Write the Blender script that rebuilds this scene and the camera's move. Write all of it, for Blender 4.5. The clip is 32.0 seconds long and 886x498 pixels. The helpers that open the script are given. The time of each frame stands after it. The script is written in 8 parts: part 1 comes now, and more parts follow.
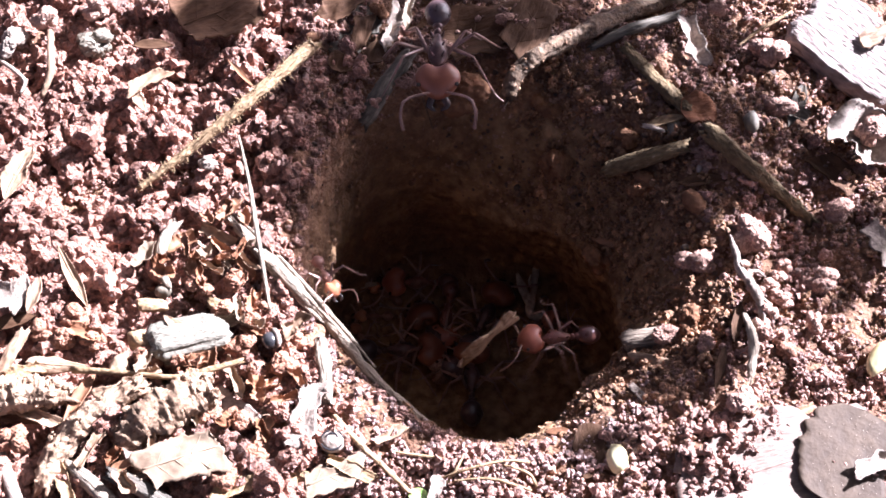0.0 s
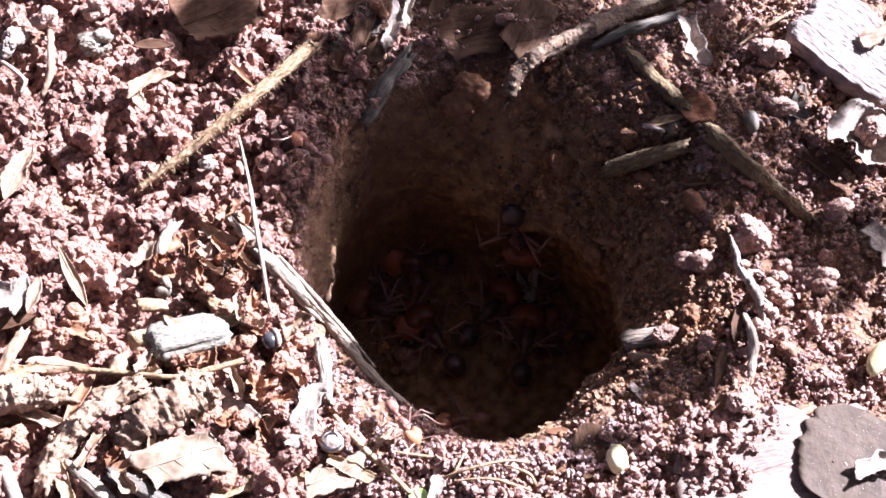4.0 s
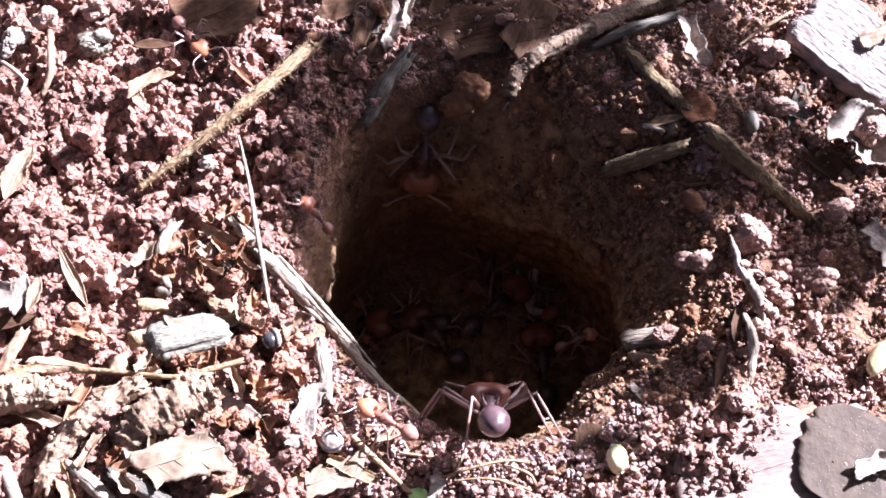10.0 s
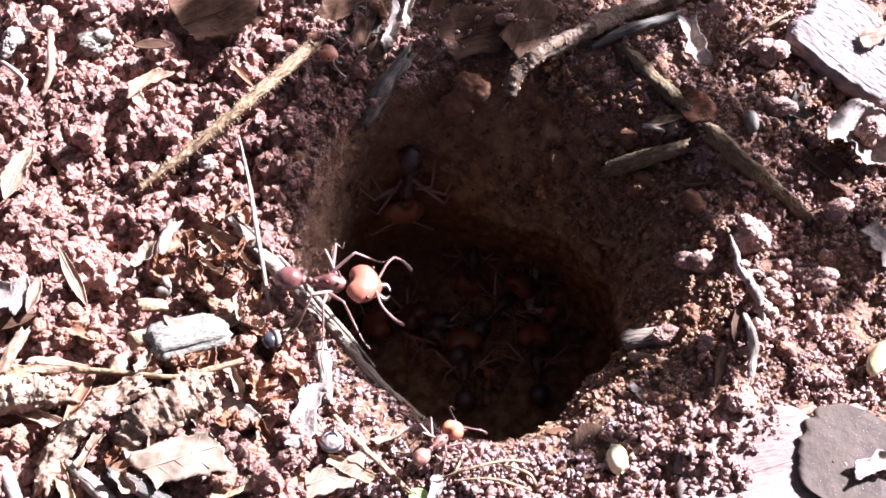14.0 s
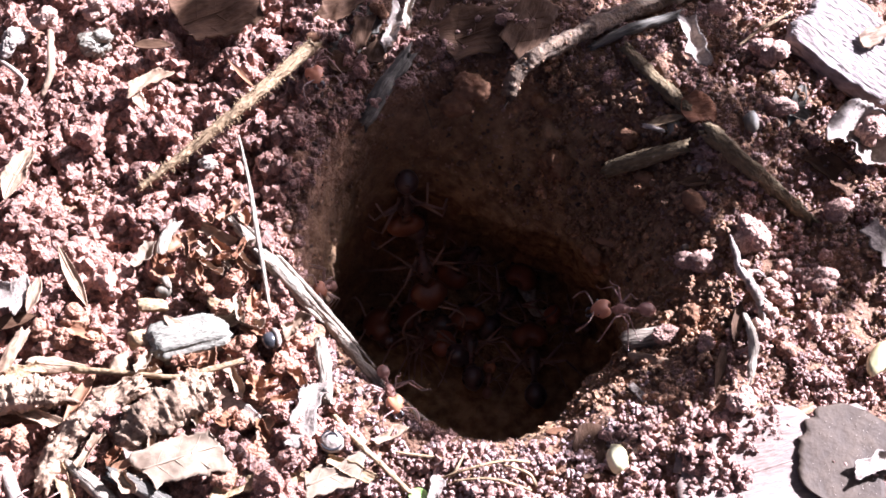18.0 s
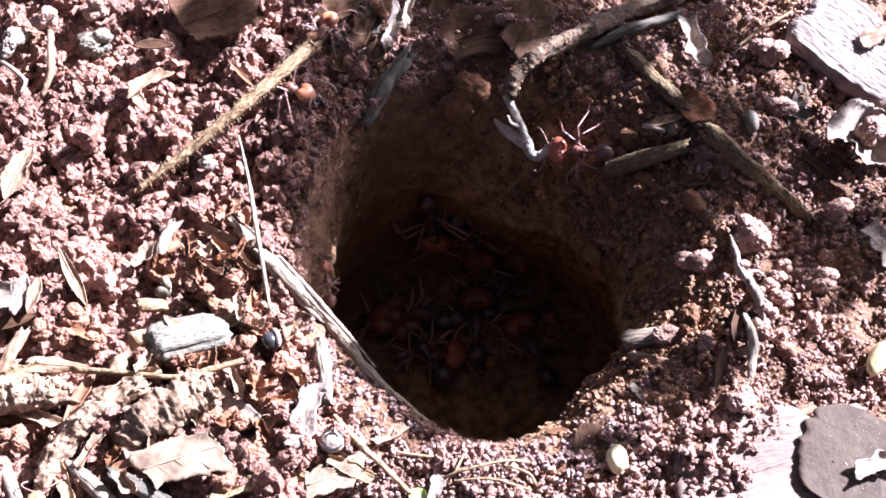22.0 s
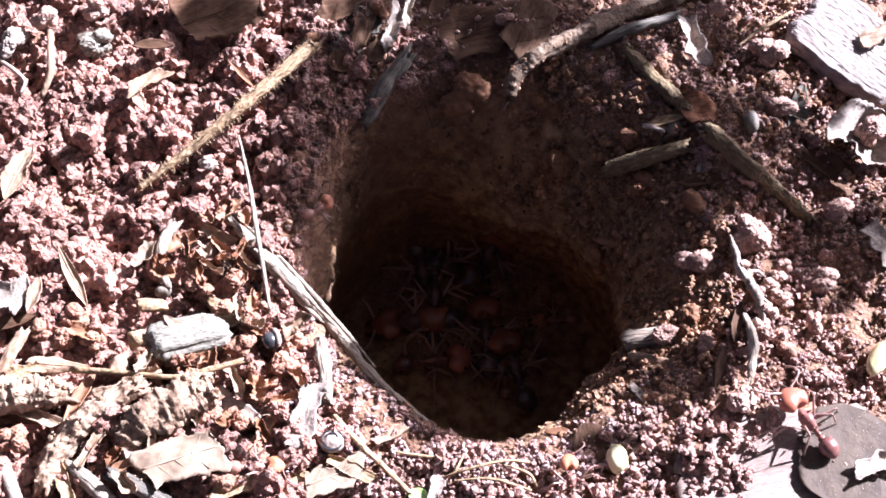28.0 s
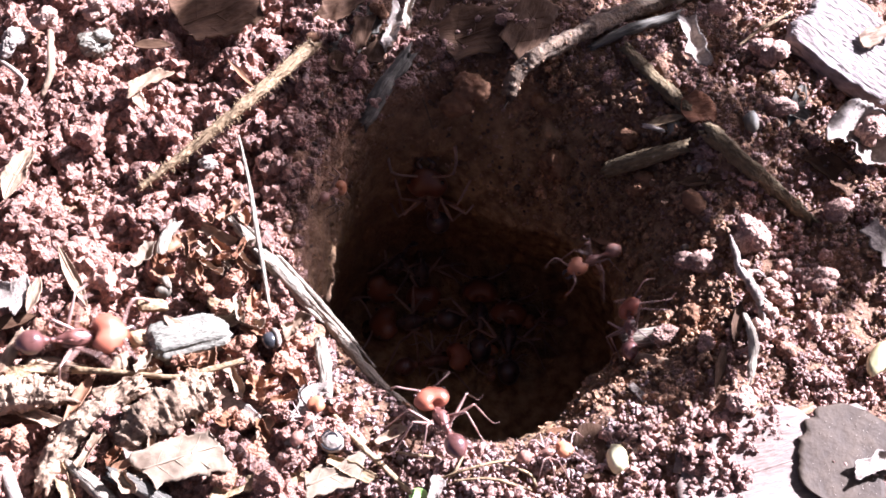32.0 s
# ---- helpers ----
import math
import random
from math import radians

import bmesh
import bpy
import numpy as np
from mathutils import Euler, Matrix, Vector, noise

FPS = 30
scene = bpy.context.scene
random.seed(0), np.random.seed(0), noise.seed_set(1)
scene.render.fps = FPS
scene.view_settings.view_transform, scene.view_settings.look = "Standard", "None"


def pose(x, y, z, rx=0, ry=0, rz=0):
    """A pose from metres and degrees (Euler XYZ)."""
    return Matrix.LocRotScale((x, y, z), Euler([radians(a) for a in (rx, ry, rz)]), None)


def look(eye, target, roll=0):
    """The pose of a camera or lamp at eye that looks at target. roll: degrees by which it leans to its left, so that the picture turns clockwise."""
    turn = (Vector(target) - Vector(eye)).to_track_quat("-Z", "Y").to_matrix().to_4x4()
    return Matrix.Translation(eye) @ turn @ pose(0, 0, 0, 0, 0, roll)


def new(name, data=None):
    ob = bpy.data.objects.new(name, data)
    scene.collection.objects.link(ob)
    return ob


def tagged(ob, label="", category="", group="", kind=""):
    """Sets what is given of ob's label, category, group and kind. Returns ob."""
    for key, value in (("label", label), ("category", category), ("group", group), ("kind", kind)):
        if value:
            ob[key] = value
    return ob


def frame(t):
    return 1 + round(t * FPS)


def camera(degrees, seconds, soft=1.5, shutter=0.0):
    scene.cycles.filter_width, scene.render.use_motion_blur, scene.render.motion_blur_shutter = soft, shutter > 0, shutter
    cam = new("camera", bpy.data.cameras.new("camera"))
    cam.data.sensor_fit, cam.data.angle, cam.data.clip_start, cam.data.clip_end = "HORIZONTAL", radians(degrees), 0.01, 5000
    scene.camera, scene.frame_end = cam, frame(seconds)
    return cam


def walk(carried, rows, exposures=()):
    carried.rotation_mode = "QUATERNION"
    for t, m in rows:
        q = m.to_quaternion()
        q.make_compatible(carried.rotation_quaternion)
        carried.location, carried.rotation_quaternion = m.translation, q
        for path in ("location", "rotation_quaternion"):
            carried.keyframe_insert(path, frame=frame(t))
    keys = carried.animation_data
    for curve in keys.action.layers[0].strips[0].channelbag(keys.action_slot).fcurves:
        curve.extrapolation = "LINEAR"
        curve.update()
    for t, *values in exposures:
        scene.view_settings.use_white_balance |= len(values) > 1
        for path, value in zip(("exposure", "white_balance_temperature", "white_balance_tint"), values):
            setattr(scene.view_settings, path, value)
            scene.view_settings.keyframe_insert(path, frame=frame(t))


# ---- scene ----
from mathutils import Quaternion

MM = 0.001


def mm(x, y, z, rx=0, ry=0, rz=0):
    """A pose from millimetres and degrees."""
    return pose(x * MM, y * MM, z * MM, rx, ry, rz)


# ---- camera: it stands still, a hand's width from the nest entrance ----
cam = camera(40, 32.0, soft=1.65, shutter=0.4)
EYE = Vector((0, -49.45, 85.66)) * MM
STAND = look(EYE, (0, 0, 0))
walk(cam, [(0, STAND), (32, STAND)], exposures=((0, 2.84, 5420, 20), (3, 2.8, 5370, 20), (7, 2.69, 5270, 20), (32, 2.64, 5270, 20)))

# ---- sun and sky ----
SUN_AZ, SUN_EL = radians(32), radians(34)      # bearing from +x towards +y, height
TO_SUN = Vector((math.cos(SUN_EL) * math.cos(SUN_AZ), math.cos(SUN_EL) * math.sin(SUN_AZ), math.sin(SUN_EL)))
world = bpy.data.worlds.new("sky")
scene.world = world
world.use_nodes = True
sky = world.node_tree.nodes.new("ShaderNodeTexSky")
sky.sky_type, sky.sun_disc = "NISHITA", False
sky.air_density, sky.dust_density, sky.ozone_density = 0.02, 1.0, 0.0
sky.sun_elevation, sky.sun_rotation = SUN_EL, radians(90) - SUN_AZ
world.node_tree.nodes["Background"].inputs["Strength"].default_value = 0.15
world.node_tree.links.new(sky.outputs[0], world.node_tree.nodes["Background"].inputs["Color"])
sun = new("sun", bpy.data.lights.new("sun", "SUN"))
sun.data.energy, sun.data.angle, sun.data.color = 5.0, radians(0.4), (1.0, 0.97, 0.93)
sun.matrix_world = look(TO_SUN * 2, (0, 0, 0))


# ---- materials ----
def material(name, dark, light, grain=900.0, rough=0.8, bump=0.5, spec=0.3, stretch=(1, 1, 1), patch=180.0, vary=0.0, sheen=None,
             island=False, fleck=None, through_light=0.0):
    """A surface that varies between two colours at two scales, with fine relief. Scales are per metre."""
    m = bpy.data.materials.new(name)
    m.use_nodes = True
    t = m.node_tree
    n, link = t.nodes, t.links.new
    b = n["Principled BSDF"]
    b.inputs["Specular IOR Level"].default_value = spec
    co = n.new("ShaderNodeTexCoord")
    mp = n.new("ShaderNodeMapping")
    mp.inputs["Scale"].default_value = stretch
    link(co.outputs["Object"], mp.inputs["Vector"])
    info = n.new("ShaderNodeObjectInfo")
    shift = n.new("ShaderNodeVectorMath")
    shift.operation = "ADD"
    link(mp.outputs[0], shift.inputs[0])
    link(info.outputs["Random"], shift.inputs[1])
    fine, broad = n.new("ShaderNodeTexNoise"), n.new("ShaderNodeTexNoise")
    for tex, scale, detail in ((fine, grain, 6.0), (broad, patch, 3.0)):
        tex.inputs["Scale"].default_value, tex.inputs["Detail"].default_value = scale, detail
        link(shift.outputs[0], tex.inputs["Vector"])
    mix = n.new("ShaderNodeMath")
    mix.operation = "MULTIPLY_ADD"
    mix.inputs[1].default_value = 0.55
    link(fine.outputs[0], mix.inputs[0])
    half = n.new("ShaderNodeMath")
    half.operation = "MULTIPLY"
    half.inputs[1].default_value = 0.45
    link(broad.outputs[0], half.inputs[0])
    link(half.outputs[0], mix.inputs[2])
    ramp = n.new("ShaderNodeValToRGB")
    ramp.color_ramp.elements[0].position, ramp.color_ramp.elements[1].position = 0.36, 0.64
    ramp.color_ramp.elements[0].color, ramp.color_ramp.elements[1].color = (*dark, 1), (*light, 1)
    if fleck:
        e = ramp.color_ramp.elements.new(0.72)
        e.color = (*fleck, 1)
    link(mix.outputs[0], ramp.inputs[0])
    colour = ramp.outputs[0]
    if vary:
        hsv = n.new("ShaderNodeHueSaturation")
        rng = n.new("ShaderNodeMapRange")
        rng.inputs["To Min"].default_value, rng.inputs["To Max"].default_value = 1 - vary, 1 + vary
        if island:
            geo = n.new("ShaderNodeNewGeometry")
            link(geo.outputs["Random Per Island"], rng.inputs["Value"])
        else:
            link(info.outputs["Random"], rng.inputs["Value"])
        link(rng.outputs[0], hsv.inputs["Value"])
        link(colour, hsv.inputs["Color"])
        colour = hsv.outputs[0]
    link(colour, b.inputs["Base Color"])
    wear = n.new("ShaderNodeMapRange")
    wear.inputs["To Min"].default_value, wear.inputs["To Max"].default_value = max(rough - 0.12, 0.05), min(rough + 0.12, 1)
    link(fine.outputs[0], wear.inputs["Value"])
    link(wear.outputs[0], b.inputs["Roughness"])
    if bump:
        bp = n.new("ShaderNodeBump")
        bp.inputs["Strength"].default_value, bp.inputs["Distance"].default_value = bump, 0.0003
        link(fine.outputs[0], bp.inputs["Height"])
        link(bp.outputs[0], b.inputs["Normal"])
    if through_light:
        b.inputs["Subsurface Weight"].default_value = through_light
        b.inputs["Subsurface Radius"].default_value = (0.0006, 0.0003, 0.0002)
    return m


SOIL = material("soil", (0.103, 0.0494, 0.0287), (0.2678, 0.1397, 0.0795), 3600, 0.85, 1.0, 0.3, fleck=(0.42, 0.28, 0.22))
def subsoil(m, colours):
    """In the dug funnel red topsoil turns to ochre subsoil, warmed to imitate shade."""
    n, link = m.node_tree.nodes, m.node_tree.links.new
    b = n["Principled BSDF"]
    top = b.inputs["Base Color"].links[0].from_socket
    co = n.new("ShaderNodeTexCoord")
    far = n.new("ShaderNodeVectorMath")
    far.operation = "DISTANCE"
    flat = n.new("ShaderNodeVectorMath")
    flat.operation = "MULTIPLY"
    flat.inputs[1].default_value = (1, 1, 0)
    far.inputs[1].default_value = (0.0075, 0.0005, 0)
    link(co.outputs["Object"], flat.inputs[0])
    link(flat.outputs[0], far.inputs[0])
    wavy = n.new("ShaderNodeTexNoise")
    wavy.inputs["Scale"].default_value = 260
    link(co.outputs["Object"], wavy.inputs["Vector"])
    add = n.new("ShaderNodeMath")
    add.operation = "MULTIPLY_ADD"
    add.inputs[1].default_value = 0.012
    link(wavy.outputs[0], add.inputs[0])
    link(far.outputs["Value"], add.inputs[2])
    rng = n.new("ShaderNodeMapRange")
    rng.inputs["From Min"].default_value, rng.inputs["From Max"].default_value = 0.0205, 0.0275
    rng.inputs["To Min"].default_value, rng.inputs["To Max"].default_value = 1, 0
    link(add.outputs[0], rng.inputs["Value"])
    high = n.new("ShaderNodeSeparateXYZ")
    link(co.outputs["Object"], high.inputs[0])
    deep = n.new("ShaderNodeMapRange")
    deep.inputs["From Min"].default_value, deep.inputs["From Max"].default_value = -0.0028, -0.0012
    deep.inputs["To Min"].default_value, deep.inputs["To Max"].default_value = 1, 0
    link(high.outputs["Z"], deep.inputs["Value"])
    both = n.new("ShaderNodeMath")
    both.operation = "MULTIPLY"
    link(rng.outputs[0], both.inputs[0])
    link(deep.outputs[0], both.inputs[1])
    fine = n.new("ShaderNodeTexNoise")
    fine.inputs["Scale"].default_value, fine.inputs["Detail"].default_value = 700, 6
    link(co.outputs["Object"], fine.inputs["Vector"])
    ramp = n.new("ShaderNodeValToRGB")
    ramp.color_ramp.elements[0].position, ramp.color_ramp.elements[1].position = 0.35, 0.65
    ramp.color_ramp.elements[0].color, ramp.color_ramp.elements[1].color = (*colours[0], 1), (*colours[1], 1)
    link(fine.outputs[0], ramp.inputs[0])
    mix = n.new("ShaderNodeMix")
    mix.data_type = "RGBA"
    link(both.outputs[0], mix.inputs["Factor"])
    link(top, mix.inputs["A"])
    link(ramp.outputs[0], mix.inputs["B"])
    link(mix.outputs["Result"], b.inputs["Base Color"])
    return m


subsoil(SOIL, ((0.14, 0.072, 0.036), (0.36, 0.21, 0.105)))
CLOD = material("soil_crumb", (0.1174, 0.0437, 0.027), (0.368, 0.1792, 0.1204), 4600, 0.5, 1.0, 0.65, vary=0.32, island=True, fleck=(0.5, 0.36, 0.3))
CLOD_ONE = material("soil_clod", (0.1391, 0.0582, 0.0413), (0.4326, 0.2503, 0.1875), 4200, 0.62, 1.0, 0.5, vary=0.25, fleck=(0.5, 0.36, 0.3))
CLOD_PALE = material("pale_crumb", (0.1391, 0.0582, 0.0421), (0.4326, 0.2503, 0.1892), 4600, 0.58, 1.0, 0.5, vary=0.34, island=True, fleck=(0.52, 0.37, 0.33))
# lighter copy of the crumb colour that imitates strong sun on the near rim
RIM_CLOD = material("sunlit_rim_crumb", (0.19, 0.098, 0.083), (0.56, 0.39, 0.345), 4600, 0.58, 1.0, 0.5, vary=0.3, island=True, fleck=(0.62, 0.5, 0.45))
GRIT = material("grit", (0.1125, 0.0548, 0.0316), (0.3115, 0.1714, 0.1053), 4000, 0.6, 0.8, 0.45, vary=0.75, island=True, fleck=(0.6, 0.52, 0.46))
# crumb colour for the shaded slopes, warmed and lightened to imitate their light
SHADE_CLOD = material("shade_crumb", (0.1493, 0.0714, 0.0353), (0.3811, 0.2008, 0.1023), 5200, 0.7, 1.0, 0.45, vary=0.4, island=True, fleck=(0.42, 0.29, 0.2))
OLIVE = material("olive_stem", (0.067, 0.044, 0.0229), (0.2052, 0.14, 0.0723), 3600, 0.85, 1.0, 0.2, (0.5, 1.2, 1.2), 400, 0.12, fleck=(0.42, 0.33, 0.24))
# lightened clod colour, so that clods in sun spots look lit
PINKCLOD = material("sunlit_clod", (0.252, 0.1247, 0.0855), (0.5198, 0.315, 0.2336), 5200, 0.7, 1.0, 0.45, vary=0.15, fleck=(0.72, 0.6, 0.54))
OCHRE = material("ochre_soil", (0.117, 0.0499, 0.0231), (0.261, 0.1209, 0.0578), 1500, 0.85, 0.8, 0.3, vary=0.15)
STRAW = material("straw", (0.1596, 0.0939, 0.0435), (0.399, 0.2671, 0.1471), 2200, 0.75, 1.0, 0.3, (0.7, 1.1, 1.1), 300, 0.12)
PALE = material("bleached_wood", (0.1412, 0.104, 0.0726), (0.3578, 0.2812, 0.2091), 3400, 0.8, 1.0, 0.25, (0.2, 1.2, 1.2), 500, 0.12)
CRUST = material("crusted_bark", (0.135, 0.075, 0.044), (0.39, 0.262, 0.17), 2600, 0.85, 1.0, 0.25, (0.6, 1.1, 1.1), 420, 0.15)
BARK = material("grey_bark", (0.052, 0.043, 0.034), (0.175, 0.148, 0.115), 2200, 0.85, 1.0, 0.25, (0.15, 1.5, 1.5), 500, 0.15)
DARKTWIG = material("dark_twig", (0.05, 0.031, 0.019), (0.2, 0.125, 0.075), 2600, 0.8, 1.0, 0.35, (1, 1, 1), 600, 0.1, fleck=(0.45, 0.37, 0.28))
TAN = material("dry_leaf_tan", (0.1596, 0.0902, 0.0502), (0.3671, 0.2419, 0.1538), 2200, 0.75, 0.6, 0.35, (0.5, 1.4, 1), 350, 0.12)
CRISP = material("crisp_leaf", (0.1596, 0.1026, 0.0646), (0.2888, 0.209, 0.1406), 1500, 0.75, 0.3, 0.3, (0.8, 1.1, 1), 300, 0.06)
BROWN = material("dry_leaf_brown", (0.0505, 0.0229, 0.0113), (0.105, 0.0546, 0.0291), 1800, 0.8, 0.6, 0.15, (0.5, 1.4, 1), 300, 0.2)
PINKLEAF = material("faded_leaf", (0.1448, 0.0907, 0.0669), (0.2591, 0.1781, 0.1395), 2600, 0.6, 0.45, 0.4, (0.4, 1.5, 1), 260, 0.06)
DARKLEAF = material("dark_leaf", (0.0484, 0.0309, 0.0205), (0.0907, 0.062, 0.0425), 1100, 0.7, 0.4, 0.2, (1, 1, 1), 260, 0.05, fleck=(0.14, 0.11, 0.09))
ORANGE = material("orange_flake", (0.152, 0.0646, 0.0304), (0.304, 0.1444, 0.0722), 1300, 0.6, 0.5, 0.4, (0.5, 1.5, 1), 300, 0.12)
CHALK = material("white_flake", (0.1756, 0.13, 0.099), (0.3511, 0.2744, 0.2207), 3000, 0.65, 0.5, 0.3, (1, 1, 1), 400, 0.06)
CREAM = material("seed_cream", (0.48, 0.3952, 0.1869), (0.6502, 0.5928, 0.3872), 500, 0.4, 0.1, 0.5, (1, 1, 1), 300)
YELLOW = material("grain_yellow", (0.38, 0.2888, 0.0912), (0.5472, 0.4712, 0.2584), 600, 0.4, 0.15, 0.5, (1, 1, 1), 300)
STONE = material("stone_grey", (0.1, 0.08, 0.057), (0.25, 0.2, 0.143), 1300, 0.6, 0.5, 0.5, (1, 1, 1), 500, 0.2)
PLATE = material("bleached_plate", (0.14, 0.10, 0.085), (0.27, 0.215, 0.19), 2600, 0.8, 1.0, 0.25, (0.35, 1.2, 1.0), 700, 0.05, fleck=(0.34, 0.2, 0.13))
GREYWOOD = material("grey_wood", (0.13, 0.112, 0.085), (0.33, 0.288, 0.222), 3600, 0.85, 0.8, 0.25, (0.5, 1.2, 1.2), 600, 0.1, fleck=(0.34, 0.3, 0.25))
RUST = material("rusty_leaf", (0.10, 0.038, 0.018), (0.25, 0.11, 0.055), 2000, 0.8, 0.7, 0.15, (0.6, 1.3, 1), 420, 0.15)
REDCLOD = material("red_clod", (0.1751, 0.0679, 0.0361), (0.4326, 0.2134, 0.129), 3600, 0.7, 1.0, 0.4, vary=0.2, fleck=(0.42, 0.25, 0.18))
WHITE = material("white_root", (0.32, 0.26, 0.2), (0.6, 0.52, 0.43), 3000, 0.6, 0.6, 0.4, (1, 1, 1), 500, 0.05)
BLACK = material("shell_black", (0.012, 0.011, 0.012), (0.04, 0.036, 0.036), 1000, 0.3, 0.2, 0.5)
GREEN = material("green_leaf", (0.05, 0.09, 0.03), (0.12, 0.2, 0.06), 1200, 0.5, 0.3, 0.4, (1, 1, 1), 200, 0.1)
def translucent(m, colour, share):
    """Let a share of the light through, as a living leaf does."""
    n, link = m.node_tree.nodes, m.node_tree.links.new
    t = n.new("ShaderNodeBsdfTranslucent")
    t.inputs["Color"].default_value = (*colour, 1)
    mix = n.new("ShaderNodeMixShader")
    mix.inputs[0].default_value = share
    link(n["Principled BSDF"].outputs[0], mix.inputs[1])
    link(t.outputs[0], mix.inputs[2])
    link(mix.outputs[0], n["Material Output"].inputs["Surface"])


# the tint of the light let through is chosen to warm the shade
translucent(GREEN, (0.30, 0.27, 0.05), 0.4)
SPROUT = material("green_sprout", (0.22, 0.36, 0.08), (0.42, 0.58, 0.2), 1200, 0.5, 0.2, 0.4)
ANT_HEAD = material("ant_red", (0.2156, 0.0535, 0.029), (0.3798, 0.1225, 0.0674), 700, 0.38, 0.12, 0.5, (1, 1, 1), 250, 0.14)
ANT_HEAD_BIG = material("ant_dark_red", (0.1164, 0.0317, 0.0162), (0.2107, 0.0722, 0.0368), 700, 0.36, 0.12, 0.5, (1, 1, 1), 250, 0.2)
ANT_BODY_BIG = material("ant_black_brown", (0.0467, 0.0221, 0.0204), (0.1275, 0.0638, 0.0561), 1500, 0.36, 0.3, 0.55, (1, 1, 1), 300, 0.2)
ANT_TAIL_BIG = material("ant_purple_brown", (0.0396, 0.0214, 0.0224), (0.0896, 0.05, 0.05), 900, 0.3, 0.15, 0.6, (1, 1, 1), 300, 0.2)
ANT_HEAD_SMALL = material("ant_orange", (0.3044, 0.0954, 0.0448), (0.4811, 0.1963, 0.095), 700, 0.4, 0.12, 0.5, (1, 1, 1), 250, 0.15)
ANT_BODY_SMALL = material("ant_tan", (0.1696, 0.0704, 0.0478), (0.2945, 0.1417, 0.101), 1500, 0.42, 0.3, 0.5, (1, 1, 1), 300, 0.2)
ANT_BODY = material("ant_brown", (0.116, 0.0411, 0.0298), (0.2231, 0.0899, 0.0701), 1500, 0.4, 0.3, 0.5, (1, 1, 1), 300, 0.2)
ANT_TAIL = material("ant_dark", (0.0723, 0.0255, 0.0204), (0.1445, 0.0561, 0.0442), 900, 0.3, 0.15, 0.6, (1, 1, 1), 300, 0.2)
ANT_LEG = material("ant_leg", (0.17, 0.085, 0.062), (0.34, 0.2, 0.16), 900, 0.35, 0.1, 0.6, (1, 1, 1), 300, 0.2)
ANT_JAW = material("ant_jaw", (0.02, 0.01, 0.008), (0.07, 0.03, 0.022), 900, 0.25, 0.1, 0.6)


# ---- mesh building ----
def put_mesh(name, verts, faces, mat, smooth=True):
    """A mesh from arrays in millimetres."""
    me = bpy.data.meshes.new(name)
    me.from_pydata([tuple(v) for v in np.asarray(verts, float) * MM], [], [tuple(int(i) for i in f) for f in faces])
    me.materials.append(mat)
    if smooth:
        me.polygons.foreach_set("use_smooth", [True] * len(me.polygons))
    me.update()
    return me


def big_mesh(name, verts, tris, mat, smooth=True):
    """The same for many triangles."""
    me = bpy.data.meshes.new(name)
    nv, nt = len(verts), len(tris)
    me.vertices.add(nv)
    me.vertices.foreach_set("co", (np.asarray(verts, np.float32) * MM).ravel())
    me.loops.add(nt * 3)
    me.loops.foreach_set("vertex_index", np.asarray(tris, np.int32).ravel())
    me.polygons.add(nt)
    me.polygons.foreach_set("loop_start", np.arange(0, nt * 3, 3, dtype=np.int32))
    me.polygons.foreach_set("use_smooth", np.full(nt, smooth))
    me.update(calc_edges=True)
    me.materials.append(mat)
    return me


def thing(name, data, m, label, category, group="", kind=""):
    ob = new(name, data)
    ob.matrix_world = m
    return tagged(ob, label, category, group, kind)


def part(name, data, parent, m=None, label=""):
    ob = new(name, data)
    ob.parent = parent
    if m is not None:
        ob.matrix_local = m
    return tagged(ob, label) if label else ob


def ball(lat=12, lon=20):
    """Directions and faces of a sphere, its poles on the x axis."""
    d, f = [(1.0, 0.0, 0.0)], []
    for i in range(1, lat):
        a = math.pi * i / lat
        for j in range(lon):
            b = 2 * math.pi * j / lon
            d.append((math.cos(a), math.sin(a) * math.cos(b), math.sin(a) * math.sin(b)))
    d.append((-1.0, 0.0, 0.0))
    last = len(d) - 1
    for j in range(lon):
        k = (j + 1) % lon
        f.append((0, 1 + j, 1 + k))
        f.append((last, last - lon + k, last - lon + j))
        for i in range(lat - 2):
            p = 1 + i * lon
            f.append((p + j, p + lon + j, p + lon + k, p + k))
    return np.array(d), f


def ico(level):
    bm = bmesh.new()
    bmesh.ops.create_icosphere(bm, subdivisions=level, radius=1.0)
    v = np.array([x.co[:] for x in bm.verts])
    f = np.array([[x.index for x in g.verts] for g in bm.faces])
    bm.free()
    return v, f


def smooth_line(pts, n):
    """n points and radii on a smooth curve through pts."""
    p = np.array(pts, float)
    if len(p) == 2:
        return p[0] + (p[1] - p[0]) * np.linspace(0, 1, n)[:, None]
    ext = np.vstack([2 * p[0] - p[1], p, 2 * p[-1] - p[-2]])
    out = []
    for u in np.linspace(0, len(p) - 1, n):
        i = min(int(u), len(p) - 2)
        t = u - i
        a, b, c, d = ext[i:i + 4]
        out.append(0.5 * (2 * b + (c - a) * t + (2 * a - 5 * b + 4 * c - d) * t * t + (3 * b - a - 3 * c + d) * t ** 3))
    return np.array(out)


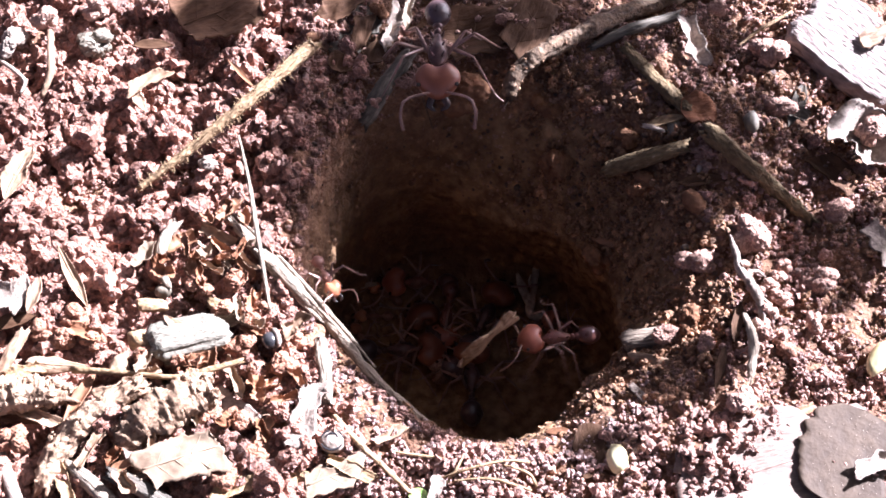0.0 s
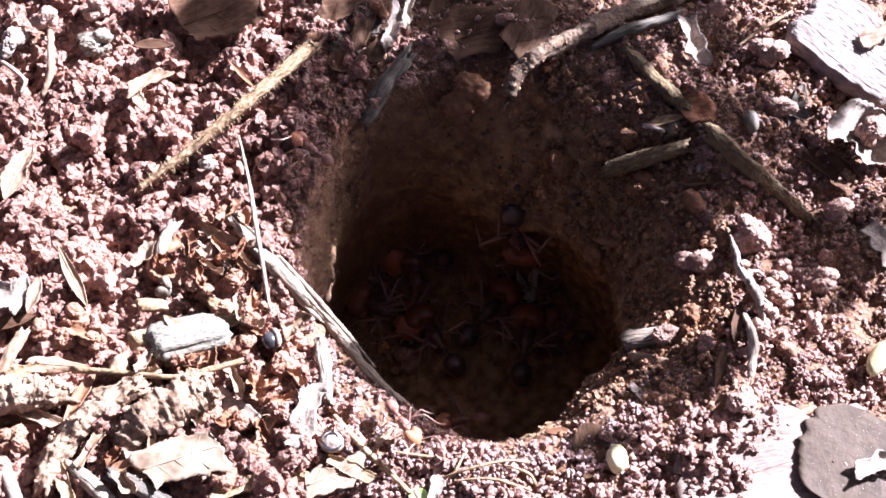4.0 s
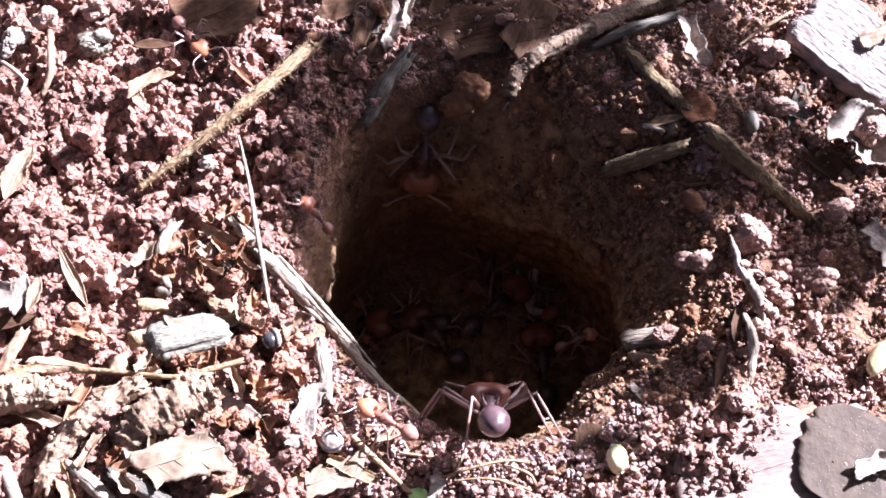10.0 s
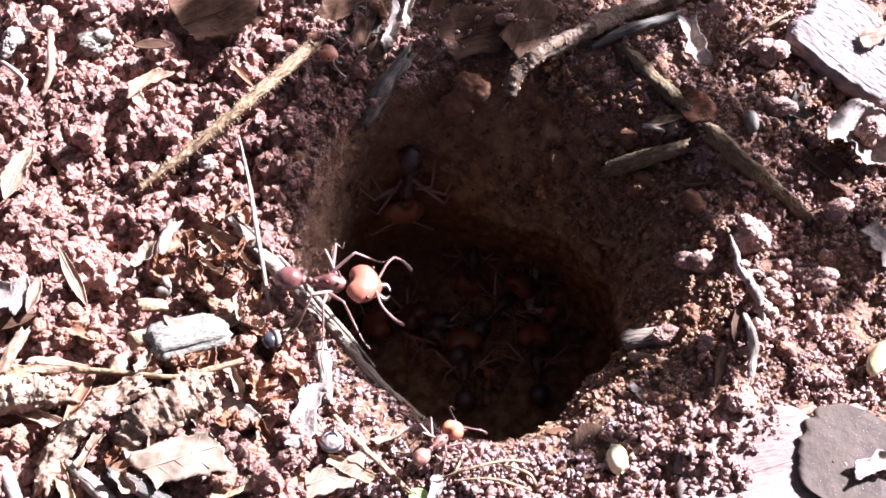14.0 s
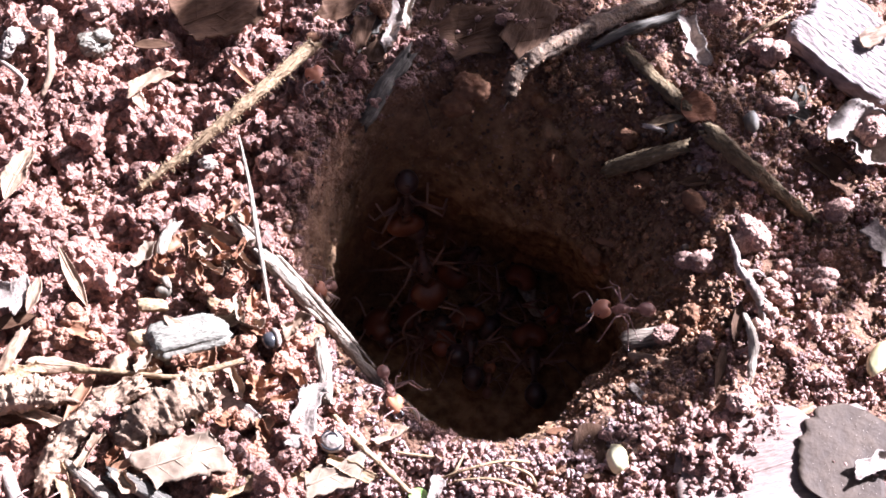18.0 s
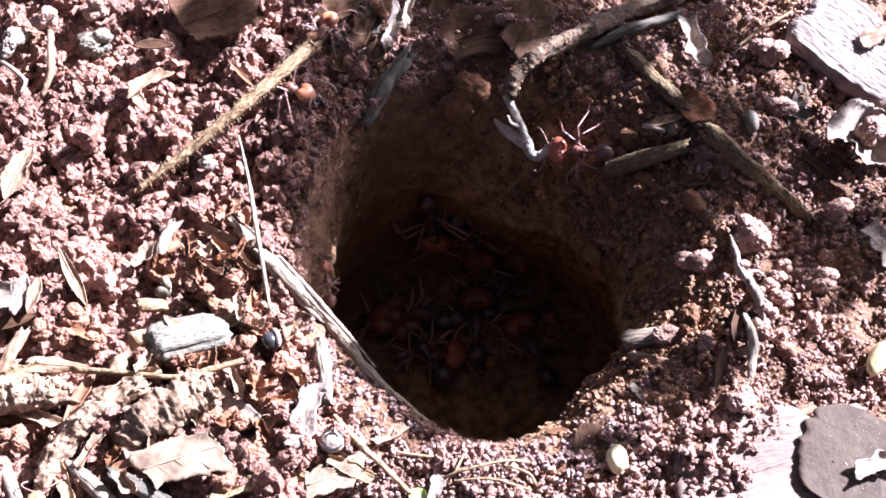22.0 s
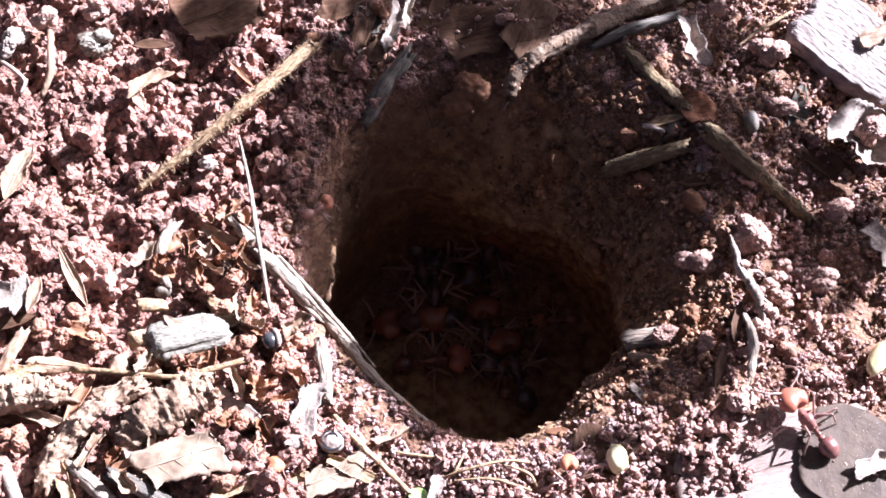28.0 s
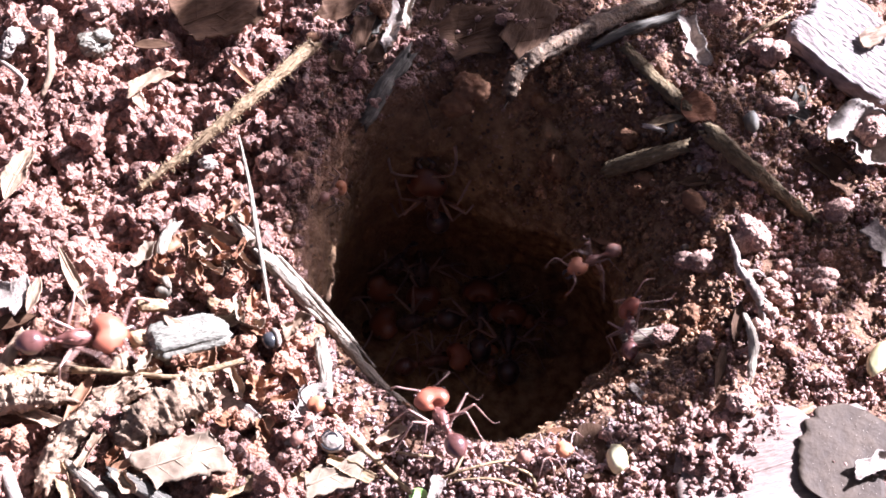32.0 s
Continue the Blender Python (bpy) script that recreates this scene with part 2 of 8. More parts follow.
def tube(pts, radii, n=24, sides=10, rough=0.0, flat=1.0, seed=0, ragged=0.0):
    """A round or flattened stem along pts, with ridges and broken ends."""
    rng = np.random.RandomState(seed)
    line = smooth_line(pts, n)
    rad = np.interp(np.linspace(0, 1, n), np.linspace(0, 1, len(radii)), radii)
    tang = np.gradient(line, axis=0)
    tang /= np.linalg.norm(tang, axis=1)[:, None] + 1e-9
    up = np.array([0.0, 0.0, 1.0]) if abs(tang[0][2]) < 0.9 else np.array([0.0, 1.0, 0.0])
    ridge = 1 + rough * 0.4 * rng.randn(sides)
    swell = np.convolve(rng.randn(n + 6), np.ones(7) / 7, "valid") * 1.6
    verts, faces = [], []
    for i in range(n):
        side = np.cross(up, tang[i])
        side /= np.linalg.norm(side) + 1e-9
        top = np.cross(tang[i], side)
        bulge = 1 + rough * 0.25 * swell[i]
        for j in range(sides):
            a = 2 * math.pi * j / sides
            r = rad[i] * bulge * ridge[j] * (1 + rough * 0.22 * rng.randn())
            if rough > 0.1:
                q = Vector(line[i] + rad[i] * (math.cos(a) * side + math.sin(a) * top)) + Vector((seed * 1.7, 0, 0))
                r += rad[i] * rough * (1.5 * noise.noise(q * 0.8) + 1.1 * noise.noise(q * 2.1))
            tip = 0.0
            if ragged and i in (0, n - 1):
                tip = ragged * rad[i] * rng.randn() * 0.8
            verts.append(line[i] + r * (math.cos(a) * side + math.sin(a) * top * flat) + tang[i] * tip)
    for i in range(n - 1):
        for j in range(sides):
            k = (j + 1) % sides
            faces.append((i * sides + j, i * sides + k, (i + 1) * sides + k, (i + 1) * sides + j))
    verts.append(line[0] + tang[0] * rad[0] * (0.25 if ragged else -0.3))
    verts.append(line[-1] + tang[-1] * rad[-1] * (-0.25 if ragged else 0.3))
    c = len(verts)
    for j in range(sides):
        k = (j + 1) % sides
        faces.append((c - 2, k, j))
        faces.append((c - 1, (n - 1) * sides + j, (n - 1) * sides + k))
    return np.array(verts), faces


def join(*pieces):
    verts, faces, at = [], [], 0
    for v, f in pieces:
        verts.append(np.asarray(v))
        faces += [tuple(i + at for i in g) for g in f]
        at += len(v)
    return np.vstack(verts), faces


SEED = [100]
ICO1, ICO2, ICO3, ICO4 = ico(1), ico(2), ico(3), ico(5)


def stick(name, label, category, pts, radii, mat, rough=0.12, flat=1.0, n=40, sides=16, ragged=0.9, group=""):
    SEED[0] += 1
    p = np.array(pts)
    c = np.mean(p, axis=0)
    q = Vector(p[-1] - p[0]).to_track_quat("X", "Z")
    turn = np.array(q.to_matrix())
    v, f = tube((p - c) @ turn, radii, n, sides, rough, flat, SEED[0], ragged)
    ob = thing(name, put_mesh(name, v, f, mat), Matrix.Translation(Vector(c) * MM) @ q.to_matrix().to_4x4(), label, category, group)
    if mat in (CRUST, DARKTWIG) and max(radii) > 0.5:      # soil that sticks to the bark
        rng = np.random.RandomState(SEED[0])
        pieces = []
        for i in rng.choice(len(v) - 2, 46, replace=False):
            size = max(radii) * rng.uniform(0.1, 0.3)
            pieces.append((ICO2[0] * (lump_shape(ICO2[0], i, 0.5, 7) * size)[:, None] + v[i], ICO2[1]))
        cv, cf = join(*pieces)
        crust = part("soil_crust", put_mesh("soil_crust", cv, cf, CRUST if mat == CRUST else SHADE_CLOD, False), ob)
        tagged(crust, "small lumps of soil stuck to the bark", kind="stuff")
    return ob


def sheet(L, W, shape="oval", jag=0.06, curl=0.0, bend=0.0, wave=0.03, thick=0.14, nu=36, nv=14, seed=0):
    """A leaf blade or flake with thickness: length along x, width along y."""
    rng = np.random.RandomState(seed)
    soft = np.array((0.25, 0.5, 0.25))
    edge_a, edge_b = (0.35 * np.convolve(rng.randn(nu + 3), soft, "valid") + 3.0 * np.convolve(rng.randn(nu + 9), np.ones(9) / 9, "valid") for _ in "ab")
    ph = rng.rand(4) * 6.28
    cut = np.random.RandomState(seed + 7000)
    knots = np.concatenate([[-1], np.sort(cut.uniform(-0.8, 0.8, 4)), [1]])
    cut_a, cut_b, skew = cut.uniform(0.62, 1.12, 6), cut.uniform(0.62, 1.12, 6), cut.uniform(-0.12, 0.12, 2)
    ends = 0.014 * cut.randn(2, nv + 1)
    top = []
    for i in range(nu + 1):
        u = -1 + 2 * i / nu
        if shape == "oval":
            w = math.sqrt(max(1 - u * u, 0.0)) ** 0.9
        elif shape == "broad":
            w = max(1 - abs(u) ** 4, 0.0) ** 0.5
        elif shape == "blade":
            w = max(1 - abs(u) ** 2.5, 0.0) * (0.85 + 0.15 * math.cos(u * 2))
        elif shape == "drop":
            w = math.sqrt(max(1 - u * u, 0)) * (0.72 - 0.38 * u)
        else:                                  # torn: straight breaks between random corners
            w = min(1.0, (1 - abs(u)) * 14 + 0.72)
        wa, wb = w * (1 + jag * edge_a[i]), w * (1 + jag * edge_b[i])
        if shape == "torn":
            wa, wb = wa * np.interp(u, knots, cut_a), wb * np.interp(u, knots, cut_b)
        for j in range(nv + 1):
            v = -1 + 2 * j / nv
            y = (v * wa if v > 0 else v * wb) * W / 2
            x = u * L / 2 + (L * u ** 6 * (skew[int(i * 2 > nu)] * v + ends[int(i * 2 > nu), j]) if shape == "torn" else 0)
            z = curl * W * v * v * w + bend * L * u * u + wave * W * (math.sin(3 * u + 2 * v + ph[2]) + 0.6 * math.sin(6 * u - 3 * v + ph[3]))
            top.append((x, y, z))
    top = np.array(top)
    low = top - (0, 0, thick)
    m, q = nv + 1, (nu + 1) * (nv + 1)
    faces = []
    for i in range(nu):
        for j in range(nv):
            a, b, c, d = i * m + j, (i + 1) * m + j, (i + 1) * m + j + 1, i * m + j + 1
            faces += [(a, b, c, d), (q + d, q + c, q + b, q + a)]
    ring = [j for j in range(m)] + [i * m + nv for i in range(1, nu + 1)] + [nu * m + j for j in range(nv - 1, -1, -1)] + [i * m for i in range(nu - 1, 0, -1)]
    for a, b in zip(ring, ring[1:] + ring[:1]):
        faces.append((a, b, q + b, q + a))
    return np.vstack([top, low]), faces


def leaf(name, label, category, x, y, z, rx, ry, rz, L, W, mat, shape="oval", jag=0.06, curl=0.0, bend=0.0, wave=0.03, thick=0.14, rib=None, group=""):
    SEED[0] += 1
    v, f = sheet(L, W, shape, jag, curl, bend, wave, thick, seed=SEED[0])
    ob = thing(name, put_mesh(name, v, f, mat), mm(x, y, z, rx, ry, rz), label, category, group)
    if rib or (rib is None and L > 4.5 and mat in (TAN, BROWN, CRISP)):
        def lie(u, w):
            return v[int(round((u + 1) * 18)) * 15 + int(round((w + 1) * 7))] - (0, 0, 0.02)
        rv, rf = tube([lie(u, 0) for u in (-0.94, -0.5, 0, 0.5, 0.94)], (0.1, 0.09, 0.07, 0.04), 16, 6, 0.05)
        part("midrib", put_mesh("midrib", rv, rf, mat), ob)
        for u in () if rib == "mid" else (-0.6, -0.15, 0.3):
            for s in (-1, 1):
                rv, rf = tube([lie(u, 0), lie(u + 0.15, s * 0.4), lie(u + 0.33, s * 0.8)], (0.05, 0.04, 0.03), 10, 5, 0.05)
                part("vein", put_mesh("vein", rv, rf, mat), ob)
    return ob


def lump_shape(dirs, seed, rough=0.35, knobs=14):
    """Radii of a crumb that is made of smaller rounded crumbs."""
    rng = np.random.RandomState(seed)
    k = rng.randn(knobs, 3)
    k /= np.linalg.norm(k, axis=1)[:, None]
    size = 0.6 + 0.5 * rng.rand(knobs)
    near = (dirs @ k.T)
    r = np.max(size * np.sqrt(np.clip(1 - (1 - near) * 2.6, 0, 1)), axis=1)
    return (1 - rough) + rough * 1.35 * r + 0.04 * rng.randn(len(dirs))




def cluster(seed, count=18, grain=None, low=0.2, high=0.42):
    """A crumb of soil: small angular grains stuck together. Vertices and triangles."""
    rng = np.random.RandomState(seed)
    d, f = grain or ICO1
    vs, fs = [], []
    for k in range(count):
        c = rng.randn(3)
        c *= 0.75 * rng.rand() ** 0.3 / np.linalg.norm(c)
        r = rng.uniform(low, high)
        vs.append(d * (lump_shape(d, seed * 31 + k, 0.5, 9) * r)[:, None] * rng.uniform(0.6, 1.3, 3) + c)
        fs.append(f + k * len(d))
    return np.vstack(vs), np.vstack(fs)


def lump(name, label, category, x, y, z, a, b, c, mat, rough=0.35, knobs=14, rz=0.0, rx=0.0, group="", kind=""):
    SEED[0] += 1
    if mat in (CLOD_ONE, PINKCLOD, OCHRE, CHALK, STONE, REDCLOD) and knobs > 8:     # crumbly
        d, f = ICO4
        rng = np.random.RandomState(SEED[0])
        r = lump_shape(d, SEED[0], 0.55, 7) * 0.9
        for count, tight, high in ((26, 7, 0.24), (110, 22, 0.13)):
            k = rng.randn(count, 3)
            k /= np.linalg.norm(k, axis=1)[:, None]
            r += high * (np.max(rng.uniform(0.5, 1.2, count) * np.sqrt(np.clip(1 - (1 - d @ k.T) * tight, 0, 1)), axis=1) - 0.5)
        r += [0.1 * noise.fractal(Vector(p) * 8 + Vector((SEED[0], 0, 0)), 0.7, 2.1, 4) for p in d]
        v = d * r[:, None] * (a, b, c)
    else:
        d, f = ICO3
        v = d * lump_shape(d, SEED[0], rough, knobs)[:, None] * (a, b, c)
    return thing(name, put_mesh(name, v, f, mat), mm(x, y, z, rx, 0, rz), label, category, group, kind)


def block(name, label, category, x, y, z, rx, ry, rz, L, W, H, mat, rough=0.06, taper=0.1, group=""):
    """A split piece of wood or bark with rounded, fibrous sides."""
    SEED[0] += 1
    rng = np.random.RandomState(SEED[0])
    d, f = ball(20, 28)
    g = np.sign(d) * np.abs(d) ** 0.42
    ang = np.arctan2(d[:, 2], d[:, 1])
    fib = sum(rng.randn() * np.sin(k * ang + rng.rand() * 6) for k in (5, 8, 13, 17)) * rough * 0.5
    s = 1 + fib + rough * 0.4 * rng.randn(len(d))
    end = np.abs(d[:, 0]) > 0.8
    gx = g[:, 0] * (1 + np.where(end, 0.06 * rng.randn(len(d)), 0)) - 0.12 * g[:, 1] * (np.abs(d[:, 0]) > 0.5)
    tap = 1 - taper * g[:, 0]
    v = np.stack([gx * L / 2, g[:, 1] * s * W / 2 * tap, g[:, 2] * s * H / 2 * tap], 1)
    return thing(name, put_mesh(name, v, f, mat), mm(x, y, z, rx, ry, rz), label, category, group)


def slab(name, label, category, x, y, z, rx, ry, rz, L, W, H, mat, ragged=0.06, relief=0.16, group=""):
    """A flat split piece with a ragged outline and long fibres standing out of its face."""
    SEED[0] += 1
    rings, na = 44, 168
    off = SEED[0] * 3.7
    verts, faces = [], []
    outline = []
    for j in range(na):
        a = 2 * math.pi * j / na
        c, sn = math.cos(a), math.sin(a)
        r = (abs(c) ** 4.5 + abs(sn) ** 4.5) ** (-1 / 4.5)
        r *= 1 + ragged * (1.6 * noise.noise(Vector((c * 1.5, sn * 1.5, off))) + 0.8 * noise.noise(Vector((c * 6, sn * 6, off))))
        outline.append((r * c * L / 2, r * sn * W / 2))
    for i in range(rings + 4):
        rho = min(max(i, 0.02) / rings, 1.0)
        for j, (ox, oy) in enumerate(outline):
            u, v = ox * rho, oy * rho
            fib = relief * (0.7 * noise.noise(Vector((u * 0.1, v * 1.3, off))) + 0.5 * noise.noise(Vector((u * 0.5, v * 3.0, off + 5))) + 1.0 * noise.noise(Vector((u * 2.2, v * 3.4, off + 9))))
            crack = -0.5 * relief * max(0.0, 1 - abs(noise.noise(Vector((u * 0.1, v * 0.7, off + 20)))) * 14)
            if i <= rings:
                verts.append((u, v, H / 2 + fib + crack - 0.25 * H * max(0.0, rho - 0.93) / 0.07))
            else:
                q = (i - rings) / 3
                k = 1 + 0.025 * math.sin(i * 2.1 + j * 0.9)
                verts.append((u * k, v * k, (H / 4 + fib) * (1 - q) - H / 2 * q))
    for i in range(rings + 3):
        for j in range(na):
            k = (j + 1) % na
            faces.append((i * na + j, (i + 1) * na + j, (i + 1) * na + k, i * na + k))
    faces.append(tuple(reversed(range((rings + 3) * na, (rings + 4) * na))))
    faces.append(tuple(range(na)))
    return thing(name, put_mesh(name, verts, faces, mat), mm(x, y, z, rx, ry, rz), label, category, group)


# ---- shape of the ground, in millimetres: chamber (0..1), funnel (1..2), open ground (2..) ----
HOLE = (3.5, -3.0)


def wob(th, seed, amp):
    return amp * (np.sin(3 * th + seed) + 0.7 * np.sin(5 * th + 2.1 * seed) + 0.5 * np.sin(9 * th + 3.3 * seed))


def bumps(x, y):
    """Gentle swells of the open ground."""
    return (0.7 * np.sin(x * 0.16 + 1.0) * np.cos(y * 0.19 + 0.4) + 0.45 * np.sin(x * 0.43 - y * 0.31)
            + 0.3 * np.cos(x * 0.71 + y * 0.83 + 2.0))


def rims(th):
    """Radius of the throat and of the funnel's rim, and the depth of the throat."""
    sn, cs, c2 = np.sin(th), np.cos(th), np.cos(2 * th)
    th = np.arctan2(sn, cs)
    rt = 11.8 + 0.75 * sn + 0.55 * cs - 0.55 * c2 + wob(th, 1.3, 0.34) - 1.0 * np.exp(-((th + 0.55) / 0.45) ** 2)
    rt = rt + 6.0 * np.exp(-((th - 2.02) / 0.5) ** 2) + 2.7 * np.exp(-((th - 2.85) / 0.55) ** 2) + 2.7 * np.exp(-((th + 3.43) / 0.55) ** 2)
    rt = rt + 1.7 * np.exp(-((np.abs(th) - np.pi) / 0.42) ** 2)
    rf = 17.7 + 3.75 * sn + 2.2 * cs - 0.9 * c2 + wob(th, 4.0, 0.45)
    return rt, rf, -9.0 - 4.5 * sn + 0.75 * c2 + 2.4 * np.exp(-((th - 0.75) / 0.5) ** 2)


def surf(th, s):
    """A point of the ground at the bearing th round the hole."""
    sn, cs = np.sin(th), np.cos(th)
    rt, rf, zt = rims(th)
    q = np.clip(1 - s, 0, 1)
    f = np.clip(s - 1, 0, 1)
    o = np.clip(s - 2, 0, None)
    # the chamber widens under the throat and closes at its floor
    rin = rt - 0.75 * np.clip(rt - 13, 0, None) * np.sin(np.minimum(q / 0.6, 1) * np.pi / 2)
    rc = rin * np.where(q < 0.6, 1 + 0.22 * np.sin(q / 0.6 * np.pi / 2), 1.22 * np.cos((q - 0.6) / 0.4 * np.pi / 2))
    zc = zt + (-33.0 - zt) * np.where(q < 0.75, np.sin(q / 0.75 * np.pi / 2), 1.0)
    r = np.where(s < 1, rc, rt + (rf - rt) * f) + np.where(s > 2, 44 * np.minimum(o, 1) + np.where(o > 1, 44 * (2.2 ** ((o - 1) * 12) - 1), 0), 0)
    shift = 4.0 * np.sin(np.minimum(q / 0.6, 1) * np.pi / 2)
    x = HOLE[0] + r * cs
    y = HOLE[1] + r * sn + shift
    ease = 1 - (1 - f) ** 1.9
    lip = 0.8 * np.exp(-((r - rf - 2.5) / 3.0) ** 2)
    hollow = 1.5 / (1 + np.exp((x + 13) / 1.2)) * np.clip((r - rf - 1.5) / 3, 0, 1) * np.clip(3 - r / 60, 0, 1)
    flat = np.clip((r - rf) / 6 + 0.6, 0, 1) * np.clip(3 - r / 60, 0, 1)
    z = np.where(s < 1, zc, zt * (1 - ease)) + np.where(s > 1, (bumps(x, y) * flat + lip - hollow) * np.clip(f * 1.5, 0, 1), 0)
    return x, y, z


# ---- ground: one sheet from the floor of the chamber to the horizon ----
def fbm(x, y, z, scale, octaves=4):
    return noise.fractal(Vector((x, y, z)) * scale, 0.9, 2.1, octaves, noise_basis="PERLIN_ORIGINAL")


def ground():
    na = 640
    steps = np.concatenate([np.linspace(0.001, 1, 46), np.linspace(1, 2, 90)[1:], 2 + np.linspace(0, 1, 170)[1:] ** 1.15, np.linspace(3, 3.85, 40)[1:]])
    th, s = np.meshgrid(np.linspace(0, 2 * np.pi, na, endpoint=False), steps)
    x, y, z = surf(th, s)
    v = np.stack([x, y, z], -1)
    du = np.roll(v, -1, 1) - np.roll(v, 1, 1)
    dv = np.gradient(v, axis=0)
    nrm = np.cross(du, dv)
    nrm /= np.linalg.norm(nrm, axis=2)[:, :, None] + 1e-9
    flat = v.reshape(-1, 3)
    lim = len(steps) - 40
    amp = np.zeros(len(flat))
    for i in range(lim * na):
        p = flat[i]
        amp[i] = 0.38 * fbm(p[0], p[1], p[2], 0.7, 5) + 0.35 * noise.noise(Vector(p) * 0.22)
    amp[:na] = amp[0]
    out = flat + nrm.reshape(-1, 3) * np.where(s.ravel() < 1, 1.3, 1.0)[:, None] * amp[:, None]
    idx = np.arange(len(out)).reshape(len(steps), na)
    a, b, c, d = idx[:-1], np.roll(idx, -1, 1)[:-1], np.roll(idx, -1, 1)[1:], idx[1:]
    tris = np.concatenate([np.stack([a, b, c], -1).reshape(-1, 3), np.stack([a, c, d], -1).reshape(-1, 3)])
    return thing("ground", big_mesh("ground", out, tris, SOIL), Matrix(), "reddish brown crumbly soil round an ant nest entrance", "soil", kind="structure")


GROUND = ground()


def at_plan(x, y):
    """Ground height and slope at a place of the plan outside the chamber (arrays)."""
    dx, dy = x - HOLE[0], y - HOLE[1]
    th, r = np.arctan2(dy, dx), np.hypot(dx, dy)
    rt, rf, zt = rims(th)
    s = np.where(r < rf, 1 + (r - rt) / (rf - rt), 2 + (r - rf) / 44)
    return surf(th, np.maximum(s, 1.0))[2], r > rt, s


# ---- crumbs of soil ----
def rotations(rng, n):
    q = rng.randn(n, 4)
    q /= np.linalg.norm(q, axis=1)[:, None]
    w, x, y, z = q.T
    return np.stack([np.stack([1 - 2 * (y * y + z * z), 2 * (x * y - z * w), 2 * (x * z + y * w)], -1),
                     np.stack([2 * (x * y + z * w), 1 - 2 * (x * x + z * z), 2 * (y * z - x * w)], -1),
                     np.stack([2 * (x * z - y * w), 2 * (y * z + x * w), 1 - 2 * (x * x + y * y)], -1)], 1)


def knobbly(seed, knobs=17):
    """A crumb like a small cauliflower: knobs of several sizes on an uneven core. Vertices and triangles."""
    rng = np.random.RandomState(seed)
    d, f = ICO3
    k = rng.randn(knobs, 3)
    k /= np.linalg.norm(k, axis=1)[:, None]
    size, tight = rng.uniform(0.55, 1.1, knobs), rng.uniform(4.5, 9.0, knobs)
    r = 0.42 + 0.62 * np.max(size * np.sqrt(np.clip(1 - (1 - d @ k.T) * tight, 0, 1)), axis=1)
    r += 0.085 * rng.randn(len(d))
    return d * r[:, None] * rng.uniform(0.75, 1.2, 3), f


CRUMBS = [knobbly(50 + k)[0] for k in range(18)]
CRUMB_TRIS = knobbly(50)[1]
GRAINS = [ico(1)[0] * lump_shape(ico(1)[0], 80 + k, 0.3, 8)[:, None] * np.random.RandomState(k).uniform(0.7, 1.2, 3) for k in range(8)]


def left_bank(x, y, s):
    return 1 / (1 + np.exp((x + 11) / 1.5))


def scatter(name, label, n, seed, keep, size, shapes, tri, mat, sink=0.3, smooth=False, heap=0.0):
    """Many crumbs on the ground as one mesh. keep(x, y, s): share kept; size(x, y, s): radius."""
    rng = np.random.RandomState(seed)
    x, y = rng.uniform(-44, 44, n), rng.uniform(-28, 34, n)
    rise = np.zeros(n)
    if heap:                                   # crumbs gather in small heaps with gaps between
        c = rng.randint(0, n // 11, n)
        gx, gy = rng.randn(n) * 0.85, rng.randn(n) * 0.85
        heaped = rng.rand(n) < 0.8
        x, y = np.where(heaped, x[c] + gx, x), np.where(heaped, y[c] + gy, y)
        rise = np.where(heaped, heap * np.exp(-(gx ** 2 + gy ** 2) / 0.9) * (0.5 + (c % 7) / 6), 0.0)
    z, ok, s = at_plan(x, y)
    z = z + rise * np.where(s > 2.04, 0.4 + 0.6 * left_bank(x, y, s), 0.0)
    ok &= (rng.rand(n) < keep(x, y, s)) & (np.abs(x) < 39.5 + 0.19 * y) & (y > -24.5) & (y < 29.5)
    x, y, z, s = x[ok], y[ok], z[ok], s[ok]
    n = len(x)
    r = size(x, y, s) * np.clip(np.exp(rng.randn(n) * 0.34), 0.45, 1.5)
    rot = rotations(rng, n)
    which = rng.randint(0, len(shapes), n)
    base = np.stack(shapes)[which] * r[:, None, None]
    v = np.einsum("nij,nkj->nki", rot, base) + np.stack([x, y, z + r * sink + 0.2 * np.abs(rng.randn(n)) * r], -1)[:, None, :]
    nv = v.shape[1]
    tris = tri[None] + (np.arange(n) * nv)[:, None, None]
    return thing(name, big_mesh(name, v.reshape(-1, 3), tris.reshape(-1, 3), mat, smooth), Matrix(), label, "soil", kind="stuff")


def clod_share(x, y, s):
    inside = np.clip((s - 1.93) / 0.14, 0.0, 1) + 0.12 * (s > 1.4)
    patch = 0.5 + 0.5 * np.sin(x * 0.5 + 1) * np.cos(y * 0.42)
    near = 1 / (1 + np.exp((y + 13) / 1.5))
    return inside * np.clip(0.6 + 0.26 * left_bank(x, y, s) + 0.4 * near + 0.3 * patch, 0, 1)


def clod_size(x, y, s):
    return 0.42 + 0.46 * left_bank(x, y, s) + 0.14 / (1 + np.exp((y + 14) / 1.5))


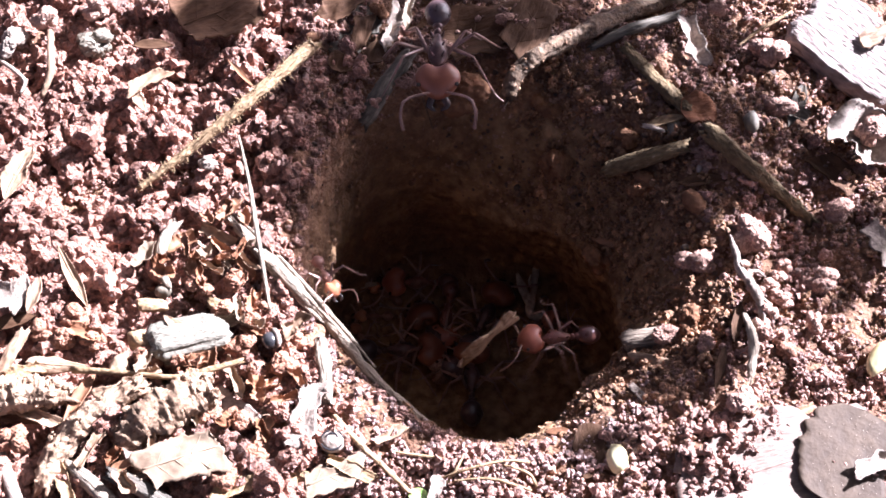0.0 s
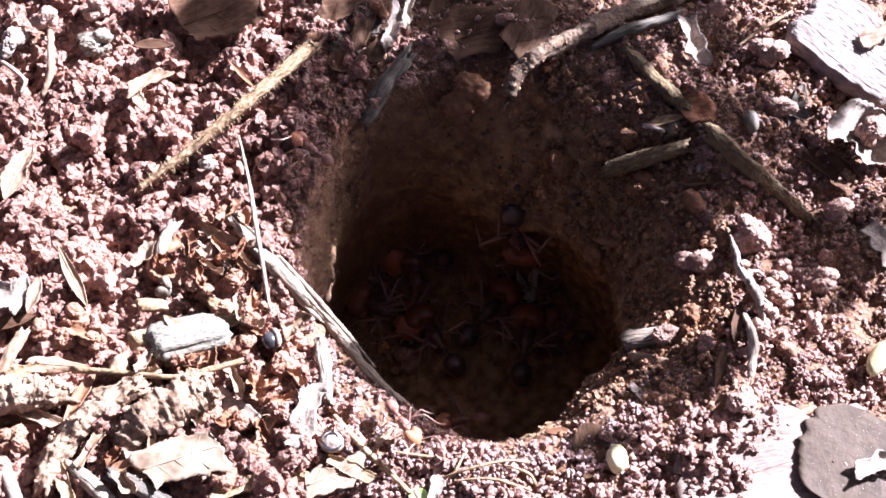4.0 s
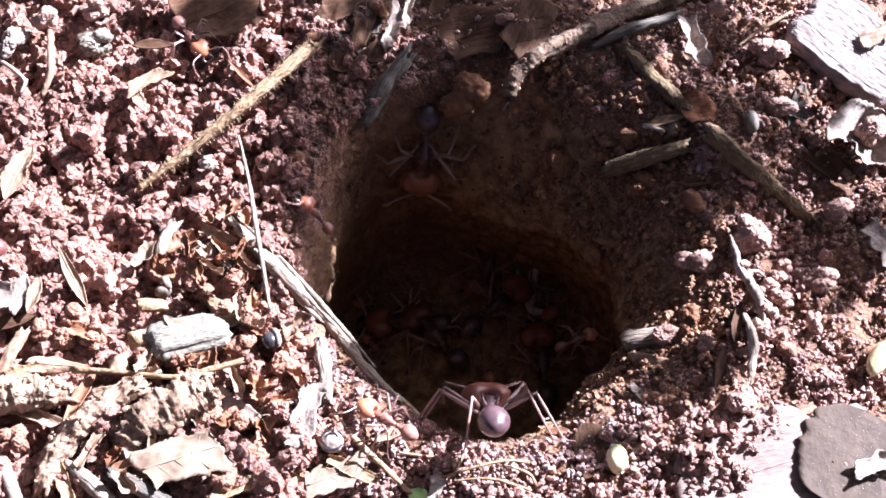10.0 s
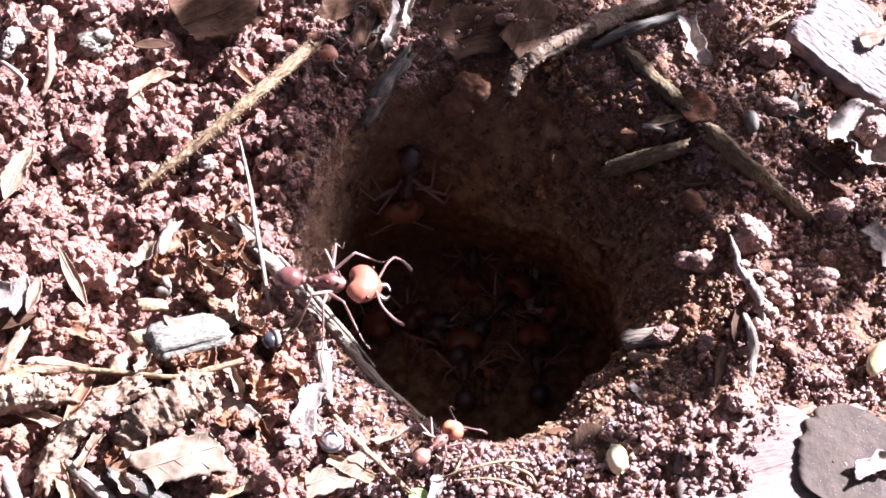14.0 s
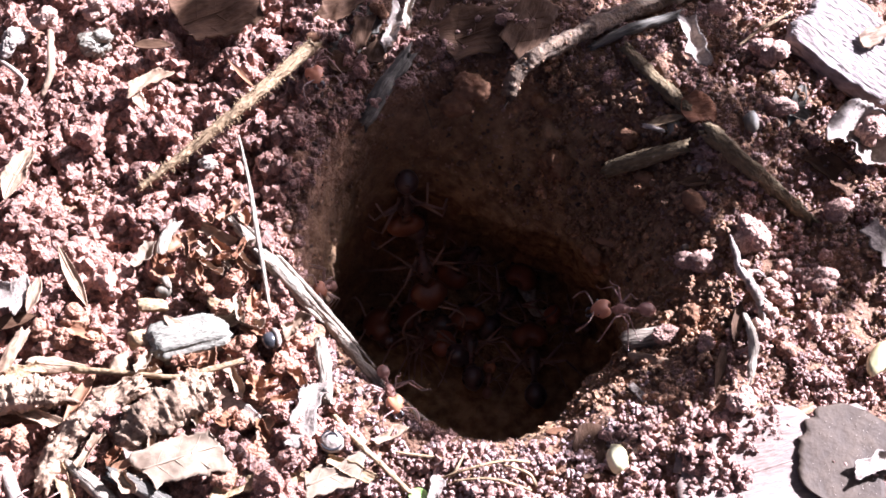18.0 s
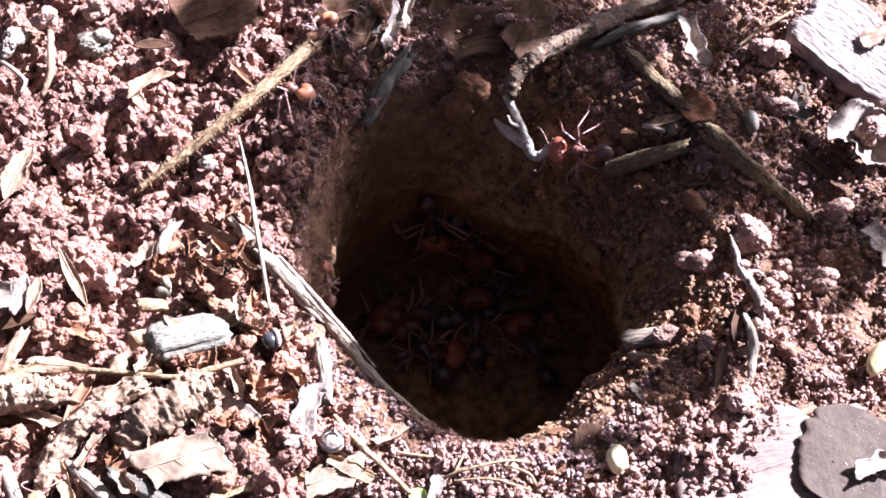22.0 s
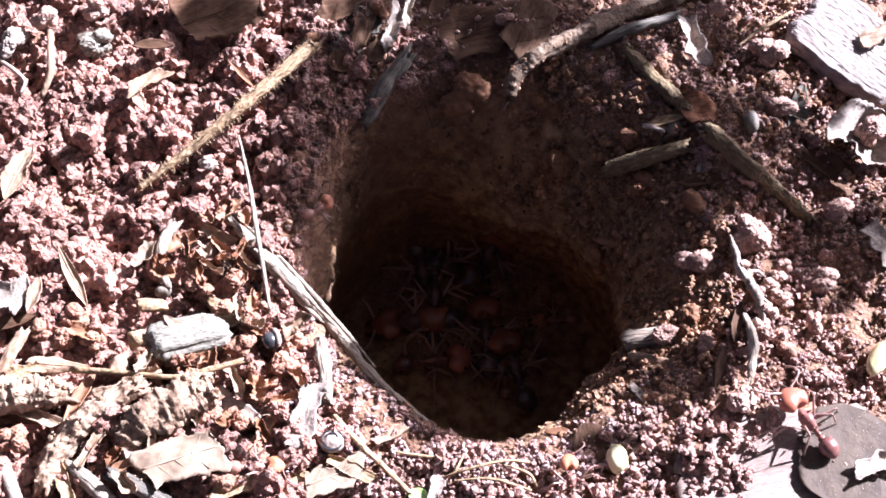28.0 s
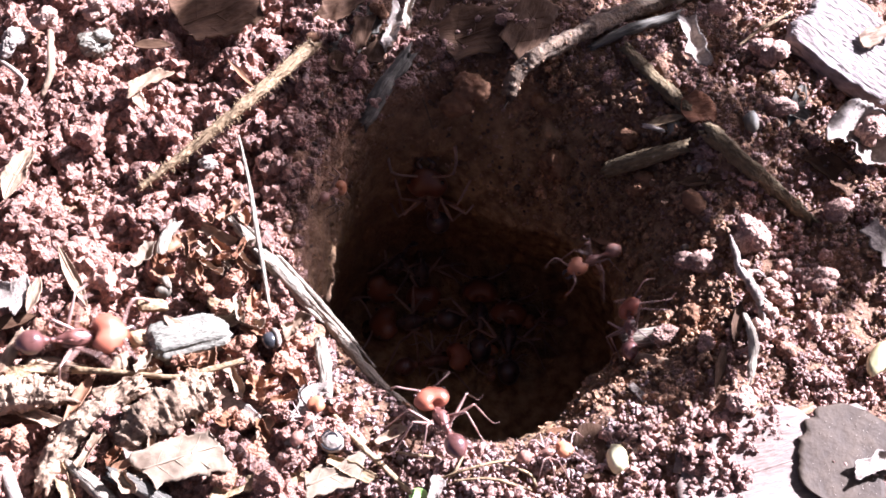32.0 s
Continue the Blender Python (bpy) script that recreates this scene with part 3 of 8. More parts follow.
scatter("bank_crumbs", "loose reddish soil crumbs heaped on the bank", 4200, 13, lambda x, y, s: np.where(s > 2.06, left_bank(x, y, s), 0), lambda x, y, s: 0.72 + 0 * x, CRUMBS, CRUMB_TRIS, CLOD, 0.6)
scatter("soil_crumbs", "loose reddish soil crumbs round the nest entrance", 7600, 11, lambda x, y, s: clod_share(x, y, s) * (x < -7), clod_size, CRUMBS, CRUMB_TRIS, CLOD, heap=1.5)
NUBS = [cluster(250 + k, 7, None, 0.34, 0.56)[0] for k in range(14)]
scatter("loose_crumbs", "loose reddish soil crumbs round the nest entrance", 8200, 16, lambda x, y, s: clod_share(x, y, s) * (x >= -7), lambda x, y, s: clod_size(x, y, s) * 1.02, NUBS, cluster(250, 7)[1], CLOD_PALE, heap=1.2)
CRUMB_BITS = [cluster(350 + k, 4, None, 0.45, 0.65)[0] for k in range(12)]
scatter("fine_crumbs", "fine reddish soil crumbs between the larger ones", 9500, 17, lambda x, y, s: np.where(s > 1.93, 0.85, np.where((s > 1.6) & (y < -8), 0.5, 0)), lambda x, y, s: 0.26 + 0 * x, CRUMB_BITS, cluster(350, 4)[1], CLOD_PALE, 0.5)
scatter("rim_crumbs", "small soil crumbs along the near rim, coloured as sunlit", 15000, 18, lambda x, y, s: np.where((y < -3) & (x > -19) & (x < 16) & (s > 1.45), np.where(s > 1.8, 0.9, 0.6), 0), lambda x, y, s: 0.3 + 0 * x, CRUMB_BITS, cluster(350, 4)[1], RIM_CLOD, 0.6)
SMALL = [cluster(150 + k, 9, None, 0.3, 0.5)[0] for k in range(10)]
scatter("funnel_crumbs", "small soil crumbs on the funnel slopes, toned for the shade there", 7500, 14, lambda x, y, s: np.where((s > 1.05) & (s < np.where((x > 6) & (y > -8), 2.5, 1.85)), np.where(x > 8, 0.85, np.where(x > -2, 0.5, 0.7)), 0),
        lambda x, y, s: 0.22 + 0.2 * (np.sin(x * 0.9 + 2) * np.cos(y * 1.1) > 0.2), SMALL, cluster(150, 9)[1], SHADE_CLOD, 0.35)
scatter("slope_crumbs", "greyish brown soil crumbs on the slope of the funnel", 24000, 15, lambda x, y, s: np.where((x > 6) & (y > -14) & (s > 1.04) & (s < 2.02), np.where(y > 8, 0.5, 0.9), 0),
        lambda x, y, s: 0.34 + 0.22 * (np.sin(x * 1.3 + 1) * np.cos(y * 0.9 + 2) > 0.3), SMALL, cluster(150, 9)[1], SHADE_CLOD, 0.35)
scatter("soil_grains", "fine soil grains on the funnel and the ground", 34000, 12, lambda x, y, s: np.where(s < 2, 0.75, 0.6),
        lambda x, y, s: 0.15 + 0.09 * (np.sin(x * 1.7) * np.cos(y * 1.3) > 0.3), GRAINS, ico(1)[1], GRIT, 0.4)


# the crumbs nearest to the hole, one by one
def near_clods():
    rng = np.random.RandomState(21)
    meshes = []
    for k in range(18):
        me = big_mesh("soil_clod", CRUMBS[k], CRUMB_TRIS, CLOD_ONE, False)
        meshes.append(me)
    th, s = rng.uniform(0, 2 * np.pi, 300), 2 + rng.rand(300) ** 1.3 * 0.2 - 0.04
    for i, (x, y, z) in enumerate(zip(*surf(th, s))):
        r = 0.5 * math.exp(rng.randn() * 0.25)
        ob = part("soil_clod", meshes[i % 18], GROUND)
        ob.matrix_local = Matrix.LocRotScale(Vector((x, y, z + 0.35 * r)) * MM, Euler(rng.uniform(0, 6.28, 3)), Vector((r, r, r * 0.9)))


near_clods()


# ---- litter ----
HAIRY = stick("twig", "straw-coloured dry twig with a hairy surface and a broken tip", "twig",
      [(-25.01, 4.92, 1.42), (-21.21, 7.78, 2.5), (-17.58, 10.77, 3.53), (-14.44, 13.88, 4.08), (-10.91, 17.79, 4.42)], (0.26, 0.4, 0.47, 0.52, 0.6), STRAW, 0.14, 1, 60, 14)


def hairs(ob, count, size):
    """Short hairs all over a stem."""
    me = ob.data
    rng = np.random.RandomState(3)
    pieces = []
    for i in rng.choice(len(me.vertices), count, replace=False):
        p, n = me.vertices[i].co / MM, me.vertices[i].normal
        d = np.array(n) + rng.randn(3) * 0.5
        pieces.append(tube([tuple(p), tuple(np.array(p) + d * size * rng.uniform(0.5, 1.3))], (0.035, 0.012), 3, 4))
    v, f = join(*pieces)
    part("hairs", put_mesh("hairs", v, f, STRAW), ob)


hairs(HAIRY, 500, 0.26)
stick("twig", "dark crusted twig that leans over the funnel", "twig",
      [(5.64, 15.55, 0.09), (6.94, 17.35, 1.76), (10.19, 19.3, 2.3), (13.83, 21.7, 2.1), (18.77, 25, 1.1), (24.74, 27.51, 0.8)], (0.62, 0.7, 0.74, 0.8, 0.78, 0.7), DARKTWIG, 0.2, 1, 80, 22)
stick("twig", "thin grey twig in the shade", "twig", [(13.08, 19.98, 1.08), (16.32, 21.19, 1.94), (20.96, 22.84, 2.06)], (0.3, 0.5, 0.45), BARK, 0.12)
stick("twig", "olive grey twig stub with a pale broken end", "twig", [(14.15, 9.04, -1.91), (17.09, 8.95, -0.05), (20.44, 9.15, 1.51)], (0.72, 0.78, 0.55), OLIVE, 0.1)
stick("twig", "olive brown twig on the shaded slope", "twig", [(22.01, 10.14, 2.57), (24.93, 6.72, 2.41), (28.17, 4.92, 0.47), (30.39, 2.29, 0.3)], (0.7, 0.66, 0.6, 0.4), OLIVE, 0.2, 1, 60, 18)
stick("twig", "olive brown twig on the shaded slope", "twig", [(15.92, 19.25, 1.96), (18.38, 15.94, 1.82), (21.2, 12.14, 1.67)], (0.5, 0.6, 0.62), OLIVE, 0.2, 1, 60, 18)
RIM_LINE = [(-17.65, 2.66, 0.84), (-14.84, -0.84, 1.55), (-11.59, -4.59, 2.32), (-8.86, -6.55, -0.33), (-5.78, -11, 0.6), (-2.98, -13.2, -0.8), (-0.39, -14.8, -2.2)]


def bark_strip():
    """Frayed bark: a core and loose fibres beside it."""
    ob = stick("bark_strip", "long frayed grey bark strip along the rim of the hole", "bark", RIM_LINE, (0.3, 0.5, 0.5, 0.45, 0.36, 0.34, 0.22), PALE, 0.18, 0.7, 60)
    rng = np.random.RandomState(8)
    inv = np.array(ob.matrix_world.inverted())
    p = np.array(RIM_LINE)
    for k in range(9):
        a, b = (0, 5) if k < 5 else (1, 4)
        off = rng.randn(3) * (0.4, 0.3, 0.18)
        q = p[a:b] + off + rng.randn(b - a, 3) * 0.14
        q = np.hstack([q * MM, np.ones((len(q), 1))]) @ inv.T
        v, f = tube(q[:, :3] / MM, (0.06, 0.2, 0.22, 0.08), 40, 7, 0.2, 0.6, k, 0.5)
        part("fibre", put_mesh("fibre", v, f, PALE), ob)


bark_strip()
stick("stem", "thin dry stem crossing the bark strip", "stem", [(-17.02, 9.36, 2.69), (-15.95, 5.33, 1.99), (-14.75, 0.02, 2.74), (-13.89, -3.96, 2.55), (-13.31, -6.65, 2.21)], (0.12, 0.17, 0.2, 0.17, 0.13), PALE, 0.1, 1, 26, 8)
stick("stem", "thin straw stem with a papery base", "stem", [(-27.95, -11.35, 1.37), (-23.83, -11.96, 2.2), (-19.86, -12.56, 2.72), (-17.31, -12.18, 3.2), (-14.9, -11.3, 2.99)], (0.3, 0.2, 0.2, 0.24, 0.2), STRAW, 0.08, 1, 26, 8)
leaf("husk", "papery straw husk at the base of a stem", "husk", -29.21, -11.01, 1.64, 4.89, 3.19, -2.95, 4.67, 1.79, TAN, "drop", 0.1, -0.25)
stick("bark_strip", "upright pale bark strip beside the hole", "bark", [(-9.45, -8.8, 1.28), (-8.91, -11.42, 2.04), (-8.55, -14.14, 1.76)], (0.5, 0.6, 0.35), PALE, 0.16, 0.6)
block("wood_chunk", "grey weathered split wood chunk lying on the soil", "wood", -19.37, -8.93, 1.74, -5.46, -2.12, 12.46, 5.9, 2.9, 1.9, GREYWOOD, 0.09)
leaf("wood_flake", "tan wood flake on a grey chunk", "wood", -20.31, -8.19, 2.48, -2.12, -3.93, -41.16, 2.97, 0.87, TAN, "blade", 0.1, 0.1)
leaf("dead_leaf", "crisp tan dead leaf fragment with a torn edge", "leaf", -18.84, -18.69, 2.41, 3.11, -0.16, 19.45, 5.84, 3.95, CRISP, "torn", 0.07, 0.04, 0.02, 0.03, 0.16, True)
leaf("dead_leaf", "large pale pinkish dead leaf with torn edges", "leaf", 24.4, -18.9, 1.65, 0, 0, 17.05, 15.6, 7.9, PINKLEAF, "torn", 0.06, 0.0, 0.0, 0.012, 0.2, "mid")
DARK_LEAF = leaf("dead_leaf", "dark brown rounded leaf lying over a pale one", "leaf", 29.39, -18.45, 2.0, 0, 0, 62.84, 8, 6.67, DARKLEAF, "broad", 0.09, 0.0, 0.0, 0.003, 0.16, False)
DUST = random.Random(12)
DUST_V, DUST_F = join(*[(ICO1[0] * (DUST.uniform(0.025, 0.06), DUST.uniform(0.025, 0.06), 0.012) + (3.6 * r * math.cos(a), 3.0 * r * math.sin(a), 0.01), ICO1[1]) for r, a in [(math.sqrt(DUST.random()), DUST.uniform(0, 6.28)) for _ in range(70)]])
part("dust_specks", put_mesh("dust_specks", DUST_V, DUST_F, CHALK), DARK_LEAF, label="pale dust specks on the leaf")
leaf("leaf_flake", "white curled leaf flake on a dark leaf", "leaf", 30.95, -19.37, 2.35, -2.41, 0.85, 19.83, 3.29, 1.36, CHALK, "torn", 0.12, 0.3)
slab("bark_plate", "bleached bark plate with a fibrous face", "bark", 36.61, 19.34, 1.31, -1.22, 6.01, -44.99, 11.6, 8.2, 1.5, PLATE, 0.1, 0.07)
leaf("bark_flake", "pale tan bark flake on a bleached plate", "bark", 37.97, 20.29, 2.63, 6.52, -0.38, 23.14, 3.28, 1.63, TAN, "torn", 0.1)
leaf("leaf_flake", "white cupped dead leaf with a ragged upturned rim", "leaf", 35.53, 10.20, 1.00, 4, 6, -42, 6.2, 5.0, CHALK, "broad", 0.16, 0.3, 0.1, 0.07)
lump("clod", "pinkish soil clod lying in a cupped leaf", "clod", 36.12, 10.66, 2.00, 1.3, 1.6, 1.1, PINKCLOD, 0.45, 24)
leaf("leaf_flake", "white dead leaf flake at the edge of the litter", "leaf", 35.33, -0.12, 1.2, -0.85, 1.37, -71.57, 3.79, 2.52, CHALK, "torn", 0.15, 0.1)
leaf("dead_leaf", "flat brown dead leaf among soil crumbs", "leaf", -19.91, 23.85, 1.66, 0.56, 3.91, 29.83, 7.77, 6.22, BROWN, "torn", 0.1, 0.05, 0, 0.03, 0.15, True)
leaf("dead_leaf", "bent tan leaf fragment standing in the crumbs", "leaf", -25.44, 15.52, 1.97, 1.83, -1.96, 34.38, 3.88, 1.55, TAN, "torn", 0.12, 0.2)
leaf("dead_leaf", "bent tan leaf fragment standing in the crumbs", "leaf", -26.11, 13.89, 1.72, -0.32, 1.75, -60.91, 2.97, 0.86, TAN, "blade", 0.12, 0.2)
leaf("dead_leaf", "greyish tan leaf fragment half buried in crumbs", "leaf", -35.08, 6.28, 1.81, -1.34, 5.03, 77.85, 5.66, 2.28, TAN, "blade", 0.1, 0.2)
leaf("grass_blade", "short dry brown grass blade on crumbs", "grass blade", -28.97, -3.68, 2.23, 0.3, -1.35, -59.85, 6.65, 0.94, TAN, "blade", 0.08, 0.3)
stick("stem", "grey curled stem bent like a hook", "stem", [(-21.58, 1.73, 1.48), (-22.39, -0.4, 1.69), (-22.45, -2.42, 1.14), (-21.7, -3.84, 0.46)], (0.38, 0.5, 0.42, 0.3), PALE, 0.12)
lump("pebble", "smooth brownish pebble in the crumbs", "pebble", *(-22.2, -3.93, 0.15), 0.75, 0.6, 0.55, STONE, 0.12, 6)
stick("stem", "curved brownish stem standing among the crumbs", "stem", [(-34.9, 21.6, 1.6), (-34.5, 19.6, 2.0), (-34.2, 18.0, 2.0), (-34.12, 16.4, 1.7), (-34.7, 14.7, 1.0)], (0.28, 0.34, 0.38, 0.34, 0.22), TAN, 0.14, 0.8, 30, 12)
lump("clod", "pinkish soil clod above a brownish stem", "clod", -35.3, 22.6, 1.9, 1.3, 1.1, 1.1, PINKCLOD, 0.45, 24)
lump("clod", "pale soil clod at the edge of the crumbs", "clod", -31.35, 24.3, 1.5, 1.3, 1.1, 1.0, PINKCLOD, 0.45, 22)
stick("fibre", "white curved root fibre", "fibre", [(-39.45, 18.73, 1.45), (-37.63, 17.52, 1), (-36.66, 16.61, 0.57), (-36.93, 15.48, 0.35)], (0.2, 0.22, 0.2, 0.12), CHALK, 0.08, 1, 18, 8)
lump("clod", "whitish hard clod in the sun", "clod", *(-38.11, 20.26, 1.51), 1.2, 1.5, 1.0, CHALK, 0.3)
lump("clod", "greyish hard clod in the sun", "clod", *(-31.31, 21.06, 0.56), 1.7, 1.2, 1.1, STONE, 0.35)
lump("clod", "whitish hard clod in the sun", "clod", *(-19.63, 7.34, 1.9), 1.0, 0.8, 0.7, CHALK, 0.35)
leaf("grass_blade", "brown dry grass blade in the shade of crumbs", "grass blade", -25.53, 19.56, 1.97, -1.37, -1.51, -1.25, 3.76, 1.04, BROWN, "blade", 0.05, 0.2)
leaf("grass_blade", "thin brown splinter against a twig", "grass blade", -17.47, 16.26, 2.19, 1.37, -5.05, -52.25, 4.38, 0.46, ORANGE, "blade", 0.05, 0.2)
leaf("leaf_flake", "white leaf flake at the edge of the soil", "leaf", -33.34, -5.52, 2.49, 0.88, -2.49, -12, 2.55, 2.6, CHALK, "torn", 0.15, 0.15)
leaf("dead_leaf", "tan upright leaf fragment beside a white flake", "leaf", -31.5, -5.65, 2.74, -1.92, 1.28, 81.83, 3.31, 1.02, TAN, "blade", 0.1, 0.2)
leaf("grass_blade", "grey brown flat strip of grass", "grass blade", -33.06, -7.49, 1.96, -0.12, -3.6, 14.19, 3.61, 1.31, BROWN, "blade", 0.06, 0.1)
block("wood_chip", "short pale wood chip among crumbs", "wood", -22.67, -5.77, 1.17, 0.31, 4.2, 2.18, 2.26, 0.99, 0.7, STRAW, 0.05)
block("wood_chip", "short pale wood chip among crumbs", "wood", -17.29, -5.84, 1.12, -0.18, -6.87, -22.36, 2.33, 0.86, 0.7, STRAW, 0.06)
leaf("dead_leaf", "orange brown blade leaning on the litter", "leaf", -27.28, -13.51, 1.03, 0.12, -1.39, 66.09, 4.61, 1.01, ORANGE, "blade", 0.06, 0.25)
leaf("dead_leaf", "orange tan leaf tip in the litter", "leaf", -22.82, -19.12, 2.19, 0.05, -0.14, 30.93, 2.4, 0.98, ORANGE, "drop", 0.08, 0.2)
stick("twig", "crumbling tan twig in the litter heap", "twig", [(-28.89, -20.52, 0.6), (-28.44, -18.26, 1.0), (-26.85, -15.99, 1.6), (-24.74, -14.59, 2.2), (-22.3, -13.23, 2.7)], (0.7, 0.95, 0.95, 0.9, 0.65), CRUST, 0.2, 0.85, 70, 24)
stick("twig", "thick crumbling tan bark roll in the litter heap", "twig", [(-23.2, -17.54, 1.4), (-22.1, -16.06, 2.0), (-20.09, -14.85, 2.4), (-18.34, -13.73, 2.4), (-17.31, -13.06, 2.2)], (0.9, 1.55, 1.7, 1.5, 1.1), CRUST, 0.2, 0.85, 70, 24)
stick("twig", "thick crumbling bark roll in the litter heap", "twig", [(-34.21, -13.58, 1.2), (-31.39, -13.48, 1.5), (-29.56, -13.21, 1.4), (-28.09, -13.27, 1.0)], (1.15, 1.3, 1.2, 0.8), CRUST, 0.2, 0.85, 70, 24)
stick("twig", "grey weathered stick with fine grain", "twig", [(-23.91, -19.69, 1.88), (-21.79, -20.65, 1.73), (-19.56, -21.81, 1.08)], (0.55, 0.62, 0.6), BARK, 0.08)
stick("twig", "grey weathered stick with fine grain", "twig", [(-27.15, -18.78, 0.88), (-25.08, -20.52, 1.59), (-23.31, -22.1, 1.32)], (0.5, 0.6, 0.6), PALE, 0.1)
stick("twig", "white peeled stick at the edge", "twig", [(-32.83, -17.38, 0.04), (-31.77, -19.46, 0.37), (-30.34, -21.96, 0.9)], (0.4, 0.5, 0.5), CHALK, 0.1)
stick("twig", "reddish bark strip at the edge", "twig", [(-33.23, -11.84, 1.95), (-32.59, -10.02, 2.04), (-31.92, -8.33, 1.99)], (0.5, 0.6, 0.4), TAN, 0.12, 0.6)
stick("twig", "dark strip lying under the litter", "twig", [(-33.7, -14.55, 0.25), (-31.51, -14.81, 0.33), (-30.05, -14.97, 0.16)], (0.5, 0.5, 0.3), BROWN, 0.12, 0.5)
leaf("dead_leaf", "tan leaf scrap folded over", "leaf", -23.09, -16.91, 1.7, 2.16, -2.96, -55.97, 3.76, 1.43, PINKLEAF, "torn", 0.12, 0.3)
leaf("dead_leaf", "tan leaf scrap folded over", "leaf", -20.17, -14.82, 1.99, -0.62, 1.54, 45.76, 4.08, 2.31, TAN, "torn", 0.12, -0.2)
leaf("leaf_flake", "pinkish leaf scrap in the sun", "leaf", -13.42, -19.26, 1.61, -2.16, -2.82, -21.09, 3.84, 2.09, PINKLEAF, "torn", 0.12, 0.1)
leaf("leaf_flake", "white chalky flake in the bright sun", "leaf", -10.12, -15.35, 2.21, -3.46, 1.33, 74.48, 5.3, 2.3, CHALK, "torn", 0.14, 0.1)
leaf("leaf_flake", "white chalky flake in the bright sun", "leaf", -15.77, -14.23, 1.11, 0.66, 1.41, -34.9, 4.02, 1.69, CHALK, "torn", 0.14, 0.1)
leaf("leaf_flake", "pale leaf flake on the near rim", "leaf", -7.8, -19.67, 1.6, 6.22, 0.9, 23.58, 4.6, 2.0, CRISP, "torn", 0.12, 0.05)
leaf("leaf_flake", "pale leaf flake on the near rim", "leaf", -10.51, -20.55, 1.42, 1.82, 2.11, 11.24, 4.41, 1.93, STRAW, "torn", 0.15, 0.05)
leaf("seed_coat", "cracked ochre seed coat in the litter", "seed", -23.42, -8.91, 2.00, 8, -14, -28, 2.1, 1.7, STRAW, "oval", 0.1, -0.45, -0.1, 0.04, 0.3, False)
lump("clod", "reddish crumbly clod in the litter", "clod", -22.65, -10.24, 1.20, 1.25, 0.95, 0.9, REDCLOD, 0.4, 20)
leaf("seed_coat", "pale cupped seed coat in the litter", "seed", -24.61, -10.66, 1.80, -6, 10, 70, 2.0, 1.5, TAN, "oval", 0.1, -0.5, -0.1, 0.04, 0.3, False)
lump("clod", "small reddish clod beside a wood chunk", "clod", -19.88, -11.03, 2.20, 0.62, 0.5, 0.5, REDCLOD, 0.35, 14)
lump("clod", "small reddish clod beside a wood chunk", "clod", -18.60, -11.03, 2.20, 0.85, 0.5, 0.5, REDCLOD, 0.35, 14)
lump("clod", "dark red clod at the edge of the litter", "clod", -31.78, -16.78, 0.80, 1.3, 1.2, 1.0, REDCLOD, 0.35, 16)
for x, y, z, r in ((-19.14, -4.20, 1.60, 0.90), (-16.15, -3.95, 1.60, 1.00), (-17.08, -6.23, 1.40, 0.80), (-15.02, -6.92, 1.60, 0.90), (-15.27, -9.38, 1.50, 1.00), (-12.15, -10.75, 1.60, 1.10), (-13.77, -6.19, 1.60, 0.80), (-11.41, -9.05, 1.50, 0.90), (-14.10, -11.42, 1.00, 0.90), (-12.93, -12.81, 1.00, 0.80), (-15.24, -15.39, 1.20, 1.00), (-13.76, -17.89, 1.40, 0.90), (-15.82, -20.42, 1.30, 1.10), (-14.04, -19.96, 1.20, 0.90), (-17.29, -15.10, 1.60, 0.80), (-23.73, -16.42, 1.00, 0.80), (-22.41, -18.97, 0.80, 0.80), (-26.78, -9.00, 1.40, 0.80), (-29.20, -8.76, 1.40, 0.90), (-28.59, -6.87, 1.50, 1.00), (-30.83, -8.04, 1.40, 0.90)):
    lump("clod", "rusty soil clod among leaf scraps", "clod", x, y, z, r * 1.15, r, r * 0.9, REDCLOD, 0.45, 20, group="rusty clods")
stick("straw", "thin straw running to the near edge", "straw", [(-8.07, -15.25, 1.97), (-5.92, -17.59, 1.76), (-4.07, -19.12, 0.99), (-2.29, -20.75, 0.41)], (0.2, 0.24, 0.22, 0.18), STRAW, 0.06, 1, 20, 8)
for line in ([(-0.37, -19.72, 0.75), (1.87, -19.31, 1.76), (4.33, -18.69, 1.71), (6.33, -18.59, 1.2)], [(0.65, -20, 1.08), (3.49, -20.09, 1.79), (6.34, -20.7, 1.13)],
             [(4.34, -18.86, 1.46), (6.16, -19.55, 1.48), (6.77, -20.41, 1.02)], [(1.48, -18.07, 1.2), (0.98, -19.17, 1.37), (0.25, -20.08, 0.79)],
             [(-3.49, -17.67, 0.81), (-1.82, -17.97, 0.91), (0.25, -18.21, 0.86)]):
    stick("fibre", "pale straw fibre on the near rim", "fibre", line, (0.08, 0.13, 0.1), STRAW, 0.05, 1, 18, 6, 0.4, "fibres on the near rim")
leaf("sprout", "tiny green sprout at the near edge", "sprout", -1.8, -20.83, 0.53, 0.27, -1.52, -0.51, 1.39, 1.01, SPROUT, "oval", 0.05, 0.1)
leaf("leaf_flake", "white flake beside a green sprout", "leaf", -0.49, -20.56, 0.96, -2.98, -1.33, 70.64, 1.84, 1.07, CHALK, "torn", 0.1, 0.1)
leaf("dead_leaf", "rusty brown leaf half buried at the rim", "leaf", 10.68, -17.33, 0.25, -5.87, 7.31, 76.95, 4.8, 2.4, BROWN, "broad", 0.09, 0.08, 0.0, 0.02, 0.14, True)
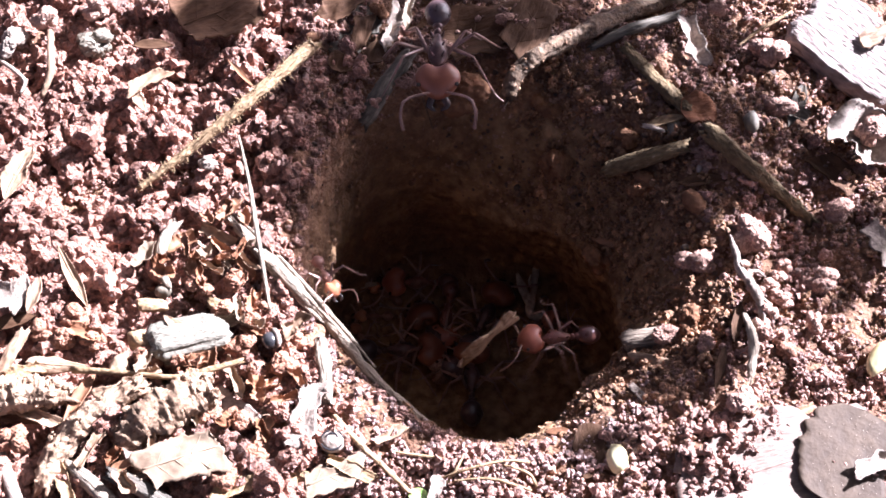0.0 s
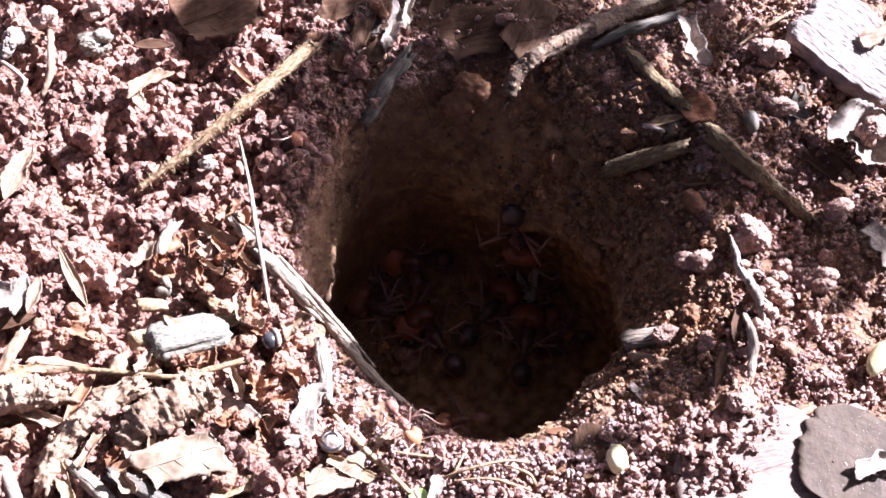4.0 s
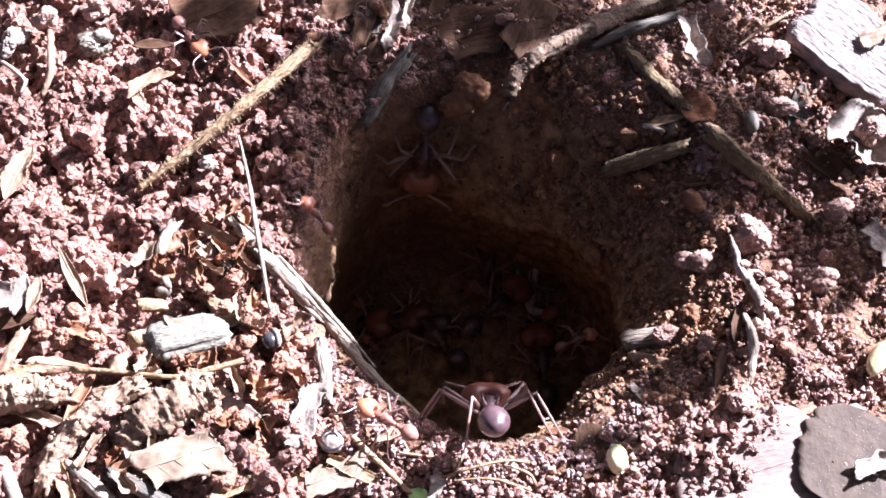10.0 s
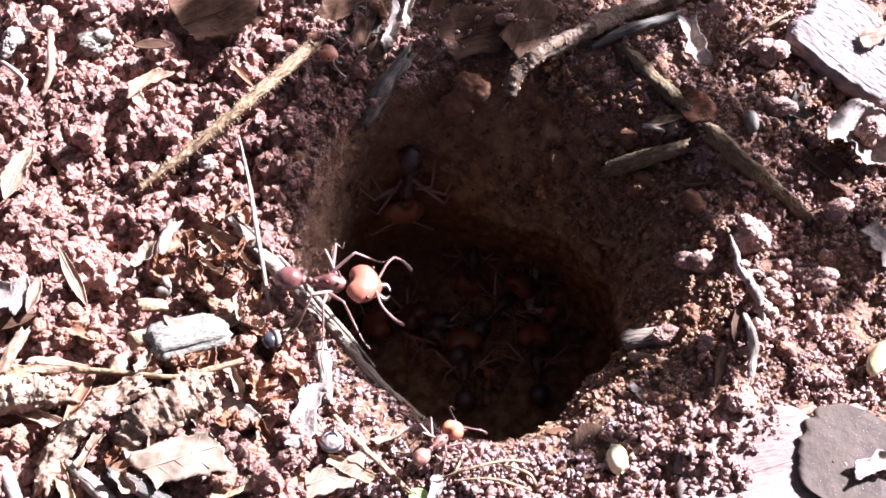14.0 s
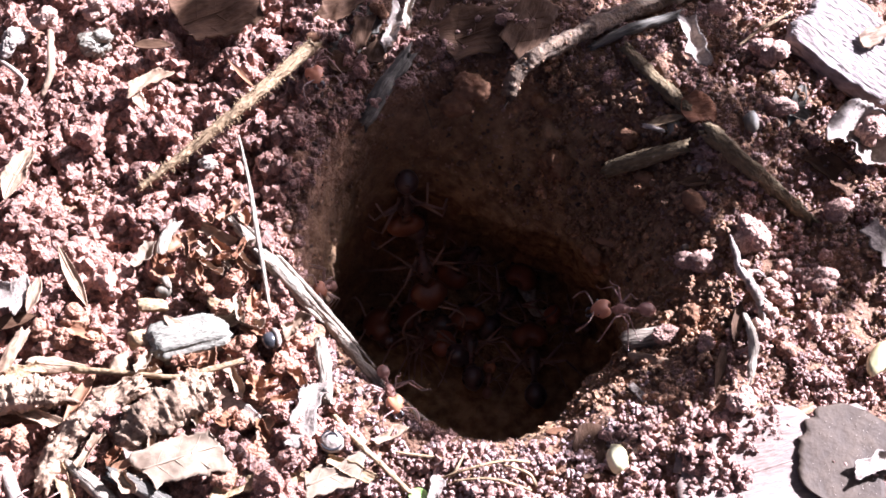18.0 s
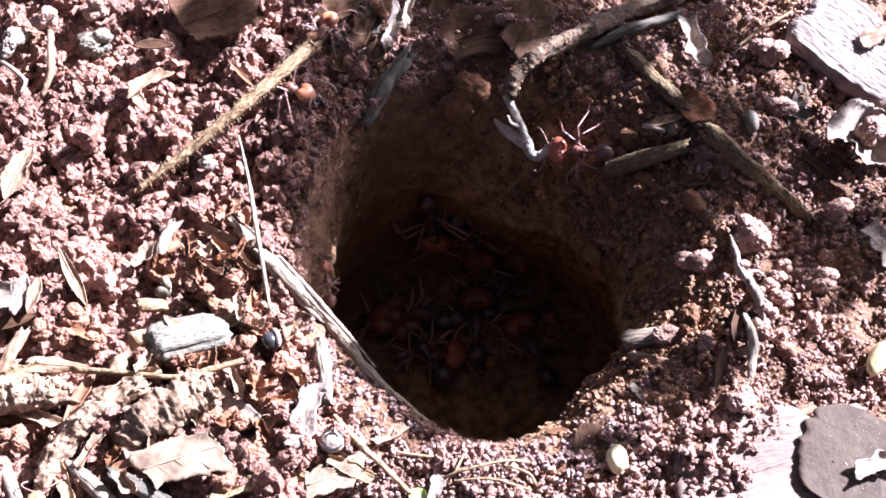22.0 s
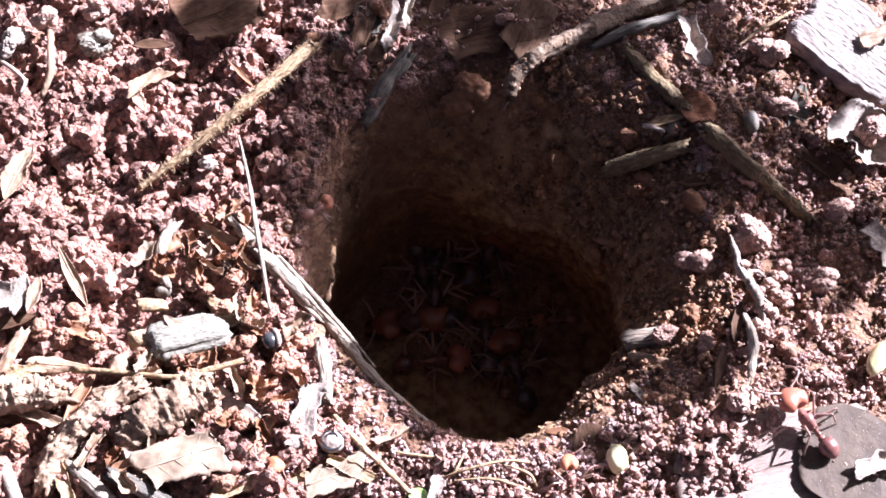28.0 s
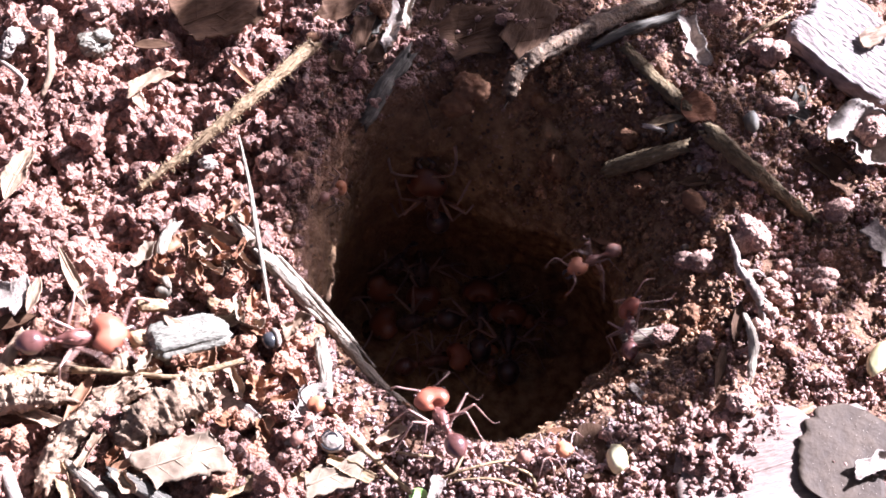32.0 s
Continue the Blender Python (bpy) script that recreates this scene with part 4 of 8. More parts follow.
leaf("leaf_flake", "orange leaf chip on the rim", "leaf", 8.65, -15.06, -1.56, -24.12, -13.05, 0.19, 1.9, 0.73, ORANGE, "blade", 0.1)
block("bark_piece", "whitish bark piece on the dark soil", "bark", 16.56, -6.96, -2.33, -11.76, -24.19, -2.9, 4.36, 1.72, 1.0, PALE, 0.12)
lump("clod", "ochre clod behind a bark piece", "clod", *(19.25, -6.84, -0.04), 0.8, 1.0, 0.8, OCHRE, 0.4)
leaf("seed_husk", "long tan seed husk lying on the dark soil", "seed", 16.37, -9.32, -0.89, -5.47, -20.76, -24.21, 4.23, 1.27, TAN, "oval", 0.03, -0.35, 0, 0.01, 0.3)
leaf("flake", "translucent pale flake in the shade", "flake", 14.88, -12.59, -0.04, 2.08, -16.47, -56.78, 1.93, 0.74, CHALK, "torn", 0.1)
stick("root", "white branching root with soil stuck to it", "root", [(23.08, 0.28, 1.6), (23.3, -1.45, 1.7), (23.53, -3.04, 1.8), (24.07, -4.46, 2.0), (24.53, -5.66, 2.0), (24.63, -6.92, 1.6)], (0.16, 0.3, 0.34, 0.42, 0.36, 0.2), CHALK, 0.3, 1, 50)
stick("bark_strip", "thin pale twisted bark strip below the root", "bark", [(23.4, -6.63, 1.4), (23.48, -8.09, 2.0), (23.56, -9.67, 2.1), (23.27, -11.26, 1.9), (22.94, -12.71, 1.4)], (0.18, 0.34, 0.36, 0.3, 0.16), PALE, 0.2, 0.6, 40)
for line in ([(23.72, -3.35, 1.8), (24.65, -3.04, 1.8), (25.38, -3.39, 1.5)], [(24.48, -5.36, 2.0), (25.28, -6.1, 1.9), (25.7, -7.07, 1.4)], [(24.54, -6.1, 1.9), (24.74, -7.03, 1.8), (24.64, -8.18, 1.2)]):
    stick("rootlet", "thin white rootlet among soil crumbs", "root", line, (0.16, 0.13, 0.06), CHALK, 0.3, 1, 20, 7)
for x, y, z, r in ((24.06, -3.44, 1.60, 0.50), (24.50, -4.71, 1.90, 0.55), (24.87, -6.24, 1.70, 0.60), (24.49, -7.65, 1.60, 0.60), (25.73, -3.98, 1.20, 0.55), (26.54, -3.22, 1.20, 0.50), (27.14, -2.20, 1.20, 0.55), (26.04, -4.79, 1.30, 0.60), (26.80, -5.24, 1.20, 0.60), (25.59, -6.63, 1.40, 0.55), (24.66, -8.38, 1.40, 0.60), (23.74, -2.43, 1.80, 0.40)):
    lump("clod", "pinkish soil clod stuck to the root", "clod", x, y, z, r * 1.2, r, r * 0.9, PINKCLOD, 0.45, 18, group="clods on the root")
leaf("dead_leaf", "brown strip standing beside the root", "leaf", 22.77, -7.27, 1.32, -5.13, 3.8, 73.94, 3.89, 0.85, BROWN, "blade", 0.06, 0.2)
leaf("dead_leaf", "brown strip standing beside the root", "leaf", 20.95, -11.23, 1.62, -6.49, 5.28, 72.31, 4.03, 0.75, BROWN, "blade", 0.06, 0.2)
lump("clod", "large pinkish soil clod in the sun", "clod", *(24.92, 0.53, 1.00), 1.6, 1.6, 1.4, PINKCLOD, 0.45, 26)
lump("clod", "rounded pinkish soil clod in the sun", "clod", *(28.61, 19.13, 1.73), 1.62, 1.30, 1.43, PINKCLOD, 0.4, 22)
lump("clod", "pinkish soil clod in the sun", "clod", *(20.64, -0.99, -0.21), 1.95, 1.04, 0.91, PINKCLOD, 0.45, 20)
lump("clod", "pinkish soil clod in the sun", "clod", 24.73, 24.16, 1.60, 0.9, 0.8, 0.8, PINKCLOD, 0.45, 20)
lump("clod", "small pinkish soil clod in the sun", "clod", 26.65, 7.82, 1.20, 0.6, 0.5, 0.5, PINKCLOD, 0.45, 16)
lump("clod", "small pinkish soil clod in the sun", "clod", 30.68, -1.15, 1.00, 0.55, 0.6, 0.5, PINKCLOD, 0.45, 16)
lump("clod", "pinkish soil clod in the sun", "clod", 28.75, -7.21, 1.20, 0.65, 0.95, 0.7, PINKCLOD, 0.45, 20)
lump("clod", "brown soil clod beside the root", "clod", 26.05, -8.67, 1.20, 0.75, 0.6, 0.6, REDCLOD, 0.35, 16)
lump("clod", "brown soil clod beside the root", "clod", 26.15, -9.81, 1.20, 0.8, 0.7, 0.6, REDCLOD, 0.35, 16)
lump("clod", "tan soil clod lying on a bark piece", "clod", 19.35, -6.42, 0.60, 0.75, 0.9, 0.75, OCHRE, 0.4, 18)
lump("clod", "pinkish soil clod lying against a bark piece", "clod", 20.28, -8.95, 0.80, 0.75, 1.0, 0.8, PINKCLOD, 0.45, 20)
lump("clod", "pinkish soil stuck on a bark piece", "clod", 17.50, -7.84, 0.30, 1.3, 0.8, 0.6, PINKCLOD, 0.45, 22)
leaf("dead_leaf", "grey brown curved leaf with soil on it", "leaf", 29.59, 12.90, 1.20, 4, 3, -25, 3.4, 1.7, BARK, "torn", 0.1, 0.2)
lump("clod", "pinkish soil clod in the sun", "clod", *(28.73, 12.94, 1.79), 1.4, 0.9, 0.9, PINKCLOD, 0.4, 18)
lump("clod", "pinkish soil clod in the sun", "clod", *(30.28, -3.46, 0.80), 1.82, 1.17, 1.04, PINKCLOD, 0.45, 22)
lump("clod", "pinkish soil clod in the sun", "clod", *(21.9, -14.13, 2.49), 1.1, 1.2, 0.9, PINKCLOD, 0.45, 22)
lump("clod", "pinkish soil clod in the sun", "clod", *(32.76, 3.17, 0.64), 1.5, 1.1, 0.8, PINKCLOD, 0.45, 22)
lump("seed", "cream oval seed lying on the near rim", "seed", *(12.69, -18.31, 1.13), 0.82, 1.15, 0.8, CREAM, 0.06, 4)
lump("grain", "yellow grain at the edge of the litter", "seed", *(33.3, -10.23, 0.9), 0.8, 1.75, 0.75, YELLOW, 0.08, 4, -33)
leaf("husk", "white curled husk hanging over the slope", "husk", 21.97, 20.28, 1.72, -3.53, -0.33, -81.51, 5.26, 1.92, CHALK, "torn", 0.12, 0.35)
stick("straw", "dry straw blade in the sun", "straw", [(26.12, 20.14, 1.12), (28.7, 22.33, 0.98), (31.61, 24.29, 1)], (0.1, 0.22, 0.14), STRAW, 0.08, 0.5, 18, 8)
stick("straw", "pinkish wood splinter in the sun", "straw", [(14.39, 24.37, 0.91), (17.2, 24.8, 1.18), (20.88, 25.82, 1.17)], (0.18, 0.3, 0.25), TAN, 0.08, 0.6, 16, 8)
leaf("dead_leaf", "white crumpled leaf shred hanging over the funnel", "leaf", -4.50, 21.16, 2.20, 10, -8, 74, 4.6, 1.25, CHALK, "torn", 0.3, 0.4, 0.06, 0.16)
leaf("dead_leaf", "grey torn leaf shred hanging over the funnel", "leaf", -3.12, 22.98, 2.20, 0, -4, 84, 3.4, 0.8, PALE, "torn", 0.25, 0.35, 0.04, 0.12)
stick("rootlet", "thin dark rootlet hanging in the funnel", "root", [(-3.1, 19.09, 1.0), (-2.31, 17.43, -0.5), (-1.61, 16.07, -2.0), (-0.92, 14.85, -4.0)], (0.12, 0.1, 0.06), DARKTWIG, 0.1, 1, 20, 7)
# the next three dark leaves are added to deepen the shade here
leaf("dead_leaf", "dark brown curled leaf added to deepen the shade above the funnel", "leaf", -9.33, 23.72, 1.80, 6, -5, 35, 4.4, 2.4, BROWN, "torn", 0.1, 0.15, 0, 0.05)
leaf("dead_leaf", "dark brown leaf added to deepen the shaded rim", "leaf", -5.58, 19.62, 1.60, 14, 6, 62, 3.8, 2.0, BROWN, "torn", 0.12, 0.18, 0, 0.05)
leaf("dead_leaf", "dark brown leaf scrap added to deepen the shaded rim", "leaf", -8.62, 18.14, 1.40, 18, 10, 20, 3.0, 2.0, BROWN, "broad", 0.12, 0.15, 0, 0.05)
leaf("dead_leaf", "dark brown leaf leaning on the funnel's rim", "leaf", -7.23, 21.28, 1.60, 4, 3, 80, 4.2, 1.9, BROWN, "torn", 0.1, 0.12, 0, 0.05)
lump("clod", "ochre clod under the leaves", "clod", -5.70, 23.94, 1.40, 0.9, 1.0, 0.8, OCHRE, 0.35, 16)
leaf("dead_leaf", "small grey leaf on the funnel's rim", "leaf", -1.06, 20.57, 0.60, 6, 2, 40, 1.7, 1.3, BARK, "torn", 0.1, 0.1)
leaf("dead_leaf", "greyish brown leaf beside a leaning twig", "leaf", 7.22, 20.33, 1.20, 8, -6, 70, 3.0, 1.9, BARK, "broad", 0.1, 0.15)
lump("clod", "pinkish soil clod lit by the sun", "clod", 5.48, 22.52, 2.20, 0.85, 0.6, 0.55, PINKCLOD, 0.45, 20)
lump("cap", "round brown cap on a twig's tip", "seed", -11.16, 18.26, 4.60, 0.62, 0.5, 0.42, OCHRE, 0.1, 5)
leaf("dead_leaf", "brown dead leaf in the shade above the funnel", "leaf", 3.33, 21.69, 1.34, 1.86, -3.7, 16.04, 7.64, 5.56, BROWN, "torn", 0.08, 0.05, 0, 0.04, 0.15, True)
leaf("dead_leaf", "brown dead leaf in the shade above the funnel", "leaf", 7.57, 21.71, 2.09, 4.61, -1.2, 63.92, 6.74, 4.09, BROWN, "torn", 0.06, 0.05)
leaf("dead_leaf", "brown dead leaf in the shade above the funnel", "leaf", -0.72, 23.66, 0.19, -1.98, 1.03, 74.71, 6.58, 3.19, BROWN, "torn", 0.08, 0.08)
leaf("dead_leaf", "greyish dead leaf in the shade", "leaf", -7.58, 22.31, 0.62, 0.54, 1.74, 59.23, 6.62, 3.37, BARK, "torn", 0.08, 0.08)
stick("twig", "stout grey twig on the shaded funnel wall", "twig", [(-2.9, 19.2, 1.3), (-5.1, 16.1, 0.6), (-6.5, 14.0, -0.6), (-7.0, 13.3, -1.2)], (0.6, 0.78, 0.74, 0.5), BARK, 0.14, 0.9, 50, 18)
lump("clod", "ochre soil clod stuck in the funnel wall", "clod", *(2.35, 15.9, -0.9), 2.5, 1.9, 1.9, OCHRE, 0.3, 18)
lump("clod", "brown soil clod stuck in the funnel wall", "clod", *(9.11, 15.68, -1.89), 1.6, 1.2, 1.2, OCHRE, 0.3, 18)
lump("clod", "tan smooth clod in the funnel wall", "clod", *(10.23, 12, -5.42), 1.6, 2.0, 1.6, OCHRE, 0.15, 10)
lump("clod", "ochre soil clod on the shaded slope", "clod", *(17.18, 7.15, -1.67), 1.4, 1.2, 1.0, OCHRE, 0.35, 18)
lump("clod", "ochre soil clod on the shaded slope", "clod", *(15.96, 11.6, -0.9), 1.2, 1.0, 0.9, OCHRE, 0.35, 18)
lump("clod", "ochre soil clod at the edge of the throat", "clod", *(13.84, 3.73, -8.37), 1.3, 2.0, 1.3, OCHRE, 0.35, 18)
leaf("dead_leaf", "folded rusty brown leaf scrap on the twig", "leaf", 21.66, 12.3, 2.45, -0.98, -1.69, 10.91, 3.0, 2.9, RUST, "broad", 0.14, 0.12, -0.08, 0.05)
lump("pebble", "pale oval pebble on the dark slope", "pebble", *(20.7, 4.11, 0.62), 0.95, 1.3, 0.8, OCHRE, 0.12, 5, 25)
stick("rootlet", "short pale rootlet stub beside the folded leaf", "root", [(16.76, 10.55, 2.5), (17.6, 10.15, 2.7), (18.5, 10.1, 2.3)], (0.2, 0.22, 0.14), CHALK, 0.12, 1, 20, 8)
lump("pebble", "grey pebble in the shade", "pebble", *(26.13, 11.47, 1.78), 0.7, 1.1, 0.6, STONE, 0.15, 6)
lump("pebble", "grey pebble in the shade", "pebble", *(19.62, 11.21, 1.07), 0.65, 0.9, 0.6, STONE, 0.15, 6)
lump("pebble", "tiny white pebble on dark soil", "pebble", *(21.39, 7.12, 1.14), 0.25, 0.45, 0.25, CHALK, 0.1, 5, -20)
lump("pebble", "tiny grey pebble on dark soil", "pebble", *(19.89, 0.64, -0.74), 0.35, 0.25, 0.25, STONE, 0.1, 5)
leaf("dead_leaf", "pale twisted leaf stalk in the shade", "leaf", 18.81, 11.77, 1.36, 2.89, -8.56, 12.35, 3.83, 0.88, STRAW, "blade", 0.1, 0.3)
leaf("leaf_flake", "orange leaf chip at the edge of the throat", "leaf", 14.6, 4.15, -6.11, 24.44, -20.95, -27.46, 3.54, 0.7, ORANGE, "blade", 0.1, 0.1)
leaf("dead_leaf", "grey brown leaf stalk in the shade", "leaf", 30.47, 13.76, 1.09, 5.53, -0.8, 66.33, 5.2, 1.24, BARK, "blade", 0.1, 0.2)
leaf("dead_leaf", "brown leaf on the shaded soil", "leaf", 33.17, 6.87, 0.49, 0.67, -3.51, -58.49, 4.94, 2.76, BROWN, "torn", 0.08, 0.1)
leaf("dead_leaf", "brown leaf scrap on the pale leaf's edge", "leaf", 26.51, -14.64, 1.25, 2.63, 5.17, 17.04, 2.75, 0.77, ORANGE, "torn", 0.15, 0.2)
leaf("dead_leaf", "small brown leaf chip on the soil", "leaf", 21.62, 5.97, 1.01, 4.85, -9.1, 0.15, 4.6, 1.06, BROWN, "blade", 0.1, 0.2)


for spot in ((-21.13, -0.26, 1.26, 5.51, 2.66, 25.5, 2.67, 1.32), (-18.36, 0.94, 0.31, 2.47, 2.17, -26.35, 3.2, 1.08), (-19.88, -1.63, 0.66, 2.83, -1.58, 67.46, 2.4, 1.24), (-15.98, -1.97, 0.79, 2.42, -5.95, -43.45, 3.19, 0.83), (-17.03, -7.38, 1.05, -4.44, -3.73, 9.35, 2.62, 1.55),
             (-14.26, -8.17, 1.66, 1.43, -1.5, -22.02, 2.55, 1.1), (-12.19, -10.61, 1.29, 0.23, 0.53, 44.63, 2.6, 1.21), (-15.62, -12.25, 1.83, -0.49, 0.97, -58.28, 3.07, 1), (-18.64, -11.04, 2.23, -3.11, -1.67, 16, 2.08, 1.08), (-27.43, -8.45, 1.74, 1.24, 5.89, -13.66, 2.44, 1.18)):
    leaf("leaf_scrap", "curled reddish tan leaf scrap among soil crumbs", "leaf", *spot, ORANGE if SEED[0] % 3 else TAN, "torn", 0.12, 0.35, 0.04, 0.05, 0.14, False, "leaf scraps")
for spot in ((-32, -11.79, 1.84, 3.5, 1.41, 11.98, 3.68, 1.11), (-30.61, -14.51, 0.69, 3.35, 3.18, -24.04, 4.46, 1.08), (-26.68, -14.85, 0.98, -3.05, -1.33, 39.42, 4.41, 1.07), (-23.83, -13.38, 2.31, -4.05, -3.61, 20.73, 3.67, 1.27), (-18.98, -13.45, 2.48, -0.68, 2.13, 67.64, 3.45, 1.34), (-25.65, -17.78, 1.69, -6.05, 0.01, 62.57, 3.2, 0.94),
             (-27.56, -19.72, 1.11, 5.02, -4.78, -62.54, 4.22, 1.03), (-16.6, -16.5, 1.19, -1.89, 1.7, -29.7, 3.92, 1.43), (-14.73, -20.55, 1.69, -1.97, -2.83, 14.83, 3.59, 1.48), (-13.1, -16.06, 1.2, -3.72, -1.22, 64.46, 2.95, 1.07), (-6.7, -19.2, 1.44, 2.87, 6.16, -23.79, 3.7, 1.07), (-3.91, -16.48, 1.14, 3.67, 5.47, 33.79, 2.57, 0.77)):
    leaf("litter_scrap", "dry tan plant scrap in the litter heap", "plant scrap", *spot, TAN if SEED[0] % 2 else STRAW, "torn", 0.12, 0.25, 0.03, 0.06, 0.2, False, "litter scraps")


def curled_scraps():
    """Small curled leaf scraps and peelings on the bank beside the hole."""
    rng = random.Random(31)
    for i in range(46):
        x, y = rng.uniform(-24, -9), rng.uniform(-21, 3)
        if x > -11 - 0.55 * (y + 7) and y > -16:
            x -= 6
        leaf("curled_scrap", "small curled rusty tan leaf peeling on the crumbs", "leaf", x, y, rng.uniform(1.5, 2.3), rng.uniform(-25, 25), rng.uniform(-25, 25), rng.uniform(0, 360), rng.uniform(1.2, 2.6), rng.uniform(0.5, 1.1),
             (RUST, ORANGE, TAN, CRISP, ORANGE)[i % 5], "torn", 0.16, 0.5, 0.1, 0.08, 0.12, False, "curled leaf scraps")


curled_scraps()


def collared_seed():
    """A dark round seed half in a pale collar."""
    d, f = ball(14, 20)
    ob = thing("seed", put_mesh("seed", d * (0.62, 0.72, 0.6), f, BLACK), mm(-13.10, -9.34, 2.30, 0, 0, 20), "dark round seed with a pale collar", "seed")
    arc = [(0.42 + 0.2 * math.cos(a), 0.72 * math.sin(a), 0.38 * math.cos(a * 0.9)) for a in np.linspace(-1.8, 1.8, 9)]
    v, g = tube(arc, (0.08, 0.2, 0.24, 0.2, 0.08), 20, 8, 0.08)
    part("collar", put_mesh("collar", v, g, CHALK), ob, label="pale curved collar")


collared_seed()


def striped_shell():
    """A small pale shell with dark arched bands."""
    x, y, z = (-8.04, -17.39, 2.16)
    d, f = ball(14, 20)
    ob = thing("shell", put_mesh("shell", d * (0.95, 0.85, 0.6), f, CHALK), mm(x, y, z), "small white shell with black arched bands", "shell")
    for k, (r, a0, a1) in enumerate(((0.86, 0.25, 2.9), (0.5, 0.4, 2.75), (0.86, 3.5, 5.9))):
        arc = [(r * 0.95 * math.cos(a), r * 0.85 * math.sin(a), 0.6 * math.sqrt(max(1 - r * r, 0)) + 0.03) for a in np.linspace(a0, a1, 7)]
        v, g = tube(arc, (0.05, 0.11, 0.05), 18, 6, 0.05, 0.5)
        part("band", put_mesh("band", v, g, BLACK), ob)


striped_shell()


# ---- an unseen low weed, added beyond the picture to shade the hole ----
def weed():
    ca, sa = math.cos(SUN_AZ), math.sin(SUN_AZ)
    x0, y0 = 195.0, 175.0
    root = thing("weed", None, mm(x0, y0, 0), "unseen green broad-leaved weed added to shade the hole", "weed")
    x_top, y_top = x0 * ca + y0 * sa - 148 / math.tan(SUN_EL), y0 * ca - x0 * sa
    v, f = tube([(0, 0, -2), (2, -1, 60), (-1, 1, 120), (1, 0, 170), (0, 0, 242)], (3.0, 2.6, 2.1, 1.7, 1.0), 28, 10, 0.06)
    part("stem", put_mesh("stem", v, f, GREEN), root)
    # holes cut where sun spots are wanted, given by the spots they let through
    sun_holes = ((11.4, 9.7, 1), (10.9, 10.8, 1), (13.8, 10.7, 0.9), (18.3, -0.3, 0.6), (24.2, 4.9, 1.5), (26.0, 6.3, 1.2), (28.7, 0.5, 1.6), (26.1, -4.6, 1), (30.8, -10.2, 1.6), (14.0, 4.2, 1.2), (11.7, 5.9, 1.2), (11.6, 7.9, 1), (3.0, 20.6, 1), (9.9, 17.2, 0.7), (32.5, -2.9, 0.4), (26.7, -1.1, 0.4), (25.2, -7.3, 0.5), (17.4, -5.5, 0.35), (23.1, 1.9, 0.4), (27.2, 1.9, 0.4), (23.3, 9.0, 0.5), (27.9, -11.2, 0.7), (29.0, -14.2, 0.9), (28.3, -7.6, 0.4),
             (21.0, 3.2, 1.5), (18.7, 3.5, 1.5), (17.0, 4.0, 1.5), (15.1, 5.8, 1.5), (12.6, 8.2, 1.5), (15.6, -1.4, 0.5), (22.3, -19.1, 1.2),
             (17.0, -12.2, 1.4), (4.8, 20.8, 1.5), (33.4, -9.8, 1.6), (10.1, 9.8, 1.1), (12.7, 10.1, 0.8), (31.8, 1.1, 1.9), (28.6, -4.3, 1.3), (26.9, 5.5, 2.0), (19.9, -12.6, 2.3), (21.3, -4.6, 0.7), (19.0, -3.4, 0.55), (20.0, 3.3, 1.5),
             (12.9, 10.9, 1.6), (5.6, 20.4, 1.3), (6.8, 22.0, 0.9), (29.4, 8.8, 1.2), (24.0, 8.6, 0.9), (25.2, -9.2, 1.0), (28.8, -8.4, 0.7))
    # each leaf's shade on the ground, towards the sun and across; height, length, width, turn
    for a, b, h, L, W, turn in ((10.0, -3.0, 78, 40, 22, 12), (0.1, 9.0, 80, 23.4, 18, 0), (21.6, 9.0, 80, 8.4, 17, 0), (15.0, 5.2, 79, 13, 10.6, 0),
                                 (-1.3, 18.0, 82, 14.4, 11, 0), (7.0, 27.0, 82, 8, 13, 0), (18.0, 23.0, 82, 21, 21.8, 0), (6.0, 28.5, 83, 9, 12, 0), (6.0, 15.0, 83, 9, 8, 0),
                                 (-2.6, 4.2, 77, 19.6, 13, 0), (25.0, -17.2, 84, 11, 7.5, 30), (-7.8, 30.2, 84, 9.0, 6.4, 20), (28.0, 6.2, 86, 14, 10, 0), (25.8, -6.8, 86, 12.8, 10.5, 0), (8.4, -19.6, 86, 7, 4.6, 10), (-0.6, -20.6, 86, 4.4, 2.8, 0), (-8.2, -12.2, 86, 10, 4.2, -32), (-8.9, -9.2, 86, 13.5, 5.6, -57)):
        k = h / math.tan(SUN_EL)
        lx, ly = (a + k) * ca - b * sa - x0, (a + k) * sa + b * ca - y0
        SEED[0] += 1
        v, f = sheet(L, W, "broad", 0.03, 0.02, -0.02, 0.02, 0.3, 90, 44, SEED[0])
        ct, st = math.cos(radians(turn)), math.sin(radians(turn))
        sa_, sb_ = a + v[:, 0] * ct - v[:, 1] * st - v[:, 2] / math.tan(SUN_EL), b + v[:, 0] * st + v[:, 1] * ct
        pierced = np.zeros(len(v), bool)
        for ba, bb, br in sun_holes:
            pierced |= np.hypot(sa_ - ba, sb_ - bb) < br * (1 + 0.15 * np.sin(5 * np.arctan2(sb_ - bb, sa_ - ba) + bb))
        f = [g for g in f if not any(pierced[i] for i in g)]
        part("leaf", put_mesh("leaf", v, f, GREEN), root, mm(lx, ly, h, 0, 0, 32 + turn))
        line = []
